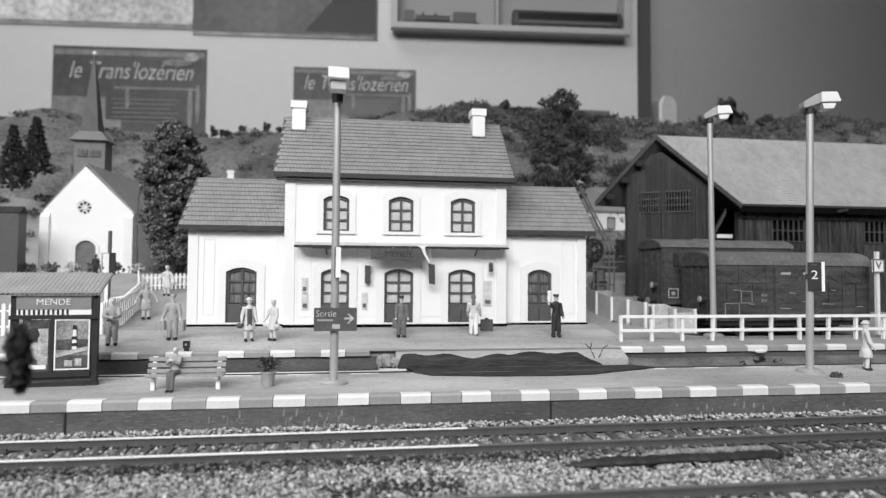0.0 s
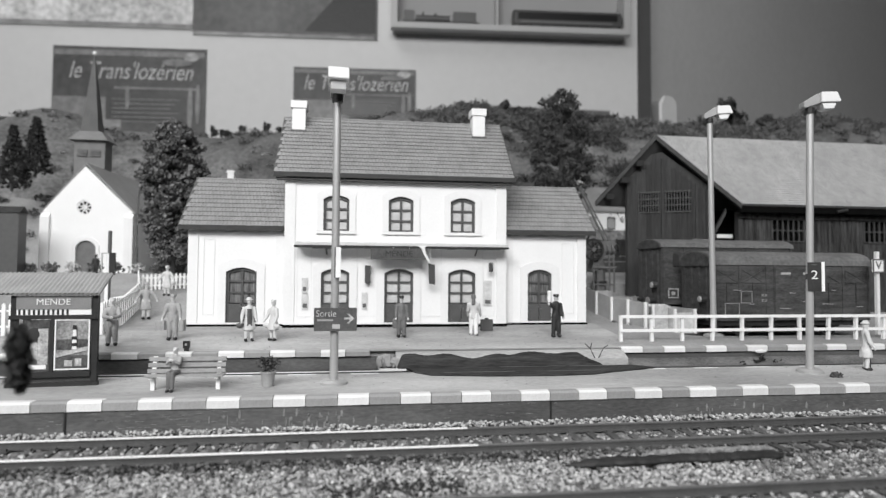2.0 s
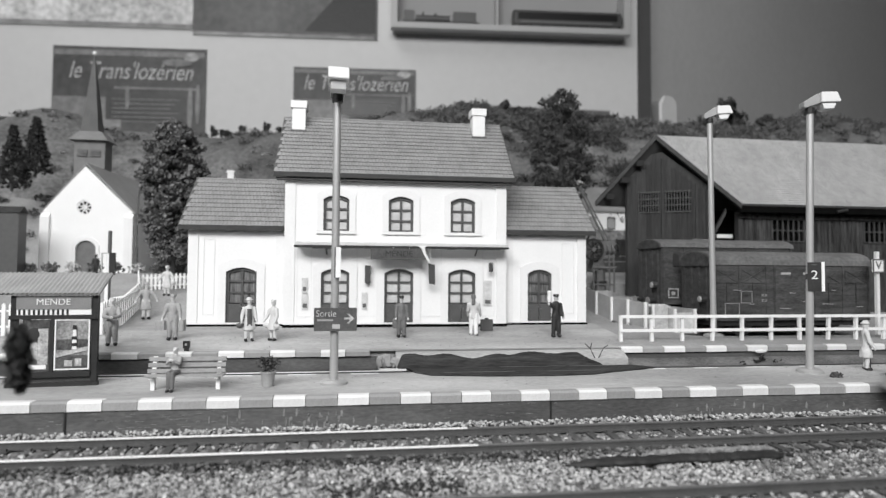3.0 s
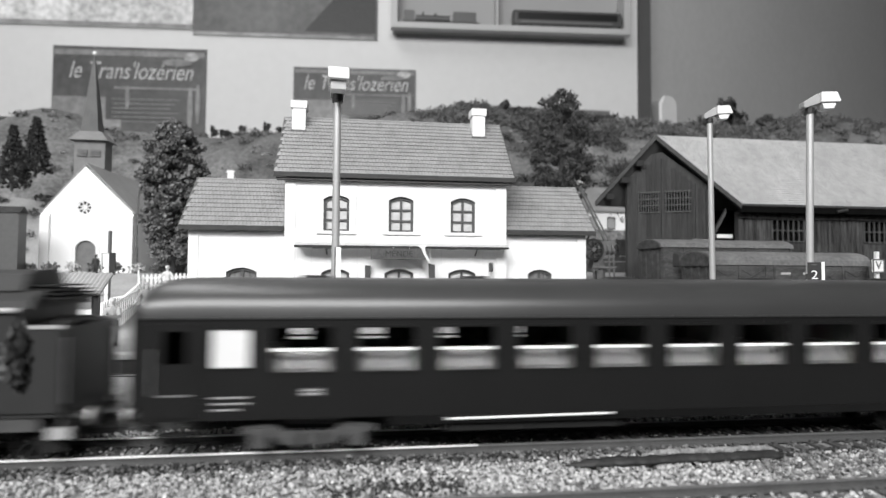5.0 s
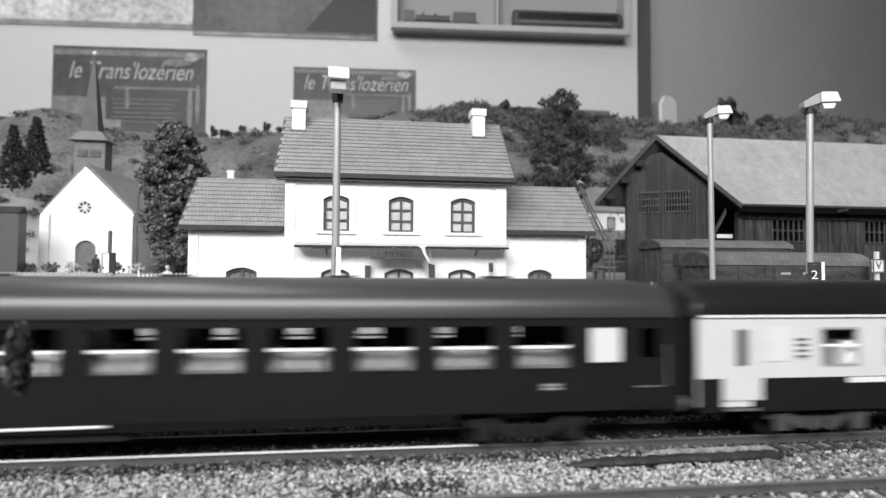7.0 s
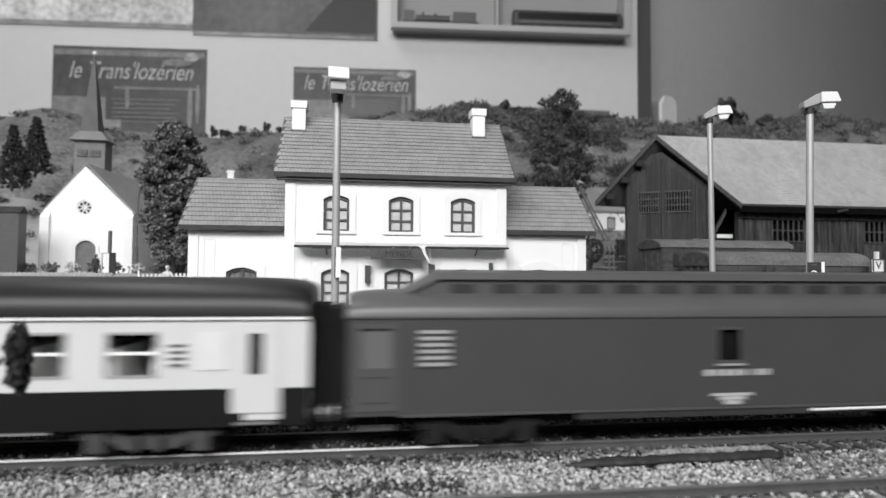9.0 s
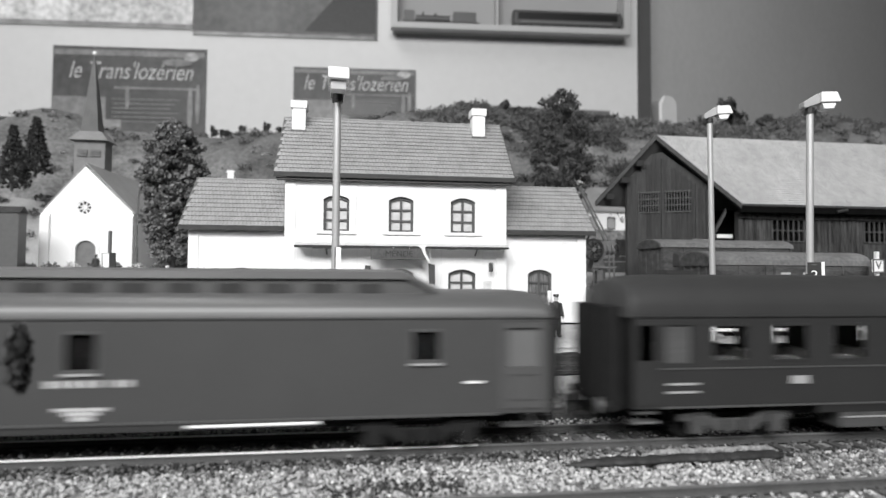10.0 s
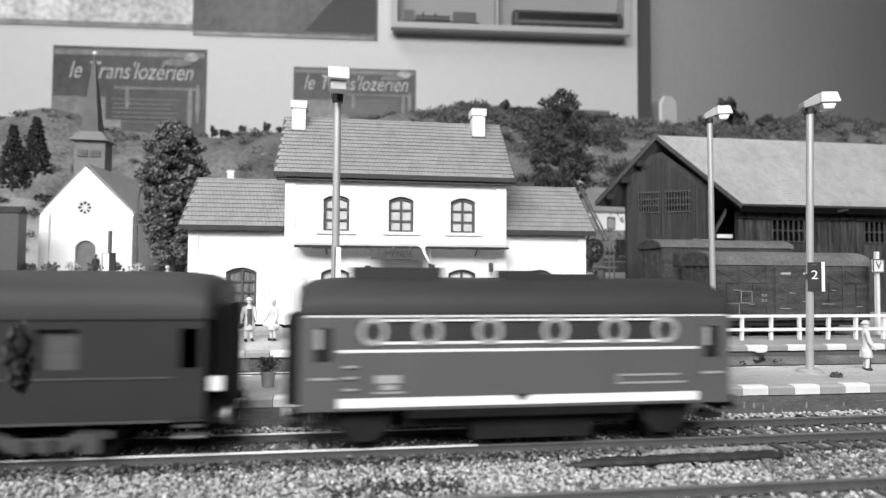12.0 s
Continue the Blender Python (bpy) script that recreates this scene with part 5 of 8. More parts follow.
def fir(x, y, z, h, r, seed):
    rnd = random.Random(seed)
    t = thing("fir_tree", x, y, z, "small dark conical fir on the hillside", "tree", "firs on the hill")
    part("trunk", rod(B(), (0, 0, -4), (0, 0, h * 0.95), r * 0.1, 0.2, 7), BARK, t)
    pts = ([], [])
    for k in range(14):
        f = k / 14
        zz = h * (0.1 + 0.88 * f)
        rr = r * (1 - f) + 0.8
        for j in range(60):
            a = rnd.uniform(0, 6.283)
            q = rr * rnd.uniform(0.5, 1.1)
            leaves(pts, rnd, 5, math.cos(a) * q, math.sin(a) * q, zz - q * 0.3 + rnd.uniform(-1.5, 1.5), 1.5, 1.5, 0.9, 0.85)
    raw("crown", pts[0], pts[1], FIR, t, "dark needle crown")


fir(-322, 560, 124, 60, 14, 31)
fir(-303, 560, 138, 54, 13, 32)


def bush(x, y, z, r, h, seed, mat, n=320, name="shrub", label="small dark shrub on the hill"):
    rnd = random.Random(seed)
    t = thing(name, x, y, z, label, "shrub", "shrubs on the hill")
    part("stem", rod(B(), (0, 0, -3), (0, 0, h * 0.6), r * 0.1, r * 0.04, 6), BARK, t)
    pts = ([], [])
    leaves(pts, rnd, n, 0, 0, h * 0.55, r, r * 0.8, h * 0.5, max(1.2, r * 0.16), 7)
    raw("crown", pts[0], pts[1], mat, t)


rnd = random.Random(77)
for x, r, h in ((-196, 5, 19), (-181, 10, 11), (-160, 6, 15), (-131, 5, 18), (-112, 7, 10), (126, 12, 14), (150, 9, 10), (180, 13, 18), (204, 15, 14), (226, 9, 10), (522, 24, 52), (470, 14, 22), (575, 18, 20), (640, 20, 16)):
    bush(x, 745, skyline(x) - 3, r, h, int(x + 900), LEAF)

# scattered undergrowth over the hillside
pts = ([], [])
for _ in range(520):
    x, y = rnd.uniform(-480, 760), rnd.uniform(515, 740)
    r = rnd.uniform(3, 10)
    leaves(pts, rnd, int(18 + r * 5), x, y, height(x, y) + r * 0.25, r * 1.3, r, r * 0.6, rnd.uniform(1.0, 1.9), 0, 0.4)
tagged(raw("undergrowth", pts[0], pts[1], SCRUB), "scattered dark undergrowth on the hillside", "undergrowth", kind="stuff")
pts = ([], [])
for _ in range(200):
    x, y = rnd.uniform(-430, 700), rnd.uniform(520, 735)
    r = rnd.uniform(2, 6)
    leaves(pts, rnd, 30, x, y, height(x, y) + 0.6, r * 1.6, r, r * 0.3, 1.0, 0, 0.2)
tagged(raw("dry_grass", pts[0], pts[1], material("pale_dry_tufts", 0.22, 0.9, var=0.3, scale=100, island=0.4)), "pale dry tufts on the hillside", "grass", kind="stuff")

pts = ([], [])
for _ in range(340):
    x, y = rnd.uniform(60, 760), rnd.uniform(690, 750)
    r = rnd.uniform(4, 10)
    leaves(pts, rnd, int(16 + r * 5), x, y, height(x, y) + r * 0.3, r * 1.3, r, r * 0.8, rnd.uniform(0.9, 1.5), 0, 0.4)
tagged(raw("crest_thicket", pts[0], pts[1], SCRUB), "dark thicket along the crest of the hill", "undergrowth", kind="stuff")

pts = ([], [])
for _ in range(150):
    x = rnd.uniform(205, 330) if rnd.random() < 0.7 else rnd.uniform(90, 210)
    y = rnd.uniform(600, 735)
    r = rnd.uniform(6, 13)
    leaves(pts, rnd, int(40 + r * 9), x, y, height(x, y) + r * 0.45, r * 1.2, r, r * 0.8, rnd.uniform(0.9, 1.4), 0, 0.4)
tagged(raw("brush", pts[0], pts[1], LEAF), "dark brush on the slope behind the goods shed", "undergrowth", kind="stuff")

# long low wall beyond the crest
t = thing("distant_wall", 224, 756, 232, "long low grey wall on the crest of the hill", "wall")
part("wall", box(B(), -104, 114, 0, 20, 0, 45), SIGN_GREY, t)
part("coping", box(B(), -105, 115, -1, 21, 45.1, 46.6), LAMP_SIDE, t)

# dark shrub at the layout's edge, close to the eye
rf = random.Random(8)
t = thing("foreground_shrub", -84.5, 108, -2.6, "dark leafy twig at the front edge of the layout", "shrub")
bm = rod(B(), (0, 0, 0), (6, 0, 22), 1.5, 1.0, 8)
rod(bm, (6, 0, 21.5), (22, 0, 38), 1.0, 0.4, 8)
part("stem", bm, BARK, t)
pts = ([], [])
leaves(pts, rf, 170, 24.4, 0, 37, 1.3, 2.5, 3.4, 0.8, 0, 0.1)
leaves(pts, rf, 180, 24.2, 0, 40.6, 1.4, 2.5, 3.4, 0.8, 0, 0.1)
leaves(pts, rf, 120, 24.6, 0, 34.4, 1.0, 2.0, 2.2, 0.8, 0, 0.1)
raw("foliage", pts[0], pts[1], FIR, t, "dark leafy foliage")


# ---- figures: painted miniature statuettes ----
def loft(bm, rows, n=12):
    """A rounded body through ellipses: height, half width, half depth."""
    rings = [[bm.verts.new((a * math.cos(2 * math.pi * k / n), b * math.sin(2 * math.pi * k / n), z)) for k in range(n)] for z, a, b in rows]
    for p, q in zip(rings, rings[1:]):
        for k in range(n):
            bm.faces.new([p[k], p[(k + 1) % n], q[(k + 1) % n], q[k]])
    bm.faces.new(rings[0][::-1])
    bm.faces.new(rings[-1])


from mathutils.bvhtree import BVHTree

CASTS = []


def figure(x, y, z, h, mats, label, turn=0.0, arms=((12, 5), (-12, 5)), coat=False, hat="cap", stride=0.0, extras=(), seated=False):
    """A moulded statuette; mats: body, legs, skin, hat, extras. arms: sideways and forward swing of the upper arm, then of the forearm."""
    bm = B()
    spans = []

    def done(i):
        spans.append((len(bm.faces), i))

    def limb(points, radii):
        for k in range(len(points) - 1):
            rod(bm, points[k], points[k + 1], radii[k], radii[k + 1], 12)
        for p, r in zip(points, radii):
            ball(bm, p, r, r, r, 12, 8)

    feet = []
    for s in (-1, 1):
        if seated:
            limb([(s * 1.0, 0.4, 8.4), (s * 1.0, -4.4, 8.4), (s * 0.9, -4.9, 1.4)], [1.35, 1.1, 0.75])
            feet.append((s * 0.9, -5.6, 0.65))
        else:
            limb([(s * 0.95, 0, 9.8), (s * 1.15, -s * stride * 0.6 - 0.25, 5.3), (s * 1.25, -s * stride, 1.1)], [1.35, 0.95, 0.72] if coat else [1.4, 1.12, 0.95])
            feet.append((s * 1.4, -s * stride - 0.6, 0.6))
    done(1)
    for p in feet:
        ball(bm, p, 0.85, 1.55, 0.65, 12, 8)
    done(5)
    hem = [(5.2, 3.0, 2.3), (7.5, 2.75, 2.1)] if coat else [(8.2, 2.0, 1.5)]
    loft(bm, hem + [(10.2, 2.05, 1.5), (12.0, 1.75, 1.3), (13.8, 2.05, 1.4), (15.0, 2.3, 1.3), (15.8, 1.75, 1.05), (16.4, 0.8, 0.8)])
    palms = []
    for s, arm in zip((1, -1), arms):
        side, fwd = arm[:2]
        side2, fwd2 = arm[2:] if len(arm) > 2 else (side * 0.6, fwd + 20)
        a, f, a2, f2 = (radians(v) for v in (side, fwd, side2, fwd2))
        sh = Vector((s * 2.2, 0, 14.9))
        el = sh + Vector((math.sin(a) * 3.2, -math.sin(f) * 3.2, -math.cos(a) * math.cos(f) * 3.2))
        ha = el + Vector((math.sin(a2) * 2.7, -math.sin(f2) * 2.7, -math.cos(a2) * math.cos(f2) * 2.7))
        limb([sh, el, ha], [0.95, 0.8, 0.6])
        palms.append(ha + (ha - el) * 0.22)
    done(0)
    for p in palms:
        ball(bm, p, 0.55, 0.55, 0.75, 10, 7)
    loft(bm, [(15.8, 0.75, 0.7), (16.7, 0.72, 0.75), (17.2, 0.9, 1.05), (18.0, 1.05, 1.2), (18.8, 1.0, 1.15), (19.3, 0.6, 0.7)])
    ball(bm, (0, -1.2, 17.9), 0.25, 0.35, 0.4, 8, 6)
    done(2)
    if hat == "cap":
        rod(bm, (0, 0, 18.7), (0, 0.1, 19.7), 1.2, 1.3, 14)
        rod(bm, (0, -0.8, 18.8), (0, -1.0, 19.1), 1.0, 0.9, 12)
    elif hat == "brim":
        rod(bm, (0, 0, 18.7), (0, 0, 19.05), 1.75, 1.65, 16)
        rod(bm, (0, 0, 19.0), (0, 0, 20.0), 1.2, 1.0, 14)
    elif hat == "hair":
        ball(bm, (0, 0.35, 18.3), 1.3, 1.3, 1.5, 14, 10)
        limb([(0, 0.9, 17.8), (0, 1.3, 15.2)], [1.05, 0.8])
    done(3)
    for e in extras:
        if e[0] == "bag":
            _, bx, by, bz, sx, sy, sz = e
            box(bm, bx - sx, bx + sx, by - sy, by + sy, bz - sz, bz + sz)
        elif e[0] == "stick":
            rod(bm, e[1], e[2], 0.35, seg=8)
        elif e[0] == "disc":
            rod(bm, e[1], e[2], 0.95, seg=12)
        elif e[0] == "basket":
            ball(bm, e[1:4], 1.8, 1.4, 1.3, 12, 8)
        elif e[0] == "front":
            box(bm, -e[1], e[1], -2.0, -0.6, e[2], e[3])
    done(4)
    lo = 0
    bm.faces.ensure_lookup_table()
    for hi, i in spans:
        for f in bm.faces[lo:hi]:
            f.material_index = i
        lo = hi
    # cast the shapes together into one skin with soft folds, then paint it by the nearest shape
    rough = bpy.data.meshes.new("casting")
    bm.to_mesh(rough)
    pattern = BVHTree.FromBMesh(bm)
    paint = [f.material_index for f in bm.faces]
    bm.free()
    cast = new("casting", rough)
    r = cast.modifiers.new("skin", "REMESH")
    r.mode, r.voxel_size, r.use_smooth_shade = "VOXEL", 0.26, True
    q = cast.modifiers.new("soft", "SMOOTH")
    q.iterations, q.factor = 3, 0.5
    CASTS.append((cast, rough, pattern, paint, mats, x, y, z, h, turn, label))


def finish(me, cast, rough, pattern, paint, mats, x, y, z, h, turn, label):
    me.name = "figurine"
    me.materials.clear()
    body, legs, skin = mats[:3]
    hatm = mats[3] if len(mats) > 3 else legs
    ext = mats[4] if len(mats) > 4 else legs
    for m in (body, legs, skin, hatm, ext, FIG_DARK):
        me.materials.append(m)
    for p in me.polygons:
        p.material_index = paint[pattern.find_nearest(p.center)[2]]
        p.use_smooth = True
    k = h / 20.0 * MM
    normals = [v.normal.copy() for v in me.vertices]
    for v, up in zip(me.vertices, normals):
        c = v.co
        fold = 0.16 * noise.noise(Vector((c.x * 1.5, c.y * 1.5, c.z * 0.35 + x))) + 0.07 * noise.noise(c * 2.2)
        v.co = (c + up * fold) * k
    o = new("figurine", me)
    o.location = (x * MM, y * MM, z * MM)
    o.rotation_euler.z = radians(turn)
    tagged(o, label, "figurine", "painted figurines on the platforms")


SKIN = material("matt_flesh_paint", 0.55, 0.6, var=0.1, scale=400)
DK = FIG_DARK
FIG_SUIT = material("dark_grey_suit_figure", 0.13, 0.6, var=0.25, scale=350, bump=0.2)
figure(-113.9, 273.3, 16.2, 21.7, (FIG_MID, FIG_MID, SKIN, FIG_PALE), "grey painted standing figurine with folded arms", 20, ((10, 30, -55, 80), (-10, 30, 55, 80)))
figure(-91.4, 284, 17.2, 22.1, (FIG_MID, FIG_MID, SKIN, FIG_MID, FIG_MID), "grey painted figurine carrying two bags", 0, ((16, 8), (-16, 8)), extras=(("bag", 4.2, -0.8, 6.2, 1.0, 2.0, 2.4), ("bag", -4.4, -1.2, 6.4, 1.9, 1.4, 2.0)))
figure(-123.6, 339.2, 22.4, 20.8, (FIG_MID, SKIN, SKIN, FIG_MID, FIG_PALE), "grey painted figurine in a dress with arms out", 15, ((40, 10), (-30, 10)), coat=True, hat="brim")
figure(-128.6, 386.9, 33.4, 19.5, (FIG_PALE, FIG_PALE, SKIN, FIG_PALE, FIG_PALE), "pale painted figurine in a wide coat with basket", -10, ((38, 5), (-38, 5)), coat=True, extras=(("basket", 4.6, -0.5, 8.4),))
figure(-55.7, 280, 16.8, 20.8, (FIG_PALE, SKIN, SKIN, FIG_PALE, DOOR_PANEL), "pale coated figurine with dark dress and handbag", 22, ((8, 15), (-16, 10)), coat=True, hat="brim", extras=(("basket", -4.0, -0.8, 7.4), ("front", 1.0, 6.2, 14.6)))
figure(-44.5, 280.6, 16.9, 19.8, (FIG_PALE, SKIN, SKIN, FIG_PALE, FIG_PALE), "pale painted figurine carrying two baskets", -40, ((20, 12), (-20, 12)), coat=True, extras=(("basket", -3.8, -1.2, 7.2), ("basket", 3.8, -1.2, 7.2)))
figure(17.2, 285.7, 17.4, 21.1, (FIG_SUIT, FIG_SUIT, SKIN, DK, FIG_SUIT), "dark grey suited figurine standing at the station door", 5, ((7, 8), (-7, 8)), stride=0.4, extras=(("bag", -3.2, 0, 6.6, 0.9, 1.6, 2.2),))
figure(54.6, 288.3, 17.6, 21.7, (FIG_PALE, WHITE, SKIN, FIG_SUIT), "pale figurine with long dark hair in white trousers", 165, ((10, 20), (-10, 20)), hat="hair", stride=0.9)
figure(96.7, 282.4, 17.1, 22.4, (DK, DK, SKIN, DK, WHITE), "dark uniformed figurine raising a white signal disc", 8, ((9, 6), (-12, 72, -60, 160)), stride=0.3, extras=(("disc", (-5.3, -4.0, 16.4), (-5.2, -4.0, 21.4)),))
figure(221.2, 226.8, 8.0, 22.0, (FIG_PALE, FIG_PALE, SKIN, FIG_PALE, FIG_DARK), "pale coated figurine with hat and walking stick", 60, ((10, 15), (-10, 12)), coat=True, hat="brim", extras=(("stick", (3.4, -2.2, 9.0), (4.2, -2.6, 0.2)),))
figure(-67.4, 213.4, 8.0, 15.2, (FIG_MID, FIG_SUIT, SKIN, FIG_PALE), "grey painted figurine sitting on the platform bench", -8, ((10, 45, -45, 140), (-10, 45, 45, 140)), seated=True)
figure(-196, 441, height(-196, 441), 15.0, (DK, DK, DK), "dark small figurine before the church door", 10)
dg = bpy.context.evaluated_depsgraph_get()
skins = [(c, bpy.data.meshes.new_from_object(c[0].evaluated_get(dg))) for c in CASTS]
for c, skin in skins:
    finish(skin, *c)
for c in CASTS:
    bpy.data.objects.remove(c[0])
    bpy.data.meshes.remove(c[1])
c = thing("suitcase", 64.0, 300, height(64, 300) + 0.3, "dark suitcase standing by the station wall", "suitcase")
part("body", box(B(), -3.2, 3.2, -1.2, 1.2, 0, 6), DOOR_PANEL, c, bevel=0.4)
part("handle", box(B(), -1, 1, -0.3, 0.3, 6.02, 6.8), IRON, c)


# ---- platform furniture ----
def shelter():
    s = thing("platform_shelter", -113.2, 224, 8, "dark framed platform shelter with posters and name board", "shelter", turn=5)
    FR = IRON
    for x, y in ((-14, 0), (12.4, 0), (-14, 9), (6.6, 9)):
        part("post", box(B(), x, x + 2.0, y, y + 2.0, 0, 33 + y * 0.5), FR, s, "dark shelter post")
    n = 26
    prof = []
    x0, x1 = -24, 15.2
    for k in range(n * 2 + 1):
        prof.append((x0 + (x1 - x0) * k / (n * 2), 0.5 if k % 2 else 0.0))
    bm = B()
    rows = []
    for y, z in ((-1.6, 33.6), (12.5, 41.0)):
        rows.append([bm.verts.new((px_, y, z + dz)) for px_, dz in prof] + [bm.verts.new((px_, y, z + dz - 0.8)) for px_, dz in reversed(prof)])
    m = len(rows[0])
    for k in range(m):
        bm.faces.new([rows[0][k], rows[0][(k + 1) % m], rows[1][(k + 1) % m], rows[1][k]])
    bmesh.ops.recalc_face_normals(bm, faces=bm.faces[:])
    part("roof", bm, material("corrugated_grey_sheet", 0.3, 0.6, var=0.15, scale=120), s, "corrugated grey roof")
    b = part("name_board", box(B(), -12, 12.3, -0.6, 0.6, 28.0, 33.0), material("mid_grey_name_board", 0.2, 0.5, var=0.12, scale=200), s, "grey name board")
    wording("lettering", "MENDE", 3.2, LAMP_HOOD, b, (0.0, -0.8, 30.6), width=11)
    part("beam", box(B(), -14.2, 14.6, -0.9, 0.9, 24.4, 25.8), FR, s)
    st = part("striped_strip", box(B(), -12, 12.3, -0.3, 0.3, 25.9, 28.0), WHITE, s, "striped glass strip")
    for k in range(11):
        part("dark_stripe", box(B(), -11.4 + 1.55 * k, -10.7 + 1.55 * k, -0.45, -0.32, 26.0, 27.9), IRON, st)
    part("rail", box(B(), -12, 12.4, -0.6, 0.8, 3.4, 5.4), FR, s)
    part("mullion", box(B(), -1.0, 0.2, -0.7, 0.7, 5.4, 24.3), FR, s)
    # dark strip paints the shade where the shelter is open below
    part("ground_beam", box(B(), -15, 15, -0.8, 1.0, 0.0, 1.4), FR, s, "dark strip standing in for shade under the open shelter")
    # posters behind the glass
    p = part("poster", box(B(), -9.4, -1.2, -0.35, -0.1, 6.2, 24.2), PRINT_DARK, s, "pale and grey printed poster")
    for a, bb, c, d, mt in ((-4.8, -1.5, 8, 21, PRINT_PALE), (-7.4, -4.85, 10, 16, PRINT_PALE), (-8.8, -2, 6.4, 7.9, LETTER)):
        part("print_area", box(B(), a, bb, -0.55, -0.37, c, d), mt, p)
    part("print_area", ball(B(), (-6, -0.45, 19), 2.6, 0.15, 2.4), LETTER_DARK, p)
    q = part("poster", box(B(), 0.6, 12.0, -0.35, -0.1, 6.0, 24.2), PRINT_MID, s, "printed poster of a striped lighthouse")
    part("white_border", ring(B(), arch(0.5, 12.1, 5.9, 24.3), arch(1.0, 11.6, 6.4, 23.8), -0.6, -0.37), LETTER, q)
    part("sea", box(B(), 1.05, 11.5, -0.55, -0.38, 13.2, 17), PRINT_DARK, q)
    part("shore", prism(B(), [(1.05, 10.4), (11.5, 13.0), (11.5, 14.4), (1.05, 12)], -0.8, -0.57, "y"), PRINT_PALE, q)
    part("foreground_print", box(B(), 1.05, 11.5, -0.55, -0.38, 6.5, 11.2), PRINT_DARK, q)
    lh = part("lighthouse", prism(B(), [(6.4, 13.4), (8.0, 13.4), (7.7, 20.6), (6.7, 20.6)], -1.0, -0.82, "y"), LETTER, q)
    for z in (14.6, 17.0):
        part("stripe", box(B(), 6.4, 8.0, -1.2, -1.02, z, z + 1.1), IRON, lh)
    part("lantern", box(B(), 6.6, 7.8, -1.2, -1.02, 20.6, 22.2), IRON, lh)
    part("pale_block", box(B(), 7.4, 9.6, -0.8, -0.57, 7.2, 10), PRINT_PALE, q)
    part("print_area", box(B(), 4, 6.6, -0.8, -0.57, 7.2, 9.4), PRINT_PALE, q)
    # dark sheet added for the shadow gap under the lower rail
    part("kickboard", box(B(), -11.8, 12.3, 0.9, 1.3, 1.5, 3.3), DARK_TRIM, s)


shelter()


def bench():
    b = thing("bench", -63.5, 214, 8, "grey slatted bench with white legs", "bench", turn=-1)
    for x in (-11.5, 10.8):
        part("leg", prism(B(), [(-0.8, 0), (0.4, 0), (0.8, 4.6), (2.6, 11.4), (1.8, 11.6), (-0.4, 5), (-3.0, 5), (-3.0, 4.2), (-0.9, 4.2)], x - 0.7, x + 0.7), WHITE, b, "white bent leg")
    for y in (-3.2, -1.6, 0.0):
        part("seat_slat", box(B(), -13.4, 13.2, y - 0.6, y + 0.6, 5.05, 5.6), BENCH_WOOD, b, bevel=0.1)
    for z, y in ((6.7, 0.3), (8.7, 0.95), (10.7, 1.6)):
        part("back_slat", box(B(), -13.4, 13.2, y - 0.75, y - 0.25, z - 0.7, z + 0.7), BENCH_WOOD, b, bevel=0.1)


bench()


def planter():
    p = thing("planter", -36, 217, 8, "pale flower pot with a dark leafy plant", "planter")
    part("pot", rod(rod(B(), (0, 0, 0), (0, 0, 4.8), 2.1, 2.6, 18), (0, 0, 4.8), (0, 0, 5.5), 2.9, 2.9, 18), KERB_GREY, p, "pale grey pot")
    pts = ([], [])
    leaves(pts, random.Random(4), 260, 0, 0, 8.0, 4.2, 3.4, 3.0, 0.5, 0, 0.1)
    raw("plant", pts[0], pts[1], LEAF, p, "dark leafy plant")
    part("stem", rod(B(), (0, 0, 5), (0, 0, 8.4), 0.3), BARK, p)


planter()


def mast_sign():
    s = thing("mast_sign", -144, 340, 22.0, "thin grey mast with a black and white board", "sign")
    part("pole", rod(B(), (0, 0, 0), (0, 0, 50), 1.0, 1.0, 10), SIGN_GREY, s)
    b = part("board", box(B(), 0.6, 3.8, -2.0, -1.05, 25.2, 37.6), IRON, s, "dark sign board", bevel=0.1)
    part("edge", box(B(), -0.6, 0.55, -2.0, -1.05, 24.6, 37.2), WHITE, b)
    part("frame", ring(B(), arch(-3.6, -0.7, 24.6, 37.6), arch(-3.0, -0.75, 25.2, 37.0), -1.8, -1.2), LAMP_POLE, b)
    part("strip", box(B(), -1.6, 0.2, -1.6, -1.02, 10, 24.4), WHITE, s, "white strip")


mast_sign()
s = thing("whistle_sign", 291, 290, 15.6, "small white sign with a dark V on a pale pole", "sign")
part("pole", box(B(), -0.9, 0.9, -0.9, 0.9, 0, 48), LAMP_HOOD, s)
b = part("board", box(B(), -4.2, 3.0, -1.8, -1.0, 36, 43.4), WHITE, s, bevel=0.1)
wording("letter", "V", 6.4, LETTER_DARK, b, (-0.6, -1.9, 39.8))
part("board_frame", ring(B(), arch(-4.4, 3.2, 35.8, 43.6), arch(-3.7, 2.5, 36.5, 42.9), -2.1, -1.82), SIGN_GREY, b)

# dark yard wall behind the hand crane
tagged(part("bank", prism(B(), [(403, 30), (455.5, 30), (455.5, 50.4), (430, 48), (403, 42)], 150, 214), EARTH), "sandy bank behind the hand crane", "ground", kind="structure")
t = thing("yard_wall", 176, 452, 50.2, "dark boarded yard wall with two pale rails behind the crane", "wall")
part("wall", box(B(), 0, 40, 0, 3, 0, 27.5), DOOR_PANEL, t)
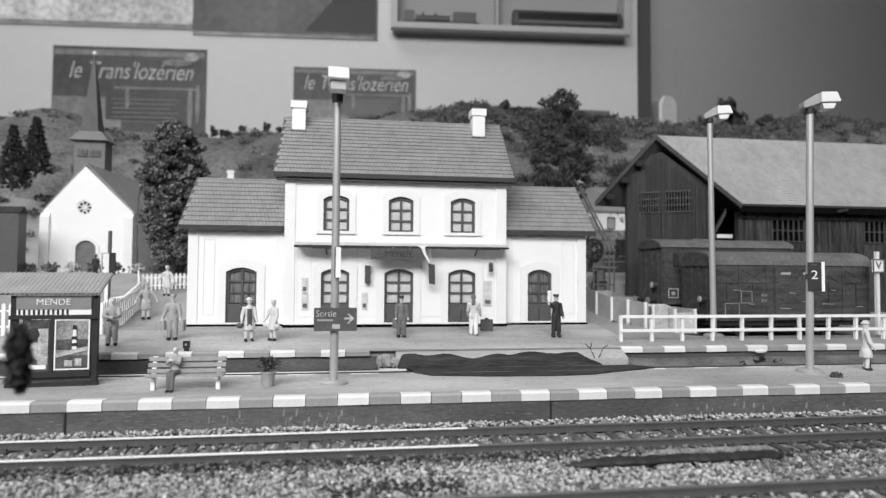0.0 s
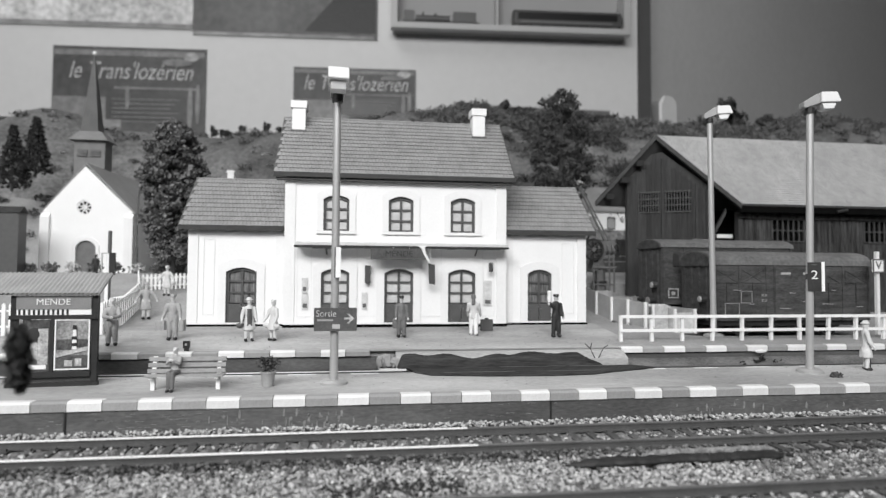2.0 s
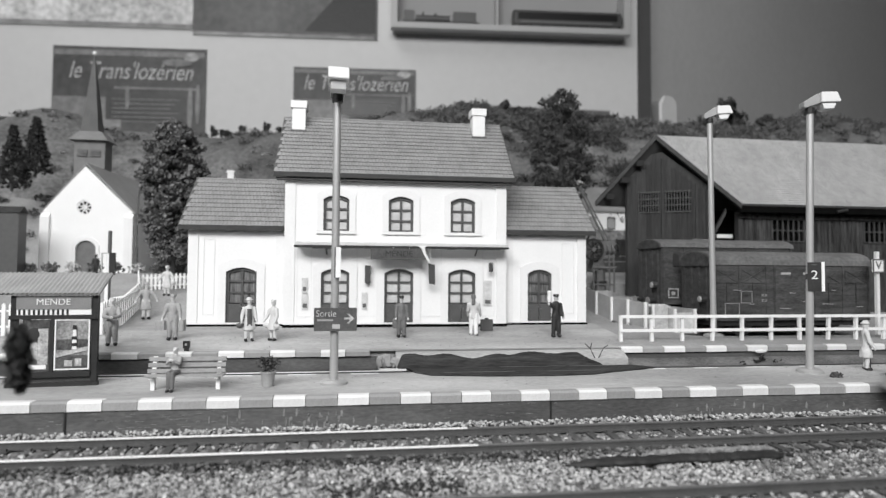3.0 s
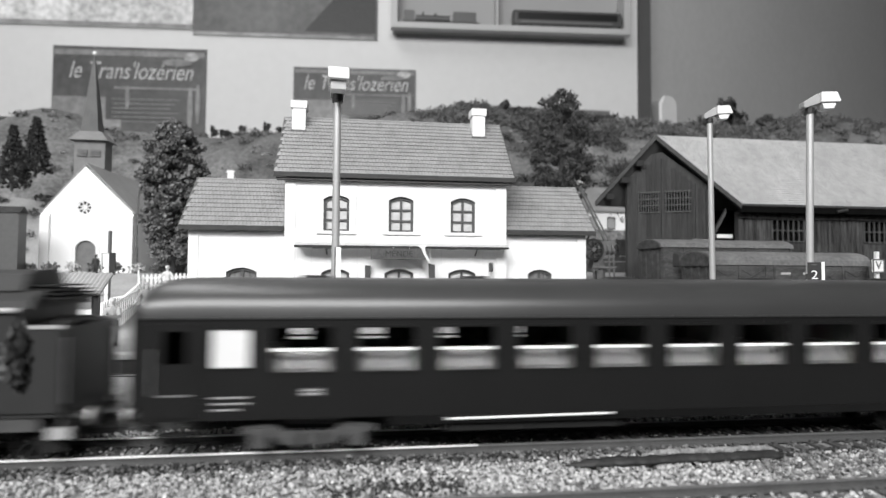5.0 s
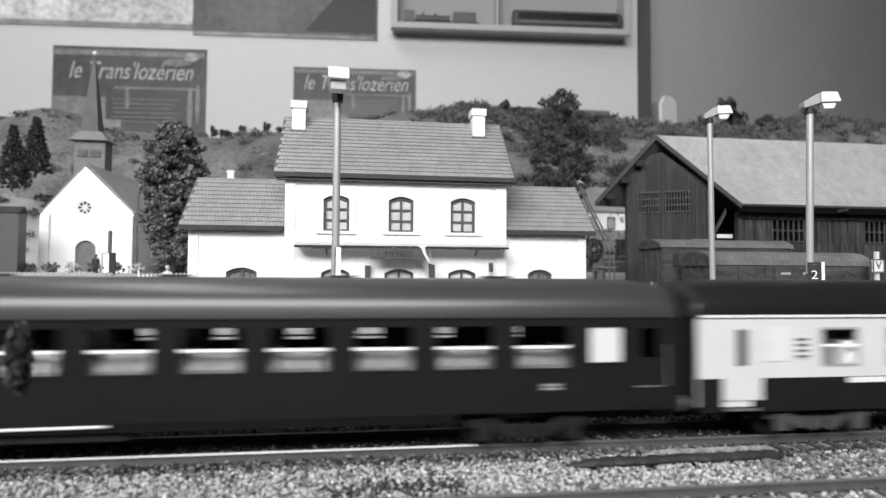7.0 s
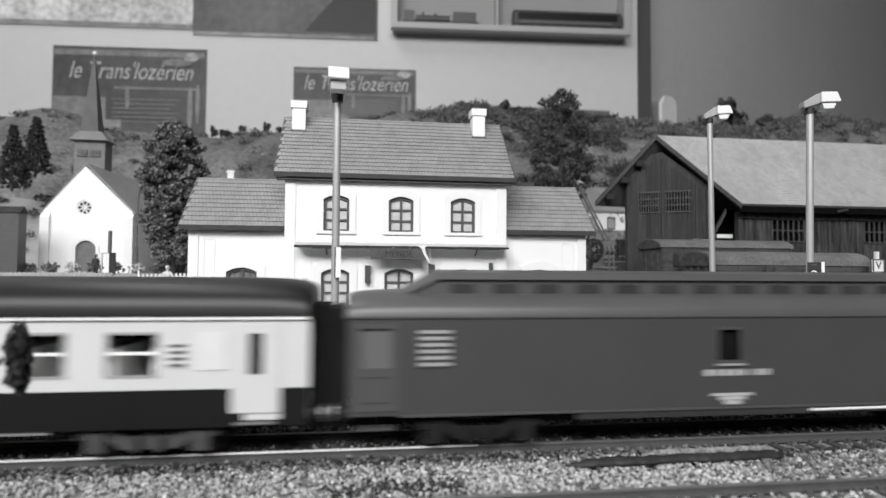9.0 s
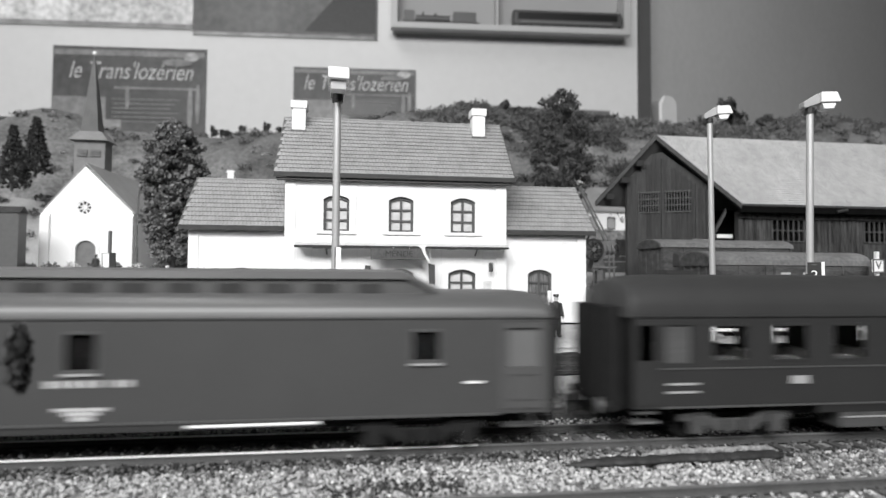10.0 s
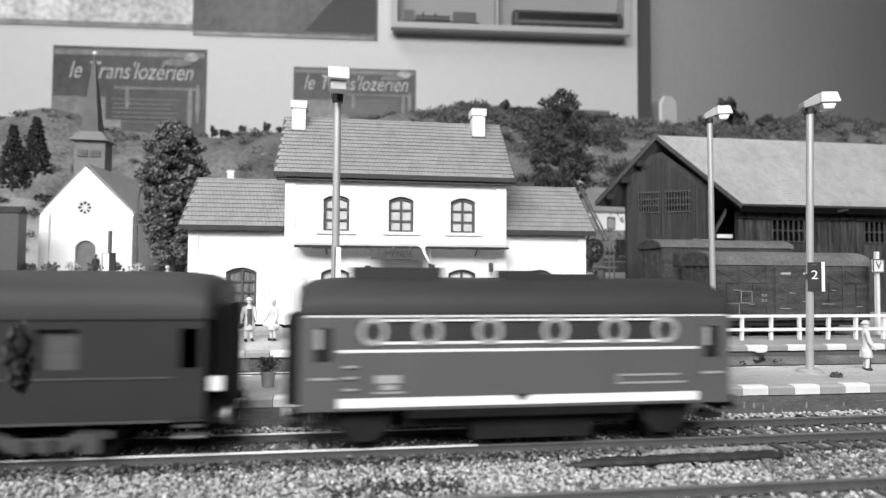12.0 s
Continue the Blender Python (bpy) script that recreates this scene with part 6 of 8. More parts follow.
for k in range(8):
    part("board", box(B(), 5 * k + 0.15, 5 * k + 4.85, -0.5, -0.05, 0.5, 27.2), DOOR_PANEL, t)
for z in (8.4, 13):
    part("rail", box(B(), 20, 40, -1.0, -0.55, z, z + 1.0), LAMP_SIDE, t, "pale rail")

# slender curved street lamp by the church
s = thing("street_lamp", -174, 455, height(-174, 455), "slim dark street lamp near the tree", "lamp")
bm = rod(B(), (0, 0, 0), (0, 0, 20), 1.5, 1.4, 8)
rod(bm, (0, 0, 20), (0.5, 0, 58), 0.8, 0.7, 8)
rod(bm, (0.5, 0, 58), (2, 0, 66), 0.7, 0.6, 8)
part("pole", bm, SIGN_GREY, s)
part("head", rod(B(), (1.6, 0, 66), (6, 0, 70), 1.0, 1.2, 10), LAMP_SIDE, s)


def picket_fence(x0, y0, x1, y1, h, n, label):
    t = thing("picket_fence", x0, y0, height(x0, y0), label, "fence")
    dz = height(x1, y1) - height(x0, y0)
    d = Vector((x1 - x0, y1 - y0, dz))
    L = Vector((d.x, d.y, 0)).length
    ang = math.atan2(d.y, d.x)
    w = L / n * 0.55
    first = part("picket", prism(B(), [(-w / 2, 0.2), (w / 2, 0.2), (w / 2, h - 1), (0, h), (-w / 2, h - 1)], -0.35, 0.35, "y"), WHITE, t)
    first.rotation_euler.z = ang
    for k in range(1, n + 1):
        f = k / n
        piece("picket", first, t, (d.x * f, d.y * f, height(x0 + d.x * f, y0 + d.y * f) - height(x0, y0)), ang + random.uniform(-0.05, 0.05))
    for z in (h * 0.28, h * 0.75):
        part("rail", rod(B(), (0, 0.8, z), (d.x, d.y + 0.8, z + dz), 0.6, seg=6), WHITE, t)


picket_fence(-129, 298, -134.5, 357, 16, 17, "white picket fence running back from the platform")
picket_fence(-134.5, 358, -150, 397, 14, 12, "white picket fence running back from the platform")
picket_fence(-175, 296, -129, 297.5, 16, 15, "white picket fence behind the shelter")
picket_fence(-150, 398, -96, 408, 11, 22, "white picket fence before the trees")


def crane():
    c = thing("goods_crane", 168, 392, 35.6, "old dark hand crane with two spoked wheels", "crane")
    CR = material("grey_crane_iron", 0.13, 0.55, 0.2, var=0.35, scale=200)
    part("plinth", rod(B(), (0, 0, -3), (0, 0, 1.6), 9, 8, 14), KERB_GREY, c)
    part("column", rod(B(), (-1, 0, 1.6), (-1, 0, 26), 4.6, 3.6, 14), CR, c)
    part("collar", rod(B(), (-1, 0, 6), (-1, 0, 8.4), 5.4, seg=14), IRON, c)
    for s in (-1, 1):
        part("cheek", prism(B(), [(-9, 16), (-5, 16), (3, 30), (10, 35), (8, 38.5), (-4, 36)], min(s * 4, s * 5), max(s * 4, s * 5), "y"), CR, c)
    for s in (-1, 1):
        x = -8.8 if s < 0 else 9.0
        w = part("wheel", B_ring(x, 31, 7.8, 1.3, s * 5.6 - 2), IRON, c, "spoked hand wheel")
        part("hub", rod(B(), (x, s * 5.6 - 3.2, 31), (x, s * 5.6 - 0.8, 31), 1.5, seg=10), CR, w)
        for k in range(4):
            a = math.pi * k / 4
            part("spoke", rod(B(), (x - 7.2 * math.cos(a), s * 5.6 - 2, 31 - 7.2 * math.sin(a)), (x + 7.2 * math.cos(a), s * 5.6 - 2, 31 + 7.2 * math.sin(a)), 0.55, seg=6), IRON, w)
    for z, r in ((30, 2.6), (35.4, 1.7), (25.2, 1.9)):
        part("drum", rod(B(), (-8, -3, z), (8.6, -3, z), r, seg=12), CR, c)
    for x in (-5, -1.5, 2, 5.5):
        part("gear", rod(B(), (x, -4, 31.4), (x + 1.1, -4, 31.4), 3.6, seg=14), CR, c, "toothed winch gear")
    part("crossbar", rod(B(), (-8.6, -5, 18), (9.4, -5, 18), 0.9, seg=8), CR, c)
    part("crossbar", rod(B(), (-8, -5, 6), (8.4, -5, 6), 0.7, seg=8), CR, c)
    for x in (-7.6, -4.6, 4.4, 8):
        part("stay", rod(B(), (x, -5, 0.5), (x * 0.95, -5, 28), 0.7, 0.7, 6), CR, c)
    j = part("jib", rod(B(), (5, 0, 34), (-17, -2, 76), 1.0, 0.7, 8), CR, c, "long slanting jib")
    part("jib_stay", rod(B(), (9, 0, 33), (-16, -2, 77), 0.6, 0.5, 6), CR, j)
    for k in range(5):
        f = 0.15 + 0.17 * k
        part("jib_link", rod(B(), (5 - 22 * f, 0 - 2 * f, 34 + 42 * f), (9 - 25 * f, -2 * f, 33 + 44 * f), 0.4, seg=6), CR, j)


def B_ring(x, z, r, w, y):
    bm = B()
    n = 24
    A = [[bm.verts.new((x + q * math.cos(2 * math.pi * k / n), y + dy, z + q * math.sin(2 * math.pi * k / n))) for k in range(n)] for q, dy in ((r, -w / 2), (r, w / 2), (r - w * 1.2, w / 2), (r - w * 1.2, -w / 2))]
    for i in range(4):
        for k in range(n):
            bm.faces.new([A[i][k], A[i][(k + 1) % n], A[(i + 1) % 4][(k + 1) % n], A[(i + 1) % 4][k]])
    bmesh.ops.recalc_face_normals(bm, faces=bm.faces[:])
    return bm


crane()


def low_wall():
    t = thing("panel_fence", 158, 305, 0, "grey panel fence with white posts beside the station", "fence")
    a, b = Vector((0, 0, 0)), Vector((-16.3, 54, 0))
    n = 4
    for k in range(n):
        p, q = a.lerp(b, k / n), a.lerp(b, (k + 1) / n)
        zp, zq = height(158 + p.x, 305 + p.y), height(158 + q.x, 305 + q.y)
        bm = B()
        vs = [bm.verts.new(v) for v in ((p.x, p.y, zp), (q.x, q.y, zq), (q.x, q.y, zq + 14), (p.x, p.y, zp + 14), (p.x + 1.2, p.y, zp), (q.x + 1.2, q.y, zq), (q.x + 1.2, q.y, zq + 14), (p.x + 1.2, p.y, zp + 14))]
        for f in ((0, 1, 2, 3), (7, 6, 5, 4), (0, 4, 5, 1), (1, 5, 6, 2), (2, 6, 7, 3), (3, 7, 4, 0)):
            bm.faces.new([vs[i] for i in f])
        bmesh.ops.recalc_face_normals(bm, faces=bm.faces[:])
        part("panel", bm, material("grey_fence_panel", 0.3, 0.7, var=0.15, scale=120), t)
        part("post", box(B(), p.x - 1.5, p.x - 0.1, p.y - 0.7, p.y + 0.7, zp, zp + 14.8), LAMP_HOOD, t)
    OLD_WHITE = material("chipped_white_boards", 0.6, 0.7, var=0.25, scale=160, fine=700, stain=0.45)
    c = thing("loading_pen", 163, 306, height(164, 306) + 0.3, "weathered white open pen beside the goods wagon", "pen")
    for x0, x1, y0, y1, z1 in ((0, 8.6, 0, 1.2, 12.6), (0, 1.2, 1.3, 26, 11.6), (10.2, 20.8, -5, -3.8, 8.6), (20.9, 22.0, -5, 24, 10.6), (1.3, 20.8, 24.2, 25.4, 11.6), (8.8, 10, -5, 1.2, 10.8)):
        part("board_wall", box(B(), x0, x1, y0, y1, -3, z1), OLD_WHITE, c, "weathered white boarded side", bevel=0.2)
    part("inner_shelf", box(B(), 1.4, 20.6, 8, 23.8, -3, 2), KERB_GREY, c)
    for x, y in ((-1.4, -1.0), (8.9, -6.4), (21, -6.4)):
        part("post", box(B(), x, x + 1.3, y, y + 1.3, -3, 13.2 if x < 0 else 10.8), LAMP_HOOD, c)
    d = thing("timber_frame", 152, 330, height(156, 336) + 0.3, "low grey open timber frame behind the panel fence", "frame")
    for x0, x1, y0, y1 in ((0, 16, 0, 1), (0, 1, 1.1, 16), (15, 16, 1.1, 16), (0, 16, 16.1, 17)):
        part("side", box(B(), x0, x1, y0, y1, 0, 7.5), KERB_GREY, d, bevel=0.15)
    part("bed", box(B(), 1.1, 14.9, 1.1, 15.9, 0, 2.0), DARK_TRIM, d, "dark filling")
    pts = ([], [])
    rw = random.Random(31)
    w = thing("weeds", 160, 303, height(160, 303), "dull weeds along the foot of the fence", "weed")
    for k in range(9):
        f = rw.random()
        leaves(pts, rw, 26, -12 * f + rw.uniform(-2, 1), 40 * f - 3, 1.2, 2.2, 2.2, 1.5, 0.4, 0, 0.1)
    raw("tuft", pts[0], pts[1], LEAF_PALE, w)


low_wall()

# litter, twigs and weeds round the pit
rnd = random.Random(12)
for x, y, z, s in ((186, 252, 6.4, 1.6), (190, 254, 6.4, 2.2), (178, 250, 6.4, 1.2), (197, 253, 6.4, 1.4)):
    t = thing("debris", x, y, z, "dark scrap lying in the track pit", "debris", turn=rnd.uniform(0, 90))
    bm = B()
    for _ in range(5):
        a = Vector((rnd.uniform(-2, 2), rnd.uniform(-1, 1), rnd.uniform(0.2, 1.6))) * s
        rod(bm, a, a + Vector((rnd.uniform(-2, 2), rnd.uniform(-1, 1), rnd.uniform(-0.4, 1.2))) * s, 0.3 * s, 0.15 * s, 5)
    part("scrap", bm, IRON, t)
t = thing("paper_scrap", 192, 256.2, 11.6, "crumpled white scrap by the platform edge", "litter")
part("sheet", ball(B(), (0, 0, 0.8), 3.2, 0.7, 0.9, 7, 5), WHITE, t)
t = thing("weed", 105, 250, 9.5, "dry branching twig by the crossing strip", "weed")
bm = B()
for a, b in (((0, 0, 0), (-3, 0, 6)), ((0, 0, 0), (3.4, 0, 6.4)), ((-3, 0, 6), (-5.6, 0, 8.4)), ((-3, 0, 6), (-2.4, 0, 8.6)), ((3.4, 0, 6.4), (5.6, 0, 7.6))):
    rod(bm, a, b, 0.3, 0.16, 5)
part("twig", bm, BARK, t)
for x, y, z, r in ((193, 212, 8, 3.0), (8, 252, 6.5, 2.6), (14, 252, 6.5, 2.2)):
    t = thing("weed", x, y, z, "small dull weed tuft on the platform", "weed")
    pts = ([], [])
    leaves(pts, rnd, 90, 0, 0, r * 0.35, r, r * 0.5, r * (0.35 if z < 9 else 0.9), 0.45, 0, 0.1)
    raw("tuft", pts[0], pts[1], LEAF, t)

# grit and flakes on the platforms
def grit(name, n, area, mat, label, seed):
    rg = random.Random(seed)
    verts, faces = [], []
    for _ in range(n):
        x, y, z = area(rg)
        r, h = rg.uniform(0.08, 0.34) * (2.2 if rg.random() < 0.06 else 1), rg.uniform(0.05, 0.2)
        k = len(verts)
        turn = rg.uniform(0, 6.3)
        for q in range(4):
            a = turn + q * 1.5708
            verts.append((x + r * rg.uniform(0.5, 1.6) * math.cos(a), y + r * rg.uniform(0.5, 1.2) * math.sin(a), z - 0.02))
        verts.append((x, y, z + h))
        faces += [(k, k + 1, k + 4), (k + 1, k + 2, k + 4), (k + 2, k + 3, k + 4), (k + 3, k, k + 4)]
    tagged(raw(name, verts, faces, mat), label, "grit", kind="stuff")


def island_top(r):
    return r.uniform(-130, 240), r.choice((r.uniform(208, 239), r.uniform(230, 239))), 8.0


def station_top(r):
    x, y = r.uniform(-128, 128), r.uniform(262, 308)
    return x, y, (14.8 + (y - 260.6) * (height(0, 316) + 0.25 - 14.8) / 55.4)


grit("platform_grit", 260, island_top, BARK, "dark grit scattered on the island platform", 71)
grit("platform_flakes", 45, island_top, KERB_WHITE, "pale paint flakes scattered on the island platform", 72)
grit("forecourt_grit", 320, station_top, BARK, "dark grit scattered before the station", 73)
grit("forecourt_flakes", 40, station_top, KERB_WHITE, "pale flakes scattered before the station", 74)

# market clutter before the church
for k in range(9):
    x = -262 + 15 * k
    t = thing("garden_clump", x, 452, height(x, 452), "pale flower clump before the church", "plant")
    pts = ([], [])
    leaves(pts, rnd, 120, 0, 0, 4, 6, 4, 4.5, 1.1, 0, 0.1)
    raw("leaves", pts[0], pts[1], LEAF_PALE if k % 3 else material("pale_bloom", 0.5, 0.8, var=0.2, island=0.4), t)


def rubble(x, y, z, label, seed):
    """A broken lump of plaster where the kerb ends."""
    rnd = random.Random(seed)
    r = thing("plaster_rubble", x, y, z, label, "rubble")
    for k in range(7):
        bm = bmesh.new()
        bmesh.ops.create_icosphere(bm, subdivisions=2, radius=1)
        w, d, h = rnd.uniform(1.2, 3.0), rnd.uniform(1.6, 3), rnd.uniform(1.6, 3.6)
        ox, oy = rnd.uniform(-6, 6), rnd.uniform(-2.5, 2.5)
        for v in bm.verts:
            n = 1 + 0.35 * noise.noise(v.co * 1.7 + Vector((k * 5, seed, 0)))
            v.co = Vector((ox + v.co.x * w * n, oy + v.co.y * d * n, 2.2 + v.co.z * h * n))
        part("lump", bm, KERB_GREY, r, "broken grey plaster lump")


rubble(8.5, 252.0, 8.4, "broken grey plaster at the end of the kerb", 3)
s = thing("ground_lamp", -78, 261, 15.0, "small black ground lamp by the platform kerb", "lamp")
part("base", box(B(), -0.9, 0.9, -0.7, 0.7, 0, 1.4), IRON, s)
q = part("housing", box(B(), -1.3, 1.3, -0.9, 0.9, 1.42, 4.4), IRON, s, bevel=0.25)
part("lens", rod(B(), (0, -0.92, 3.0), (0, -1.15, 3.0), 0.55, seg=10), LAMP_SIDE, q)


# ---- the train ----
TRACK_Y = 174.5
RUN = [(0.0, 985), (1.0, 777), (2.0, 568), (3.2, 318), (4.0, 148), (4.8, -20.3), (4.9, -39.8), (5.0, -59.5), (5.5, -167.7), (6.0, -285.2), (6.5, -391.8), (6.8, -455.0), (7.0, -494.5), (7.2, -538.0), (8.0, -704.0), (8.8, -859.0), (9.0, -893.6), (9.5, -981.8), (9.8, -1036.0), (10.0, -1074.5), (10.2, -1110.5), (10.5, -1169.1), (10.8, -1228.0), (11.0, -1264.5), (11.2, -1305.0), (11.5, -1363.0), (12.0, -1443.7)]


# ---- the train: local x runs along the track from each vehicle's own front end, z from the railhead ----
VEHICLES, WHEELS = [], []


def wheelset(parent, x, z, r, spokes=0, half=8.2):
    """A turning axle with two wheels, at its own centre."""
    bm = B()
    for s in (-1, 1):
        if spokes:
            n = 28
            A = [[bm.verts.new((rr * math.cos(2 * math.pi * k / n), s * half + dy, rr * math.sin(2 * math.pi * k / n))) for k in range(n)] for rr, dy in ((r, -1.1), (r, 1.1), (r * 0.82, 1.1), (r * 0.82, -1.1))]
            for j in range(4):
                for k in range(n):
                    bm.faces.new([A[j][k], A[j][(k + 1) % n], A[(j + 1) % 4][(k + 1) % n], A[(j + 1) % 4][k]])
            for k in range(spokes):
                a = 2 * math.pi * k / spokes
                rod(bm, (0, s * half, 0), (r * 0.84 * math.cos(a), s * half, r * 0.84 * math.sin(a)), 0.7, 0.5, 6)
            rod(bm, (0, s * half - 1.4, 0), (0, s * half + 1.4, 0), r * 0.22, seg=12)
        else:
            rod(bm, (0, s * half - 1.1, 0), (0, s * half + 1.1, 0), r, seg=20)
            rod(bm, (0, s * half + 1.1 * s, 0), (0, s * half + 1.5 * s, 0), r * 0.35, seg=10)
            for a in (0.5, 2.6, 4.7):
                rod(bm, (r * 0.6 * math.cos(a), s * half + 1.1 * s, r * 0.6 * math.sin(a)), (r * 0.6 * math.cos(a), s * half + 1.25 * s, r * 0.6 * math.sin(a)), 0.8, seg=8)
    rod(bm, (0, -half, 0), (0, half, 0), 0.9, seg=8)
    bmesh.ops.recalc_face_normals(bm, faces=bm.faces[:])
    w = part("wheelset", bm, BOGIE, parent, at=(x, 0, z))
    WHEELS.append((w, x, z, r))
    return w


def bogie(parent, x, mat, base=26.0, r=5.2):
    b = part("bogie", box(B(), x - base * 0.5 - 4, x + base * 0.5 + 4, -5, 5, 5.2, 6.4), BOGIE, parent, "dusty cast bogie")
    for s in (-1, 1):
        y = s * 13.4
        e = base / 2
        bm = prism(B(), [(x - e - 5, 8.4), (x - e + 3, 9.2), (x - 6, 6.8), (x + 6, 6.8), (x + e - 3, 9.2), (x + e + 5, 8.4), (x + e + 5, 6.4), (x + e - 3, 5.6), (x + 7, 3.2), (x - 7, 3.2), (x - e + 3, 5.6), (x - e - 5, 6.4)], y - 0.8, y + 0.8, "y")
        part("side_frame", bm, mat, b, "dusty bogie side frame", bevel=0.2)
        for d in (-1, 1):
            xx = x + d * base / 2
            part("axle_box", box(B(), xx - 2.4, xx + 2.4, y + s * 1.45 - 0.6, y + s * 1.45 + 0.6, 3.0, 8.2), mat, b)
            part("spring", rod(B(), (x + d * 3, y + s * 1.9, 3.2), (x + d * 3, y + s * 1.9, 6.8), 1.1, seg=8), mat, b)
    for d in (-1, 1):
        wheelset(b, x + d * base / 2, r, r)
    return b


def ends(v, L, top=41, wide=10.5, buffers=True, lead=(0.0, 0.0)):
    for (e, d), back in zip(((0, -1), (L, 1)), lead):
        if back:
            part("vestibule", box(B(), min(e, e - d * back), max(e, e - d * back), -wide - 2, wide + 2, 9.4, top - 0.5), GANGWAY, v, "black recessed vestibule")
        bm = B()
        for k in range(2 if back else 4):
            box(bm, min(e + d * (0.05 + 1.1 * k), e + d * (1.0 + 1.1 * k)), max(e + d * (0.05 + 1.1 * k), e + d * (1.0 + 1.1 * k)), -wide + 0.3 * (k % 2), wide - 0.3 * (k % 2), 12.6, top)
        part("gangway", bm, GANGWAY, v, "black folded gangway")
        if buffers:
            for s in (-1, 1):
                b = part("buffer", rod(B(), (e + d * 0.02, s * 13, 11.6), (e + d * 2.6, s * 13, 11.6), 1.2), BOGIE, v)
                part("buffer_head", rod(B(), (e + d * 2.65, s * 13, 11.6), (e + d * 3.3, s * 13, 11.6), 2.4, seg=14), STEEL, b)
        part("coupling", box(B(), min(e, e + d * 4.4), max(e, e + d * 4.4), -2.2, 2.2, 4.6, 6.2), BOGIE, v, "black plastic coupler")
        part("headstock", box(B(), min(e + d * 0.02, e - d * 2), max(e + d * 0.02, e - d * 2), -13, 13, 9.4, 11.0), BOGIE, v)


def shell(v, L, holes, mat, roof_mat, hw=17.0, z0=11.0, z1=37.6, top=48.8, lower=None, split=None, roof_label="", lead=(0.0, 0.0)):
    """Pierced side walls, end walls, floor and a rounded roof with drooping ends; lead: how far each end stands back."""
    A0, A1 = lead[0], L - lead[1]
    for s in (-1, 1):
        y0, y1 = (s * hw, s * (hw - 1.2))
        outer = [(A0 + 0.5, z0), (A1 - 0.5, z0), (A1 - 0.5, z1), (A0 + 0.5, z1)]
        side = part("side_wall", pierced(B(), outer, [arch(a, b, c, d, 0) for a, b, c, d in holes], y0, y1), mat, v)
        part("sole_bar", prism(B(), [(s * (hw - 1.3), z0 - 0.05), (s * hw, z0 - 0.05), (s * (hw - 0.8), z0 - 2.6), (s * (hw - 1.8), z0 - 2.6)], 66 if L > 140 else 30, L - (66 if L > 140 else 30)), mat if lower is None else lower, v)
        part("rain_strip", prism(B(), [(s * (hw + 0.02), z1 + 0.2), (s * (hw + 0.5), z1 + 0.2), (s * (hw + 0.5), z1 + 0.7), (s * (hw + 0.02), z1 + 0.7)], A0 + 0.5, A1 - 0.5), roof_mat, v)
    for a, b in ((A0 + 0.5, A0 + 2.0), (A1 - 2.0, A1 - 0.5)):
        part("end_wall", box(B(), a, b, -hw + 1.25, hw - 1.25, z0, z1), GANGWAY, v, "dark end wall")
    part("floor", box(B(), A0 + 2.05, A1 - 2.05, -hw + 1.25, hw - 1.25, z0, z0 + 1.5), BOGIE, v)
    # roof as a lofted shell
    n, m = 16, 10
    bm = B()
    nose = [(-0.2, 0.78), (1.5, 0.87), (4, 0.93), (9, 0.98), (18, 1.0)]
    stations = [(A0 + x, k) for x, k in nose] + [(A1 - x, k) for x, k in reversed(nose)]
    rings = []
    for x, k in stations:
        row = []
        for j in range(n + 1):
            a = math.pi * j / n
            c, si = math.cos(a), math.sin(a)
            yy = -hw * math.copysign(abs(c) ** 0.72, c)
            zz = z1 + (top - z1) * k * (si ** 0.8)
            row.append(bm.verts.new((x, yy, zz)))
        rings.append(row)
    for i in range(len(rings) - 1):
        for j in range(n):
            bm.faces.new([rings[i][j], rings[i + 1][j], rings[i + 1][j + 1], rings[i][j + 1]])
    bm.faces.new(rings[0])
    bm.faces.new(rings[-1][::-1])
    bmesh.ops.recalc_face_normals(bm, faces=bm.faces[:])
    return part("roof", bm, roof_mat, v, roof_label or "smooth rounded roof", smooth=True)


def pane_set(v, x0, x1, z0, z1, bar=None, hw=17.0, frame_mat=None):
    """A window's frame and glass in both sides."""
    for s in (-1, 1):
        f = part("window", ring(B(), arch(x0 - 0.35, x1 + 0.35, z0 - 0.35, z1 + 0.35), arch(x0 + 0.35, x1 - 0.35, z0 + 0.35, z1 - 0.35), s * (hw + 0.22) if s > 0 else -hw - 0.22, s * (hw + 0.03)), frame_mat or COACH_DARK, v, "framed coach window")
        if bar:
            part("window_bar", box(B(), x0, x1, min(s * (hw - 0.3), s * (hw + 0.2)), max(s * (hw - 0.3), s * (hw + 0.2)), bar - 0.38, bar + 0.38), WHITE, f, "bright aluminium window rail")
        g = part("pane", box(B(), x0 + 0.05, x1 - 0.05, s * (hw - 0.8) - 0.1, s * (hw - 0.8) + 0.1, z0 + 0.05, z1 - 0.05), PANE, f)
        g.visible_shadow = False


SEAT = material("grey_moulded_seats", 0.075, 0.6, var=0.08, scale=120)
FROST = material("frosted_white_window", 0.62, 0.4, var=0.04, scale=120)
PARTITION = material("pale_compartment_wall", 0.6, 0.6, var=0.08, scale=120)


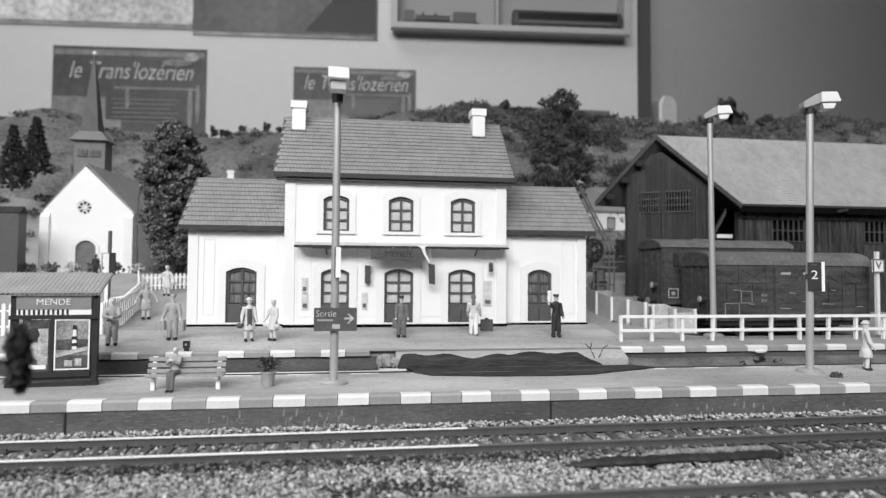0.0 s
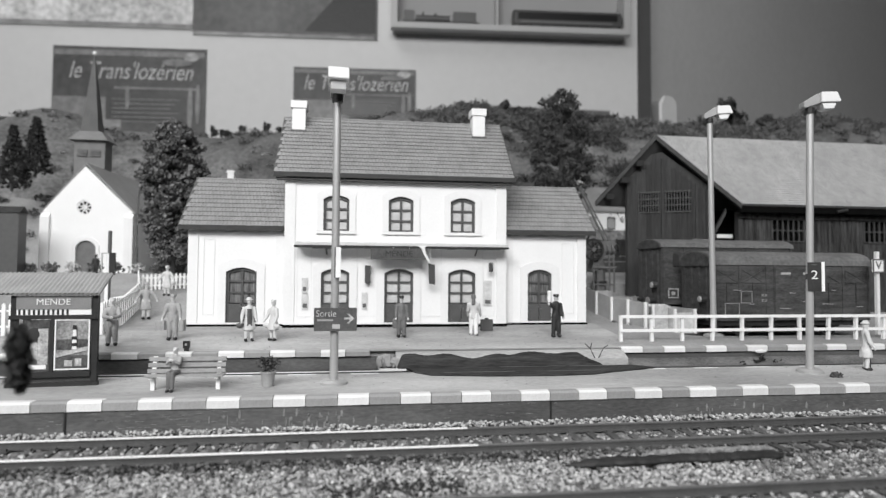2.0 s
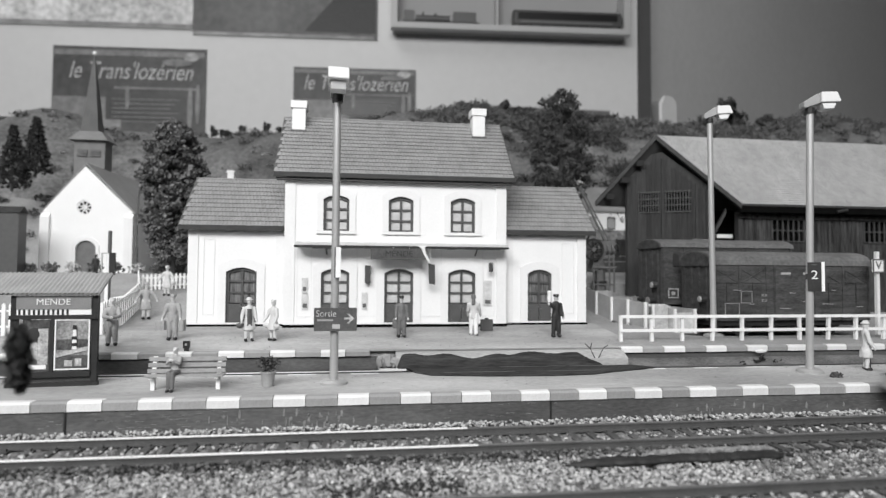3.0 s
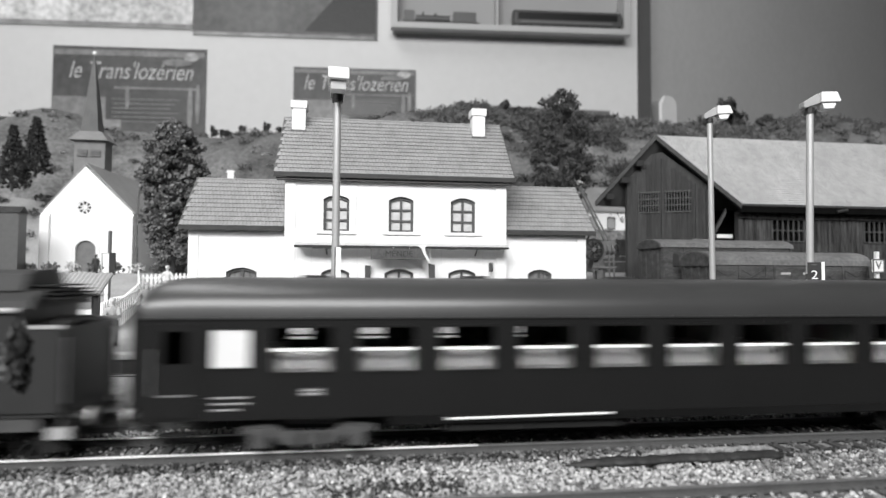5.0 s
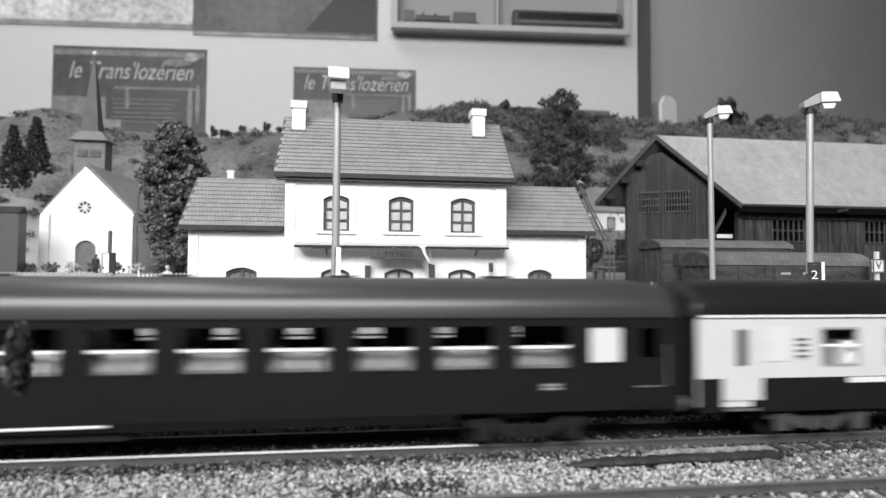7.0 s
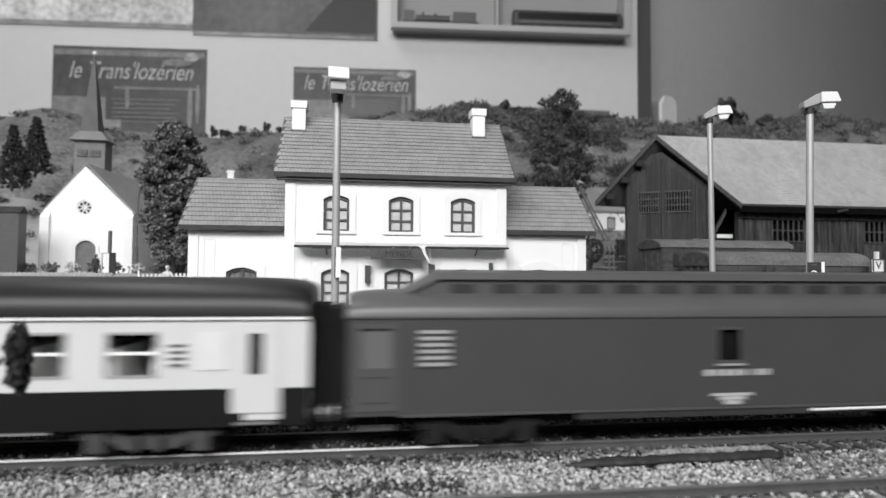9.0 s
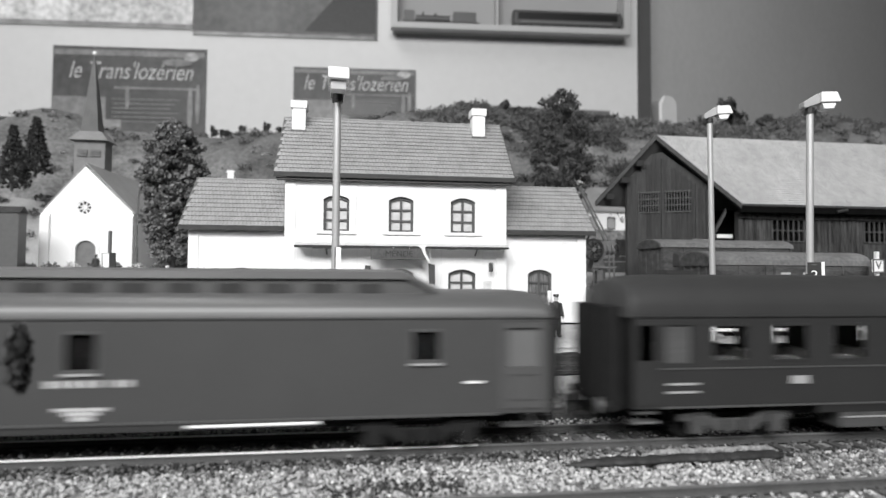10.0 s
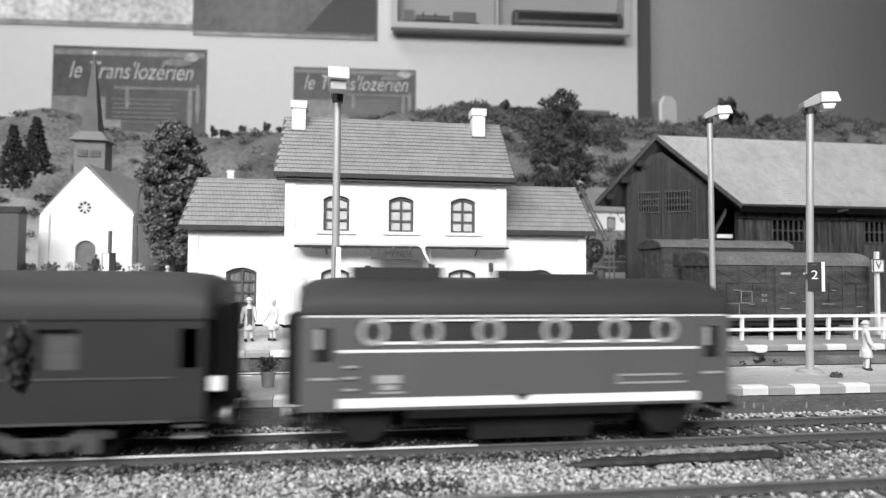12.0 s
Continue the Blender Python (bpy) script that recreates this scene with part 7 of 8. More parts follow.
def green_coach(off, label):
    L = 287.6
    v = thing("passenger_coach", off, TRACK_Y, 0, label, "railway coach", "passenger coaches of the train")
    wins = [34 + 22.7 * k for k in range(10)]
    holes = [(x, x + 16.4, 23.2, 35.8) for x in wins] + [(18.5, 28.8, 24.6, 35.4), (260.3, 270.4, 24.6, 35.4), (6.5, 12.5, 26, 34.6), (276, 282, 26, 34.6)]
    roof = shell(v, L, holes, COACH_DARK, COACH_ROOF)
    for x in wins:
        pane_set(v, x, x + 16.4, 23.2, 35.8, bar=29.5)
        part("seat", box(B(), x - 2.3, x + 1.6, -14.5, 6, 12.6, 29.0), SEAT, v, "grey moulded seats", bevel=0.4)
        part("seat", box(B(), x + 14.8, x + 18.8, -14.5, 6, 12.6, 29.0), SEAT, v, "grey moulded seats", bevel=0.4)
        part("seat_base", prism(B(), [(-15.4, 12.6), (-10, 12.6), (-8, 28.8), (-12, 28.6), (-15.4, 24.2)], x + 1.8, x + 14.6), SEAT, v, "grey moulded bench")
        part("partition", box(B(), x + 19.3, x + 20.3, -14.0, 7, 12.6, 37), SEAT, v)
        part("corridor_panel", box(B(), x - 0.2, x + 8.4, 7.4, 8.2, 12.6, 29.4), BOGIE, v, "dark corridor partition")
        part("corridor_panel", box(B(), x + 8.45, x + 22.45, 7.4, 8.2, 12.6, 37), BOGIE, v, "dark corridor partition")
    for a, b in ((18.5, 28.8), (260.3, 270.4)):
        for s in (-1, 1):
            w = part("window", box(B(), a + 0.1, b - 0.1, s * 16.5 - 0.3, s * 16.5 + 0.3, 24.7, 35.3), FROST, v, "frosted white window", bevel=0.2)
            part("window_frame", ring(B(), arch(a - 0.4, b + 0.4, 24.2, 35.8), arch(a + 0.3, b - 0.3, 24.9, 35.1), s * 17.03, s * 17.3), COACH_DARK, w)
    for a, b, c in ((3.5, 15.5, 1), (272.5, 284.5, -1)):
        for s in (-1, 1):
            d = part("door", ring(B(), arch(a, b, 12, 36.6), arch(a + 3.0, b - 3.0, 26, 34.6), s * 17.03, s * 17.35), COACH_DARK, v, "dark coach door with a window")
            part("door_pane", box(B(), a + 2.9, b - 2.9, s * 16.3 - 0.1, s * 16.3 + 0.1, 26, 34.6), PANE, d)
            part("handrail", rod(B(), (a + 0.3 if c > 0 else b - 0.3, s * 17.6, 18), (a + 0.3 if c > 0 else b - 0.3, s * 17.6, 30), 0.25, seg=6), STEEL, d)
            part("step", box(B(), a + 1, b - 1, min(s * 13.4, s * 16.6), max(s * 13.4, s * 16.6), 6.8, 7.5), BOGIE, d, "dark footboard")
            part("sill", box(B(), a + 2, b - 2, min(s * 17.37, s * 17.6), max(s * 17.37, s * 17.6), 17.6, 18.0), STEEL, d)
    for x in (42, 246):
        p = part("number_plate", box(B(), x, x + 6, -17.35, -17.05, 17.0, 19.2), DARK_TRIM, v, "small pale data panel")
        for k in range(2):
            part("small_print", box(B(), x + 0.5, x + 5.5, -17.5, -17.36, 17.4 + k, 17.9 + k), LAMP_SIDE, p)
    for k, w in enumerate((9.5, 9.5, 7)):
        part("small_print", box(B(), 19, 19 + w, -17.3, -17.05, 16.8 - 1.6 * k, 17.2 - 1.6 * k), LAMP_SIDE, v, "line of small pale print")
    for x0, x1 in ((82, 106), (106.6, 134)):
        part("battery_box", box(B(), x0, x1, -14.5, -6, 5.8, 9.8), BOGIE, v, "dark underframe box", bevel=0.3)
    part("air_pipe", rod(B(), (82, -17.2, 9.9), (130, -17.2, 10.3), 0.36, seg=6), LAMP_HOOD, v, "pale pipe under the frame")
    part("underframe", box(B(), 60, 230, -10, 10, 6.6, 10.9), BOGIE, v)
    for x in (44, 243):
        bogie(v, x, BOGIE_DUSTY if x == 44 else BOGIE)
    for x in (40, 88, 136, 184, 232):
        part("roof_vent", box(B(), x, x + 9, -2, 2, 48.4, 49.5), COACH_ROOF, roof, bevel=0.4)
    ends(v, L)
    VEHICLES.append((v, off))


def white_coach(off):
    L = 287.0
    v = thing("passenger_coach", off, TRACK_Y, 0, "pale coach with a dark lower band and dark roof", "railway coach", "passenger coaches of the train")
    wins = [41.2 + 22.9 * k for k in range(5)] + [167.8 + 22.4 * j for j in range(4)]
    holes = [(x, x + 12.4, 23.0, 34.2) for x in wins] + [(12.6, 16.4, 23, 34), (270.6, 274.4, 23, 34)]
    roof = shell(v, L, holes, COACH_WHITE, COACH_DARK, roof_label="dark rounded roof")
    for x in wins:
        pane_set(v, x, x + 12.4, 23.0, 34.2, bar=29.0, frame_mat=LAMP_SIDE)
        part("seat", box(B(), x - 3, x + 1.5, -14.5, 12, 12.6, 30), FROST, v, "pale seat back", bevel=0.4)
        part("seat", box(B(), x + 10.5, x + 15, -14.5, 12, 12.6, 30), FROST, v, "pale seat back", bevel=0.4)
        part("partition", box(B(), x - 4, x + 16, 8, 8.6, 12.6, 35), SEAT, v)
    for s in (-1, 1):
        for a, b in ((17.6, 269.4),):
            part("lower_band", box(B(), a, b, min(s * 17.02, s * 17.2), max(s * 17.02, s * 17.2), 9.4, 19.4), COACH_DARK, v, "dark lower band")
        for a, b in ((0.6, 8.0), (279.0, 286.4)):
            part("lower_band", box(B(), a, b, min(s * 17.02, s * 17.2), max(s * 17.02, s * 17.2), 9.4, 19.4), COACH_DARK, v, "dark lower band")
        for a in (8.2, 266.2):
            d = part("door", ring(B(), arch(a, a + 12.6, 13, 36.4), arch(a + 4.4, a + 8.2, 23, 34), s * 17.22, s * 17.5), COACH_WHITE, v, "pale coach door with a slit window")
            part("door_pane", box(B(), a + 4.4, a + 8.2, s * 16.4 - 0.1, s * 16.4 + 0.1, 23, 34), DARK_INSIDE, d)
            part("step", box(B(), a + 1, a + 11.6, min(s * 15, s * 17.4), max(s * 15, s * 17.4), 9.8, 10.6), STEEL, d, "bright footboard")
        part("roof_line", box(B(), 0.8, 286.2, min(s * 17.52, s * 17.8), max(s * 17.52, s * 17.8), 37.7, 38.4), LAMP_HOOD, v, "pale line under the roof")
        for a in (22, 257.2):
            part("window", box(B(), a, a + 7.5, min(s * 17.05, s * 17.3), max(s * 17.05, s * 17.3), 24.4, 34.4), PARTITION, v, "frosted white window", bevel=0.2)
        for a in (32.0, 250.2):
            q = part("grille", box(B(), a, a + 4.6, min(s * 17.02, s * 17.25), max(s * 17.02, s * 17.25), 25, 32), COACH_WHITE, v, "ventilation grille")
            for k in range(4):
                part("slat", box(B(), a + 0.2, a + 4.4, min(s * 17.27, s * 17.5), max(s * 17.27, s * 17.5), 25.5 + 1.7 * k, 26.2 + 1.7 * k), SIGN_GREY, q)
    p = part("number_plate", box(B(), 50, 64, -17.4, -17.22, 17.6, 19.2), LAMP_HOOD, v, "pale data panel")
    part("air_pipe", rod(B(), (92, -15.6, 10), (120, -15.6, 10), 0.5, seg=6), LAMP_HOOD, v)
    part("underframe", box(B(), 60, 230, -10, 10, 6.6, 10.9), BOGIE, v)
    part("battery_box", box(B(), 96, 140, -14.5, -6, 5.8, 9.8), BOGIE, v, bevel=0.3)
    for x in (42, 245):
        bogie(v, x, BOGIE_DUSTY)
    ends(v, L)
    VEHICLES.append((v, off))


VAN_PANE = material("dull_frosted_van_pane", 0.11, 0.4, var=0.08, scale=120)


def postal_van(off):
    L = 239.6
    v = thing("postal_van", off, TRACK_Y, 0, "mid grey postal van with a raised clerestory roof", "railway van", "passenger coaches of the train")
    holes = [(109.6, 117.6, 24.6, 34.4), (199, 207, 26, 34.4), (3.5, 12.5, 24, 35), (226.5, 236, 24, 35)]
    roof = shell(v, L, holes, POSTAL_GREY, POSTAL_ROOF, top=45.4, roof_label="mid grey rounded roof")
    for a, b, c, d in holes[:2]:
        pane_set(v, a, b, c, d, frame_mat=POSTAL_ROOF)
        # black sheet paints the unlit van interior behind the pane
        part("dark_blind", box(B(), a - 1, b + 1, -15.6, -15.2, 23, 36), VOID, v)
        part("window_sill", box(B(), a - 0.4, b + 0.4, -17.9, -17.3, c - 1.2, c - 0.6), LAMP_SIDE, v)
    for a, b in ((2.2, 14.4), (224.6, 237.2)):
        for s in (-1, 1):
            d = part("door", ring(B(), arch(a, b, 12.4, 36.4), arch(a + 1.6, b - 1.6, 24, 35), s * 16.9 + s * 0.13, s * 17.3), POSTAL_ROOF, v, "panelled van door")
            part("door_pane", box(B(), a + 1.4, b - 1.4, s * 16.2 - 0.1, s * 16.2 + 0.1, 24, 35), VAN_PANE, d, "dull grey pane")
            part("panel", ring(B(), arch(a + 2, b - 2, 14.5, 22), arch(a + 2.5, b - 2.5, 15, 21.5), s * 17.32, s * 17.45), POSTAL_GREY, d)
            part("step", box(B(), a + 1, b - 1, min(s * 13, s * 16.6), max(s * 13, s * 16.6), 7, 7.7), BOGIE_DUSTY, d)
    g = part("grille", box(B(), 19.6, 29.6, -17.3, -17.05, 24, 35.4), POSTAL_GREY, v, "louvred grille with bright slats")
    for k in range(6):
        part("slat", box(B(), 20, 29.2, -17.7, -17.32, 24.6 + 1.8 * k, 25.5 + 1.8 * k), LAMP_SIDE, g)
    # unreadable lettering as bars
    x = 105.5
    for w in (2.2, 1.4, 2.0, 2.0, 1.6, 2.0, 1.8):
        part("lettering_bar", box(B(), x, x + w, -17.3, -17.06, 20.4, 22.2), PALE_PRINT, v, "bar of pale lettering")
        x += w + (2.0 if 115 < x < 118 else 0.45) * 1.0 + 0.6
    for a, b, c, d in ((107.6, 120.6, 14.4, 15.2), (110, 118.4, 13.2, 14.2), (111.6, 117, 11.9, 13)):
        part("emblem_bar", box(B(), a, b, -17.3, -17.06, c, d), PALE_PRINT, v, "pale emblem bar")
    part("bottom_line", box(B(), 15, 224, -17.35, -17.02, 10.6, 11.2), POSTAL_ROOF, v, "pale bottom moulding")
    part("latch", box(B(), 214, 219, -17.6, -17.05, 19.6, 20.2), LETTER, v)
    # clerestory
    bm = B()
    stations = [(15, 0.0), (26, 1.0), (198, 1.0), (209, 0.0)]
    rings = []
    for x, k in stations:
        rings.append([bm.verts.new(p) for p in ((x, -10.2, 43.0), (x, -10, 43.2 + 5.0 * k), (x, -11.2, 43.3 + 5.3 * k), (x, -6, 44.6 + 6.0 * k), (x, 0, 45.2 + 6.2 * k), (x, 6, 44.6 + 6.0 * k), (x, 11.2, 43.3 + 5.3 * k), (x, 10, 43.2 + 5.0 * k), (x, 10.2, 43.0))])
    for i in range(3):
        for j in range(8):
            bm.faces.new([rings[i][j], rings[i + 1][j], rings[i + 1][j + 1], rings[i][j + 1]])
    bm.faces.new(rings[0])
    bm.faces.new(rings[-1][::-1])
    bmesh.ops.recalc_face_normals(bm, faces=bm.faces[:])
    c = part("clerestory", bm, POSTAL_ROOF, roof, "raised roof lantern")
    for k in range(13):
        part("clerestory_window", box(B(), 30 + 12.8 * k, 37 + 12.8 * k, -10.75, -10.2, 44.4, 47.2), DARK_INSIDE, c)
    part("edge_strip", box(B(), 34, 196, -11.4, -10.9, 43.2, 43.6), LAMP_HOOD, c)
    part("underframe", box(B(), 50, 190, -10, 10, 6.6, 10.9), BOGIE, v)
    part("air_pipe", rod(B(), (140, -17.2, 9.6), (174, -17.2, 9.8), 0.42, seg=6), LAMP_HOOD, v)
    for x in (38, 202):
        b = bogie(v, x, BOGIE)
        for d in (-13, 13):
            part("axle_cover", box(B(), x + d - 2.4, x + d + 2.4, -14.6, -14.0, 2.6, 5.6), LAMP_SIDE, b, "pale axle box cover")
    ends(v, L, top=40)
    VEHICLES.append((v, off))


def old_coach(off):
    L = 257.6
    v = thing("combine_coach", off, TRACK_Y, 0, "dark vintage coach with luggage doors and belt line", "railway coach", "passenger coaches of the train")
    wins = [31, 51, 71, 91, 112, 132.5, 153]
    holes = [(x, x + 11.6, 24.8, 35.4) for x in wins] + [(16.2, 24.2, 24.2, 35.4), (7.4, 12.9, 25, 35.4), (214, 224, 24.8, 35.4), (249.0, 254.4, 25, 35.4)]
    roof = shell(v, L, holes, OLD_COACH, OLD_ROOF, top=50.4, roof_label="dark high arched roof", lead=(5.5, 1.5))
    for k, x in enumerate(wins):
        pane_set(v, x, x + 11.6, 24.8, 35.4, frame_mat=OLD_COACH)
        if k in (5, 6):
            part("blind", box(B(), x - 0.5, x + 12, -14.8, -14.4, 24, 36), BLIND, v, "drawn pale blind")
        part("seat", box(B(), x - 6, x - 2, -14.5, 10, 12.6, 27), BOGIE_DUSTY, v, bevel=0.4)
        part("table", box(B(), x + 2, x + 10, -14.6, -11, 24.6, 25.4), BOGIE_DUSTY, v)
    part("partition", box(B(), 126, 127, -15, 15, 12.6, 37), BOGIE_DUSTY, v)
    part("blind", box(B(), 214, 224, -14.8, -14.4, 24, 36), BLIND, v, "slatted pale blind")
    part("window", box(B(), 16.2, 24.2, -16.4, -16.0, 24.2, 35.4), BLIND, v, "frosted pale window")
    for a, b in ((6.2, 14.1), (247.8, 255.6)):
        for s in (-1, 1):
            d = part("door", ring(B(), arch(a, b, 12.2, 36.8), arch(a + 1.4, b - 1.4, 25, 35.4), s * 17.03, s * 17.3), OLD_COACH, v, "coach end door")
            part("door_pane", box(B(), a + 1.3, b - 1.3, s * 16.2 - 0.1, s * 16.2 + 0.1, 25, 35.4), PANE, d)
            part("step", box(B(), a, b, min(s * 13, s * 16.6), max(s * 13, s * 16.6), 6.6, 7.3), STEEL, d)
            part("step", box(B(), a + 0.5, b - 0.5, min(s * 13.4, s * 16.6), max(s * 13.4, s * 16.6), 9.4, 10.1), BOGIE_DUSTY, d)
    part("belt_line", box(B(), 14.4, 247.4, -17.4, -17.02, 22.4, 22.8), POSTAL_ROOF, v, "thin pale belt line")
    part("bottom_line", box(B(), 14.4, 247.4, -17.4, -17.02, 11.0, 11.5), POSTAL_ROOF, v, "thin pale bottom line")
    for s in (-1, 1):
        part("tail_board", box(B(), 256.3, 259.6, min(s * 14.2, s * 15.4), max(s * 14.2, s * 15.4), 18.6, 22.4), LETTER, v, "white board at the coach end")
    d = part("luggage_door", box(B(), 175.6, 188.2, -17.5, -17.04, 12.6, 36.6), OLD_COACH, v, "dark sliding luggage door", bevel=0.15)
    part("sill", box(B(), 176, 188, -17.9, -17.52, 12.8, 13.4), STEEL, d)
    for a in (166.0, 188.8):
        f = part("ramp_plate", ring(B(), arch(a, a + 9.2, 13, 20.2), arch(a + 0.5, a + 8.7, 13.5, 19.4), -17.6, -17.05), SIGN_GREY, v, "framed plate by the luggage door")
        part("plate", box(B(), a + 0.55, a + 8.65, -17.3, -17.1, 13.6, 19.3), POSTAL_GREY, f)
    p = part("number_plate", box(B(), 56.6, 62.4, -17.4, -17.05, 17.6, 20.0), LAMP_SIDE, v, "small pale data panel")
    for k in range(2):
        part("small_print", box(B(), 16.4, 26.4, -17.4, -17.05, 15.4 + 2.4 * k, 16.0 + 2.4 * k), LAMP_SIDE, v, "bar of pale lettering")
    part("battery_box", box(B(), 74, 100, -16, -8, 3.6, 9.6), BOGIE_DUSTY, v, "grey underframe box", bevel=0.4)
    part("box_line", box(B(), 75, 99, -16.4, -16.05, 6.6, 7.0), LAMP_SIDE, v)
    part("air_pipe", rod(B(), (106, -17.3, 9.9), (156, -17.3, 10.1), 0.42, seg=6), LAMP_SIDE, v)
    part("underframe", box(B(), 50, 200, -10, 10, 6.6, 10.9), BOGIE, v)
    for x in (40, 214):
        bogie(v, x, BOGIE_DUSTY)
    for x in (24, 150):
        part("roof_vent", box(B(), x, x + 11, -2.4, 2.4, 49.6, 51.8), OLD_ROOF, roof, bevel=0.4)
    ends(v, L, wide=8.5, lead=(5.5, 1.5))
    VEHICLES.append((v, off))


def trailer(off):
    L = 127.0
    v = thing("railcar_trailer", off, TRACK_Y, 0, "grey railcar trailer with portholes and white stripes", "railway coach", "passenger coaches of the train")
    band = [20.4, 35.6, 52.8, 72.2, 90.1, 105.8]
    holes = [(16.2, 109.5, 31.4, 37.0), (4.6, 9.4, 26, 35.4), (118, 122.8, 24, 36)]
    roof = shell(v, L, holes, TRAILER_GREY, OLD_ROOF, lower=BOGIE, z0=12.6, top=49.0, z1=38.6, roof_label="dark rounded roof")
    for s in (-1, 1):
        # opaque dark sheet in place of the unlit saloon
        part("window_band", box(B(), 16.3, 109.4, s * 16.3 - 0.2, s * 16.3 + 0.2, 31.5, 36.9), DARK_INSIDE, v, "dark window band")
        for x in band:
            bm = B()
            n = 24
            A = [[bm.verts.new((x + rr * math.cos(2 * math.pi * k / n), s * yy, 34.2 + rr * math.sin(2 * math.pi * k / n))) for k in range(n)] for rr, yy in ((3.9, 17.1), (3.9, 17.6), (2.5, 17.6), (2.5, 17.1))]
            for j in range(4):
                for k in range(n):
                    bm.faces.new([A[j][k], A[j][(k + 1) % n], A[(j + 1) % 4][(k + 1) % n], A[(j + 1) % 4][k]])
            bmesh.ops.recalc_face_normals(bm, faces=bm.faces[:])
            q = part("porthole", bm, LAMP_SIDE, v, "round porthole with a pale rim")
            part("pane", rod(B(), (x, s * 16.7, 34.2), (x, s * 16.8, 34.2), 2.6, seg=20), DARK_INSIDE, q)
        for z0, z1, a, b in ((38.2, 38.8, 2, 125), (28.5, 29.2, 11, 116), (13.5, 16.0, 11, 116)):
            part("stripe", box(B(), a, b, min(s * 17.03, s * 17.25), max(s * 17.03, s * 17.25), z0, z1), LETTER, v, "white painted stripe")
        for z0, z1 in ((30.7, 31.35), (37.05, 37.5)):
            part("band_rim", box(B(), 19, 107, min(s * 17.03, s * 17.3), max(s * 17.03, s * 17.3), z0, z1), LETTER, v, "pale rim of the window band")
        for a in (3, 116.6):
            d = part("door", ring(B(), arch(a, a + 8, 12.7, 37.2), arch(a + 1.6, a + 6.2, 26, 35.2), s * 17.03, s * 17.3), TRAILER_GREY, v, "grey folding door")
            part("door_pane", box(B(), a + 1.5, a + 6.3, s * 16.4 - 0.1, s * 16.4 + 0.1, 26, 35.2), BOGIE, d)
            part("door_ledge", box(B(), a + 0.6, a + 7.2, min(s * 17.32, s * 17.7), max(s * 17.32, s * 17.7), 21.2, 21.8), LAMP_SIDE, d, "worn pale ledge across the door")
            part("blind", box(B(), a + 1.7, a + 3.4, s * 16.8 - 0.1, s * 16.8 + 0.1, 29.5, 35.0), LAMP_SIDE, d, "pale left part of the door window")
            part("step", box(B(), a, a + 8, min(s * 13, s * 16.8), max(s * 13, s * 16.8), 8.0, 8.8), BOGIE, d)
    for z in (18.2, 21.4, 24.4):
        part("grab_handle", box(B(), 12.2, 16.0, -17.7, -17.03, z, z + 0.5), LAMP_SIDE, v, "pale rung beside the door")
    for a, b, c, d in ((21, 28, 20.0, 22.2), (22.6, 27, 18.2, 19.6), (20.5, 29, 17.2, 17.7), (91, 110, 20.9, 21.4), (91, 112, 18.6, 19.1), (91, 91.5, 19.2, 20.8)):
        part("lettering_bar", box(B(), a, b, -17.3, -17.05, c, d), LAMP_SIDE, v, "bar of faded lettering")
    part("arrow_mark", prism(B(), [(60, 16.4), (65, 16.4), (62.5, 14.4)], -17.5, -17.28, "y"), IRON, v)
    for a, b, z in ((13.6, 41, 52.0), (60, 71, 51.2), (66, 90, 50.2)):
        part("roof_box", box(B(), a, b, -7, 7, 47.6, z), OLD_ROOF, roof, "roof mounted box", bevel=0.4)
    part("underframe", box(B(), 30, 98, -11, 11, 6.4, 12.3), BOGIE, v, bevel=0.4)
    part("fuel_box", box(B(), 49, 85, -12.2, -5, 2.6, 10.6), BOGIE, v, "dark box under the floor", bevel=0.5)
    for x in (18, 108):
        wheelset(v, x, 5.4, 5.4)
        part("axle_guard", prism(B(), [(x - 8, 12.2), (x + 8, 12.2), (x + 7, 7), (x + 3, 3), (x - 3, 3), (x - 7, 7)], -12.6, -11.4, "y"), BOGIE, v)
    ends(v, L, top=38, wide=8)
    VEHICLES.append((v, off))


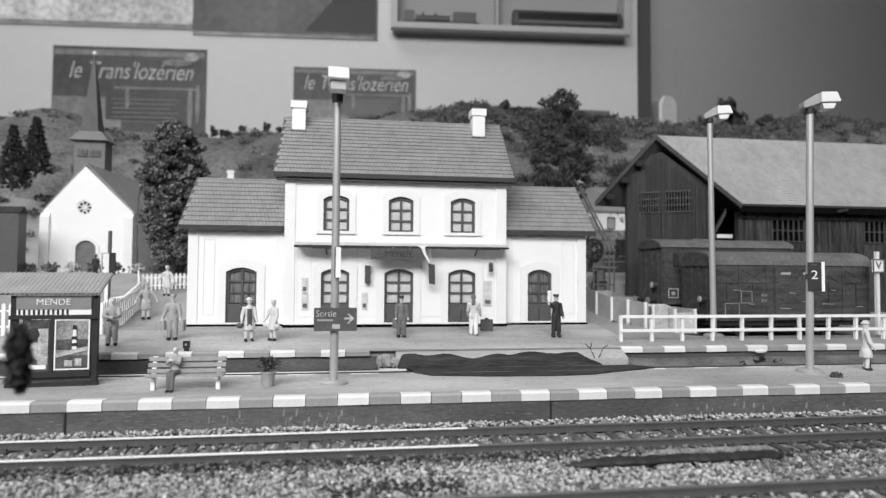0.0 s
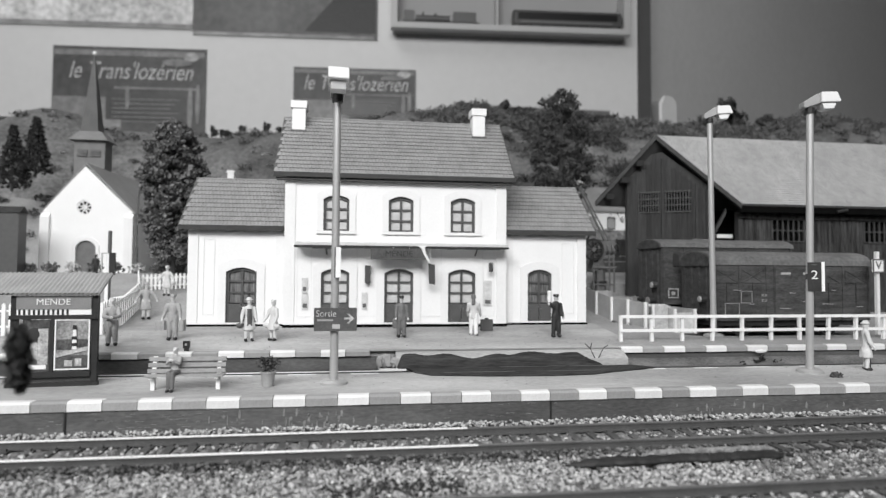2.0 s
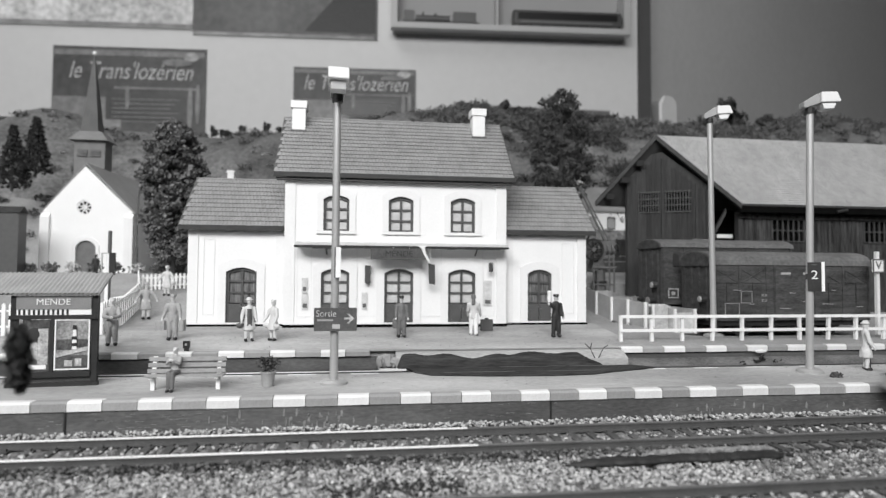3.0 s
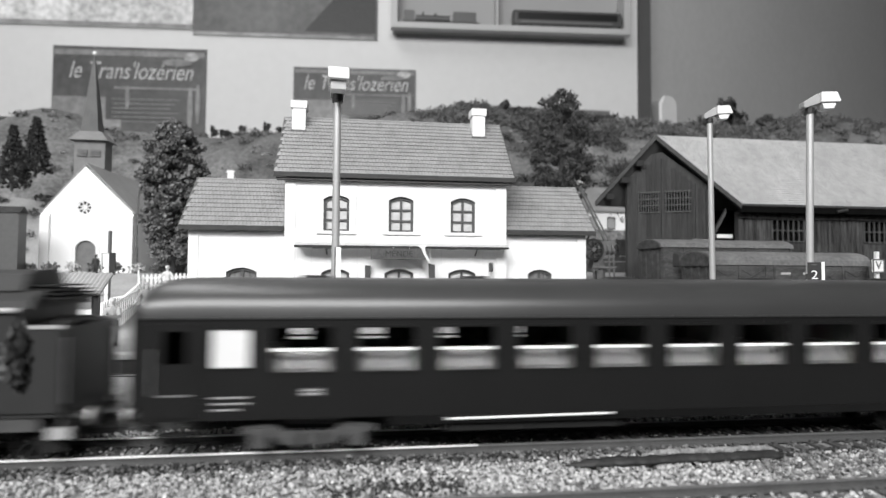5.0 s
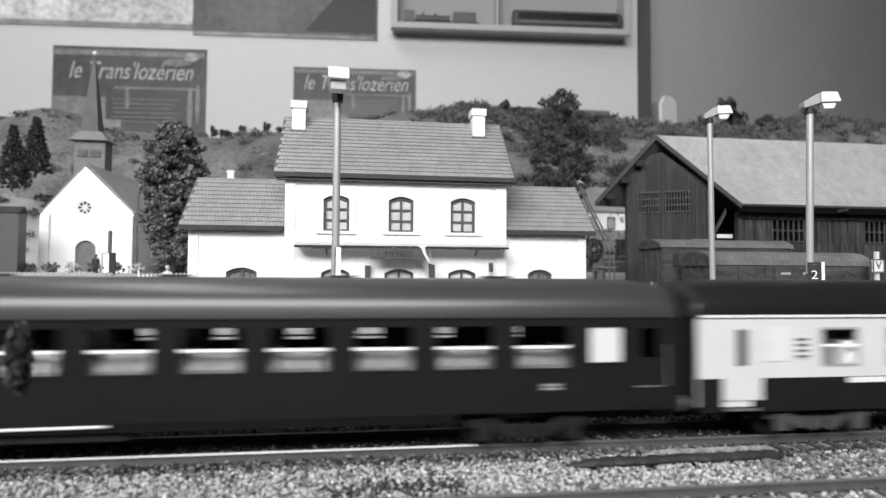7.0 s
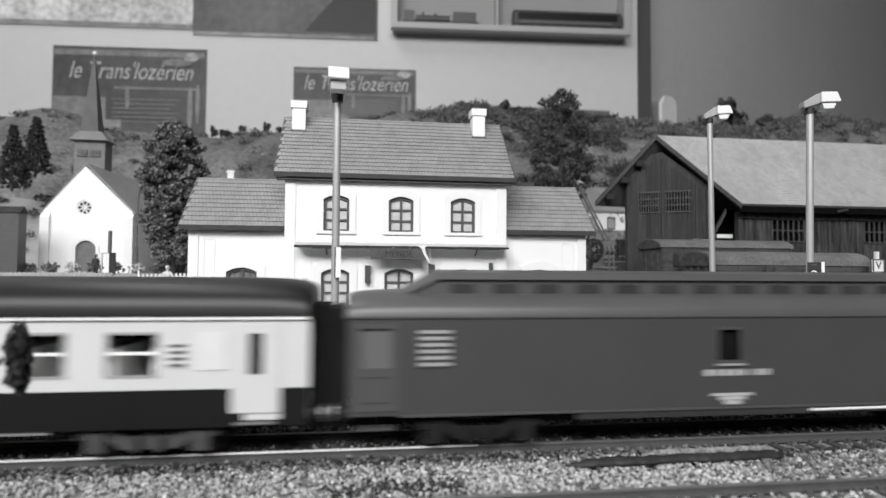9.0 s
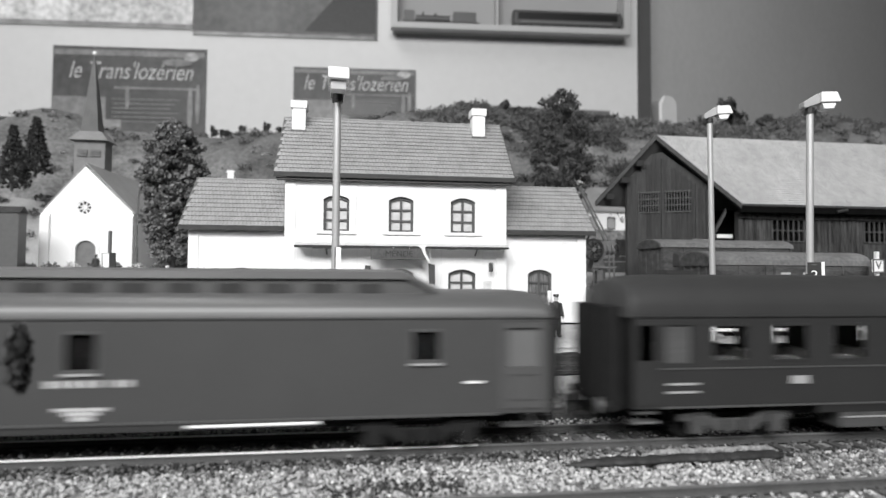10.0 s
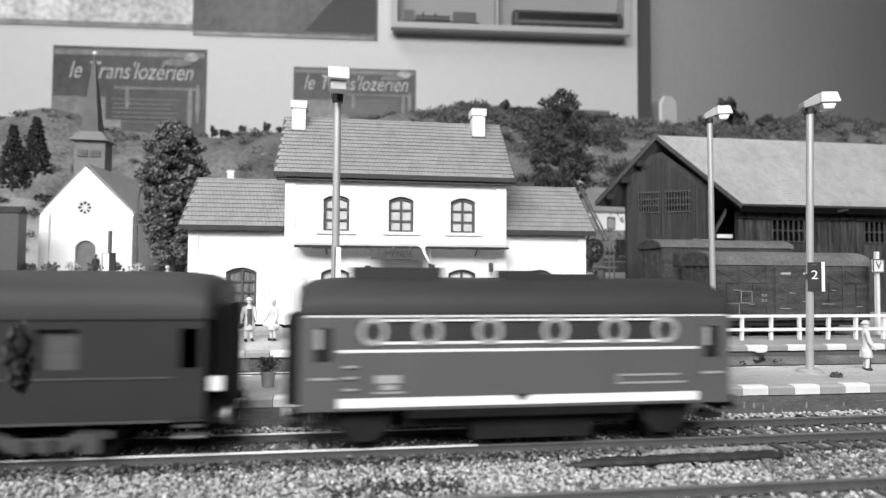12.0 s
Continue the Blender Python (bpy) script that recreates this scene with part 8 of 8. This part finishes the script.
def tank_engine(off):
    """A dark steam tank locomotive, chimney first."""
    v = thing("tank_locomotive", off, TRACK_Y, 0, "sooty black steam tank locomotive with tall cab", "locomotive")
    part("running_plate", box(B(), 9, 157.5, -15.5, 15.5, 12.6, 13.8), IRON, v, bevel=0.2)
    boiler = part("boiler", rod(B(), (36, 0, 30.5), (106, 0, 30.5), 11.6, seg=28), IRON, v, "black boiler", smooth=False)
    part("smokebox", rod(rod(B(), (34, 0, 30.5), (52, 0, 30.5), 12.4, seg=28), (33.2, 0, 30.5), (34, 0, 30.5), 10.6, 11.6, 24), IRON, boiler)
    part("smokebox_door", ball(B(), (33.4, 0, 30.5), 2.2, 9.0, 9.0, 16, 10), IRON, boiler)
    part("chimney", rod(rod(B(), (42, 0, 40), (42, 0, 48), 3.4, 3.8, 16), (42, 0, 48), (42, 0, 49.6), 4.6, 4.4, 16), IRON, boiler)
    for x in (64, 86):
        part("dome", ball(rod(B(), (x, 0, 39), (x, 0, 43.8), 5.2, 5.0, 18), (x, 0, 43.4), 5.0, 5.0, 3.4, 14, 8), IRON, boiler)
    for x in (54, 74, 96):
        part("band", rod(B(), (x, 0, 30.5), (x + 0.8, 0, 30.5), 11.85, seg=28), STEEL if x == 54 else IRON, boiler)
    for s in (-1, 1):
        y0, y1 = min(s * 12, s * 16.2), max(s * 12, s * 16.2)
        tk = part("side_tank", box(B(), 58, 112, y0, y1, 13.9, 32.6), IRON, v, "black side tank", bevel=0.5)
        part("maker_plate", box(B(), 84, 89, s * 16.3 - 0.15, s * 16.3 + 0.15, 23.4, 26.6), SIGN_GREY, tk)
        part("handrail", rod(B(), (36, s * 12.9, 35.4), (110, s * 12.9, 35.4), 0.35, seg=6), STEEL, boiler)
        cyl = part("cylinder", rod(B(), (24, s * 13.6, 7.4), (42, s * 13.6, 7.4), 4.4, seg=18), IRON, v, "black steam cylinder")
        part("cylinder_cover", rod(B(), (23.2, s * 13.6, 7.4), (24, s * 13.6, 7.4), 3.6, seg=16), STEEL, cyl)
        part("slide_bar", box(B(), 42, 56, s * 13.6 - 0.5, s * 13.6 + 0.5, 8.4, 9.2), STEEL, v)
        part("coupling_rod", box(B(), 50, 106, s * 11.4 - 0.4, s * 11.4 + 0.4, 5.6, 7.0), STEEL, v, "bright coupling rod")
        part("connecting_rod", rod(B(), (40, s * 12.8, 7.4), (78, s * 12.8, 6.2), 0.8, 0.9, 6), STEEL, v, "bright connecting rod")
        b = part("buffer", rod(B(), (8, s * 10, 11.6), (5.4, s * 10, 11.6), 1.3), IRON, v)
        part("buffer_head", rod(B(), (5.4, s * 10, 11.6), (4.8, s * 10, 11.6), 2.6, seg=14), STEEL, b)
        b = part("buffer", rod(B(), (157.7, s * 10, 11.6), (162.4, s * 10, 11.6), 1.3), IRON, v)
        part("buffer_head", rod(B(), (162.4, s * 10, 11.6), (163.2, s * 10, 11.6), 2.6, seg=14), STEEL, b)
        part("front_step", prism(B(), [(22, 13.9), (32, 13.9), (32, 24), (29, 24), (29, 19), (22, 19)], min(s * 8, s * 9), max(s * 8, s * 9), "y"), IRON, v)
        part("lamp_bracket", box(B(), 17, 19, min(s * 10, s * 12), max(s * 10, s * 12), 13.8, 15.2), IRON, v)
        lamp = part("headlamp", rod(B(), (16, s * 11, 17.0), (20, s * 11, 17.0), 2.0, seg=14), IRON, v, "front lamp")
        part("lens", rod(B(), (15.6, s * 11, 17.0), (16, s * 11, 17.0), 1.5, seg=14), LAMP_HOOD, lamp)
        # cab sides with see-through windows
        cab = part("cab_side", pierced(B(), arch(112.2, 147, 13.9, 40.5), [arch(125, 138, 33.4, 39.6)], s * 16.2, s * 15.2), OLD_COACH, v, "dark cab side with an open window")
        part("ledge", box(B(), 112.4, 146.8, min(s * 16.3, s * 16.8), max(s * 16.3, s * 16.8), 31.4, 32.0), BOGIE_DUSTY, cab)
        for a, b, c, d in ((136.6, 146.2, 24.8, 28.6), (138.2, 144.6, 22.6, 23.5), (133, 139, 18.8, 20.2), (116, 119, 24.6, 27.2)):
            part("number_plate", box(B(), a, b, s * 16.4 - 0.15, s * 16.4 + 0.15, c, d), LAMP_SIDE if c in (24.6, 18.6) else SIGN_GREY, cab, "pale cast plate")
        # pale colour paints the bright reflection along the gutter
        part("gutter", rod(B(), (114, s * 16.9, 40.2), (147, s * 16.9, 40.2), 0.7, seg=8), LAMP_SIDE, cab, "rain gutter over the cab side, its reflection painted pale")
        bk = part("bunker_side", box(B(), 147.1, 157.4, min(s * 15.2, s * 16.2), max(s * 15.2, s * 16.2), 13.9, 35.4), OLD_COACH, v, "dark coal bunker side", bevel=0.3)
        # highlight on the rim put in as pale colour
        part("bunker_rim", box(B(), 147.2, 157.8, min(s * 15.0, s * 16.6), max(s * 15.0, s * 16.6), 35.45, 36.3), LAMP_SIDE, bk, "bunker rim with its highlight painted pale")
        part("step_plate", box(B(), 154, 159.4, min(s * 13, s * 15), max(s * 13, s * 15), 6.8, 9.6), LAMP_SIDE, v, "pale rear step")
        part("handrail", rod(B(), (157.9, s * 14.6, 16), (157.9, s * 14.6, 33), 0.35, seg=6), STEEL, bk)
    part("buffer_beam", box(B(), 7.7, 8.9, -14.5, 14.5, 9, 14), BOGIE_DUSTY, v)
    part("buffer_beam", box(B(), 156.8, 157.6, -14.5, 14.5, 9, 14), BOGIE_DUSTY, v)
    part("cab_front", box(B(), 112.3, 113.5, -15.1, 15.1, 13.9, 40.4), IRON, v)
    part("cab_rear", box(B(), 145.7, 146.9, -15.1, 15.1, 13.9, 40.4), IRON, v)
    part("backhead", box(B(), 113.6, 126, -9, 9, 13.9, 36), IRON, v, "boiler backhead in the cab")
    roof = part("cab_roof", prism(B(), [(-16.8, 40.6), (16.8, 40.6), (15.6, 42.6), (10, 45), (-10, 45), (-15.6, 42.6)], 104, 150), OLD_ROOF, v, "dark cab roof")
    part("roof_vent", prism(B(), [(-11, 45.05), (11, 45.05), (9, 49.4), (4, 50.6), (-4, 50.6), (-9, 49.4)], 108, 145), OLD_ROOF, roof, "raised roof ventilator")
    for k in range(4):
        # added slats imitate the motion streaks behind the cab roof
        part("vent_slat", box(B(), 145.2, 155.5 - k, -11 + k, 11 - k, 42.8 + 1.1 * k, 43.2 + 1.1 * k), BOGIE, roof, "thin slat added for the blurred streaks of the roof overhang")
    part("bunker_back", box(B(), 156.3, 157.4, -15.1, 15.1, 13.9, 35.4), IRON, v)
    coal = B()
    rc = random.Random(41)
    for _ in range(90):
        x, y = rc.uniform(148, 155.6), rc.uniform(-13.5, 13.5)
        ball(coal, (x, y, 33.5 + 3.0 * (1 - (y / 15) ** 2) + rc.uniform(-0.6, 0.6)), rc.uniform(0.8, 1.5), rc.uniform(0.8, 1.5), rc.uniform(0.7, 1.2), 6, 4)
    box(coal, 147, 156.2, -14.8, 14.8, 14, 33.4)
    part("coal", coal, IRON, v, "black lumps of coal in the bunker")
    part("chassis", box(B(), 10, 156, -6.5, 6.5, 5, 12.5), IRON, v)
    for x in (50, 69, 87.5, 106):
        wheelset(v, x, 8.0, 8.0, spokes=12)
    for x in (16, 132, 148):
        wheelset(v, x, 5.0, 5.0, spokes=9)
    for x in (127, 154):
        part("side_frame", box(B(), x - 3, x + 3, -13, -12, 3, 8), BOGIE, v)
    part("tool_box", box(B(), 134, 152, -15, -11.5, 9, 12.4), BOGIE_DUSTY, v, bevel=0.3)
    part("coupling", box(B(), 157.6, 166, -2.2, 2.2, 4.6, 6.2), BOGIE, v)
    VEHICLES.append((v, off))


tank_engine(-176)
green_coach(0, "dark passenger coach with ten compartment windows and grey roof")
green_coach(298, "dark passenger coach with ten compartment windows and grey roof")
white_coach(591.8)
postal_van(887.9)
old_coach(1145.8)
trailer(1425.1)


def place(t):
    """Where the train stands at t seconds, millimetres."""
    for (a, p), (b, q) in zip(RUN, RUN[1:]):
        if t <= b:
            return p + (q - p) * (t - a) / (b - a)
    return RUN[-1][1]


def motions():
    for v, off in VEHICLES:
        walk(v, [(t, Matrix.Translation(((s + off) * MM, TRACK_Y * MM, 0))) for t, s in RUN])
    for w, x, z, r in WHEELS:
        rows = []
        for f in range(361):
            t = f / 30
            turn = (place(t) - RUN[0][1]) / r
            rows.append((t, Matrix.Translation((x * MM, 0, z * MM)) @ Matrix.Rotation(turn, 4, "Y")))
        walk(w, rows)


motions()
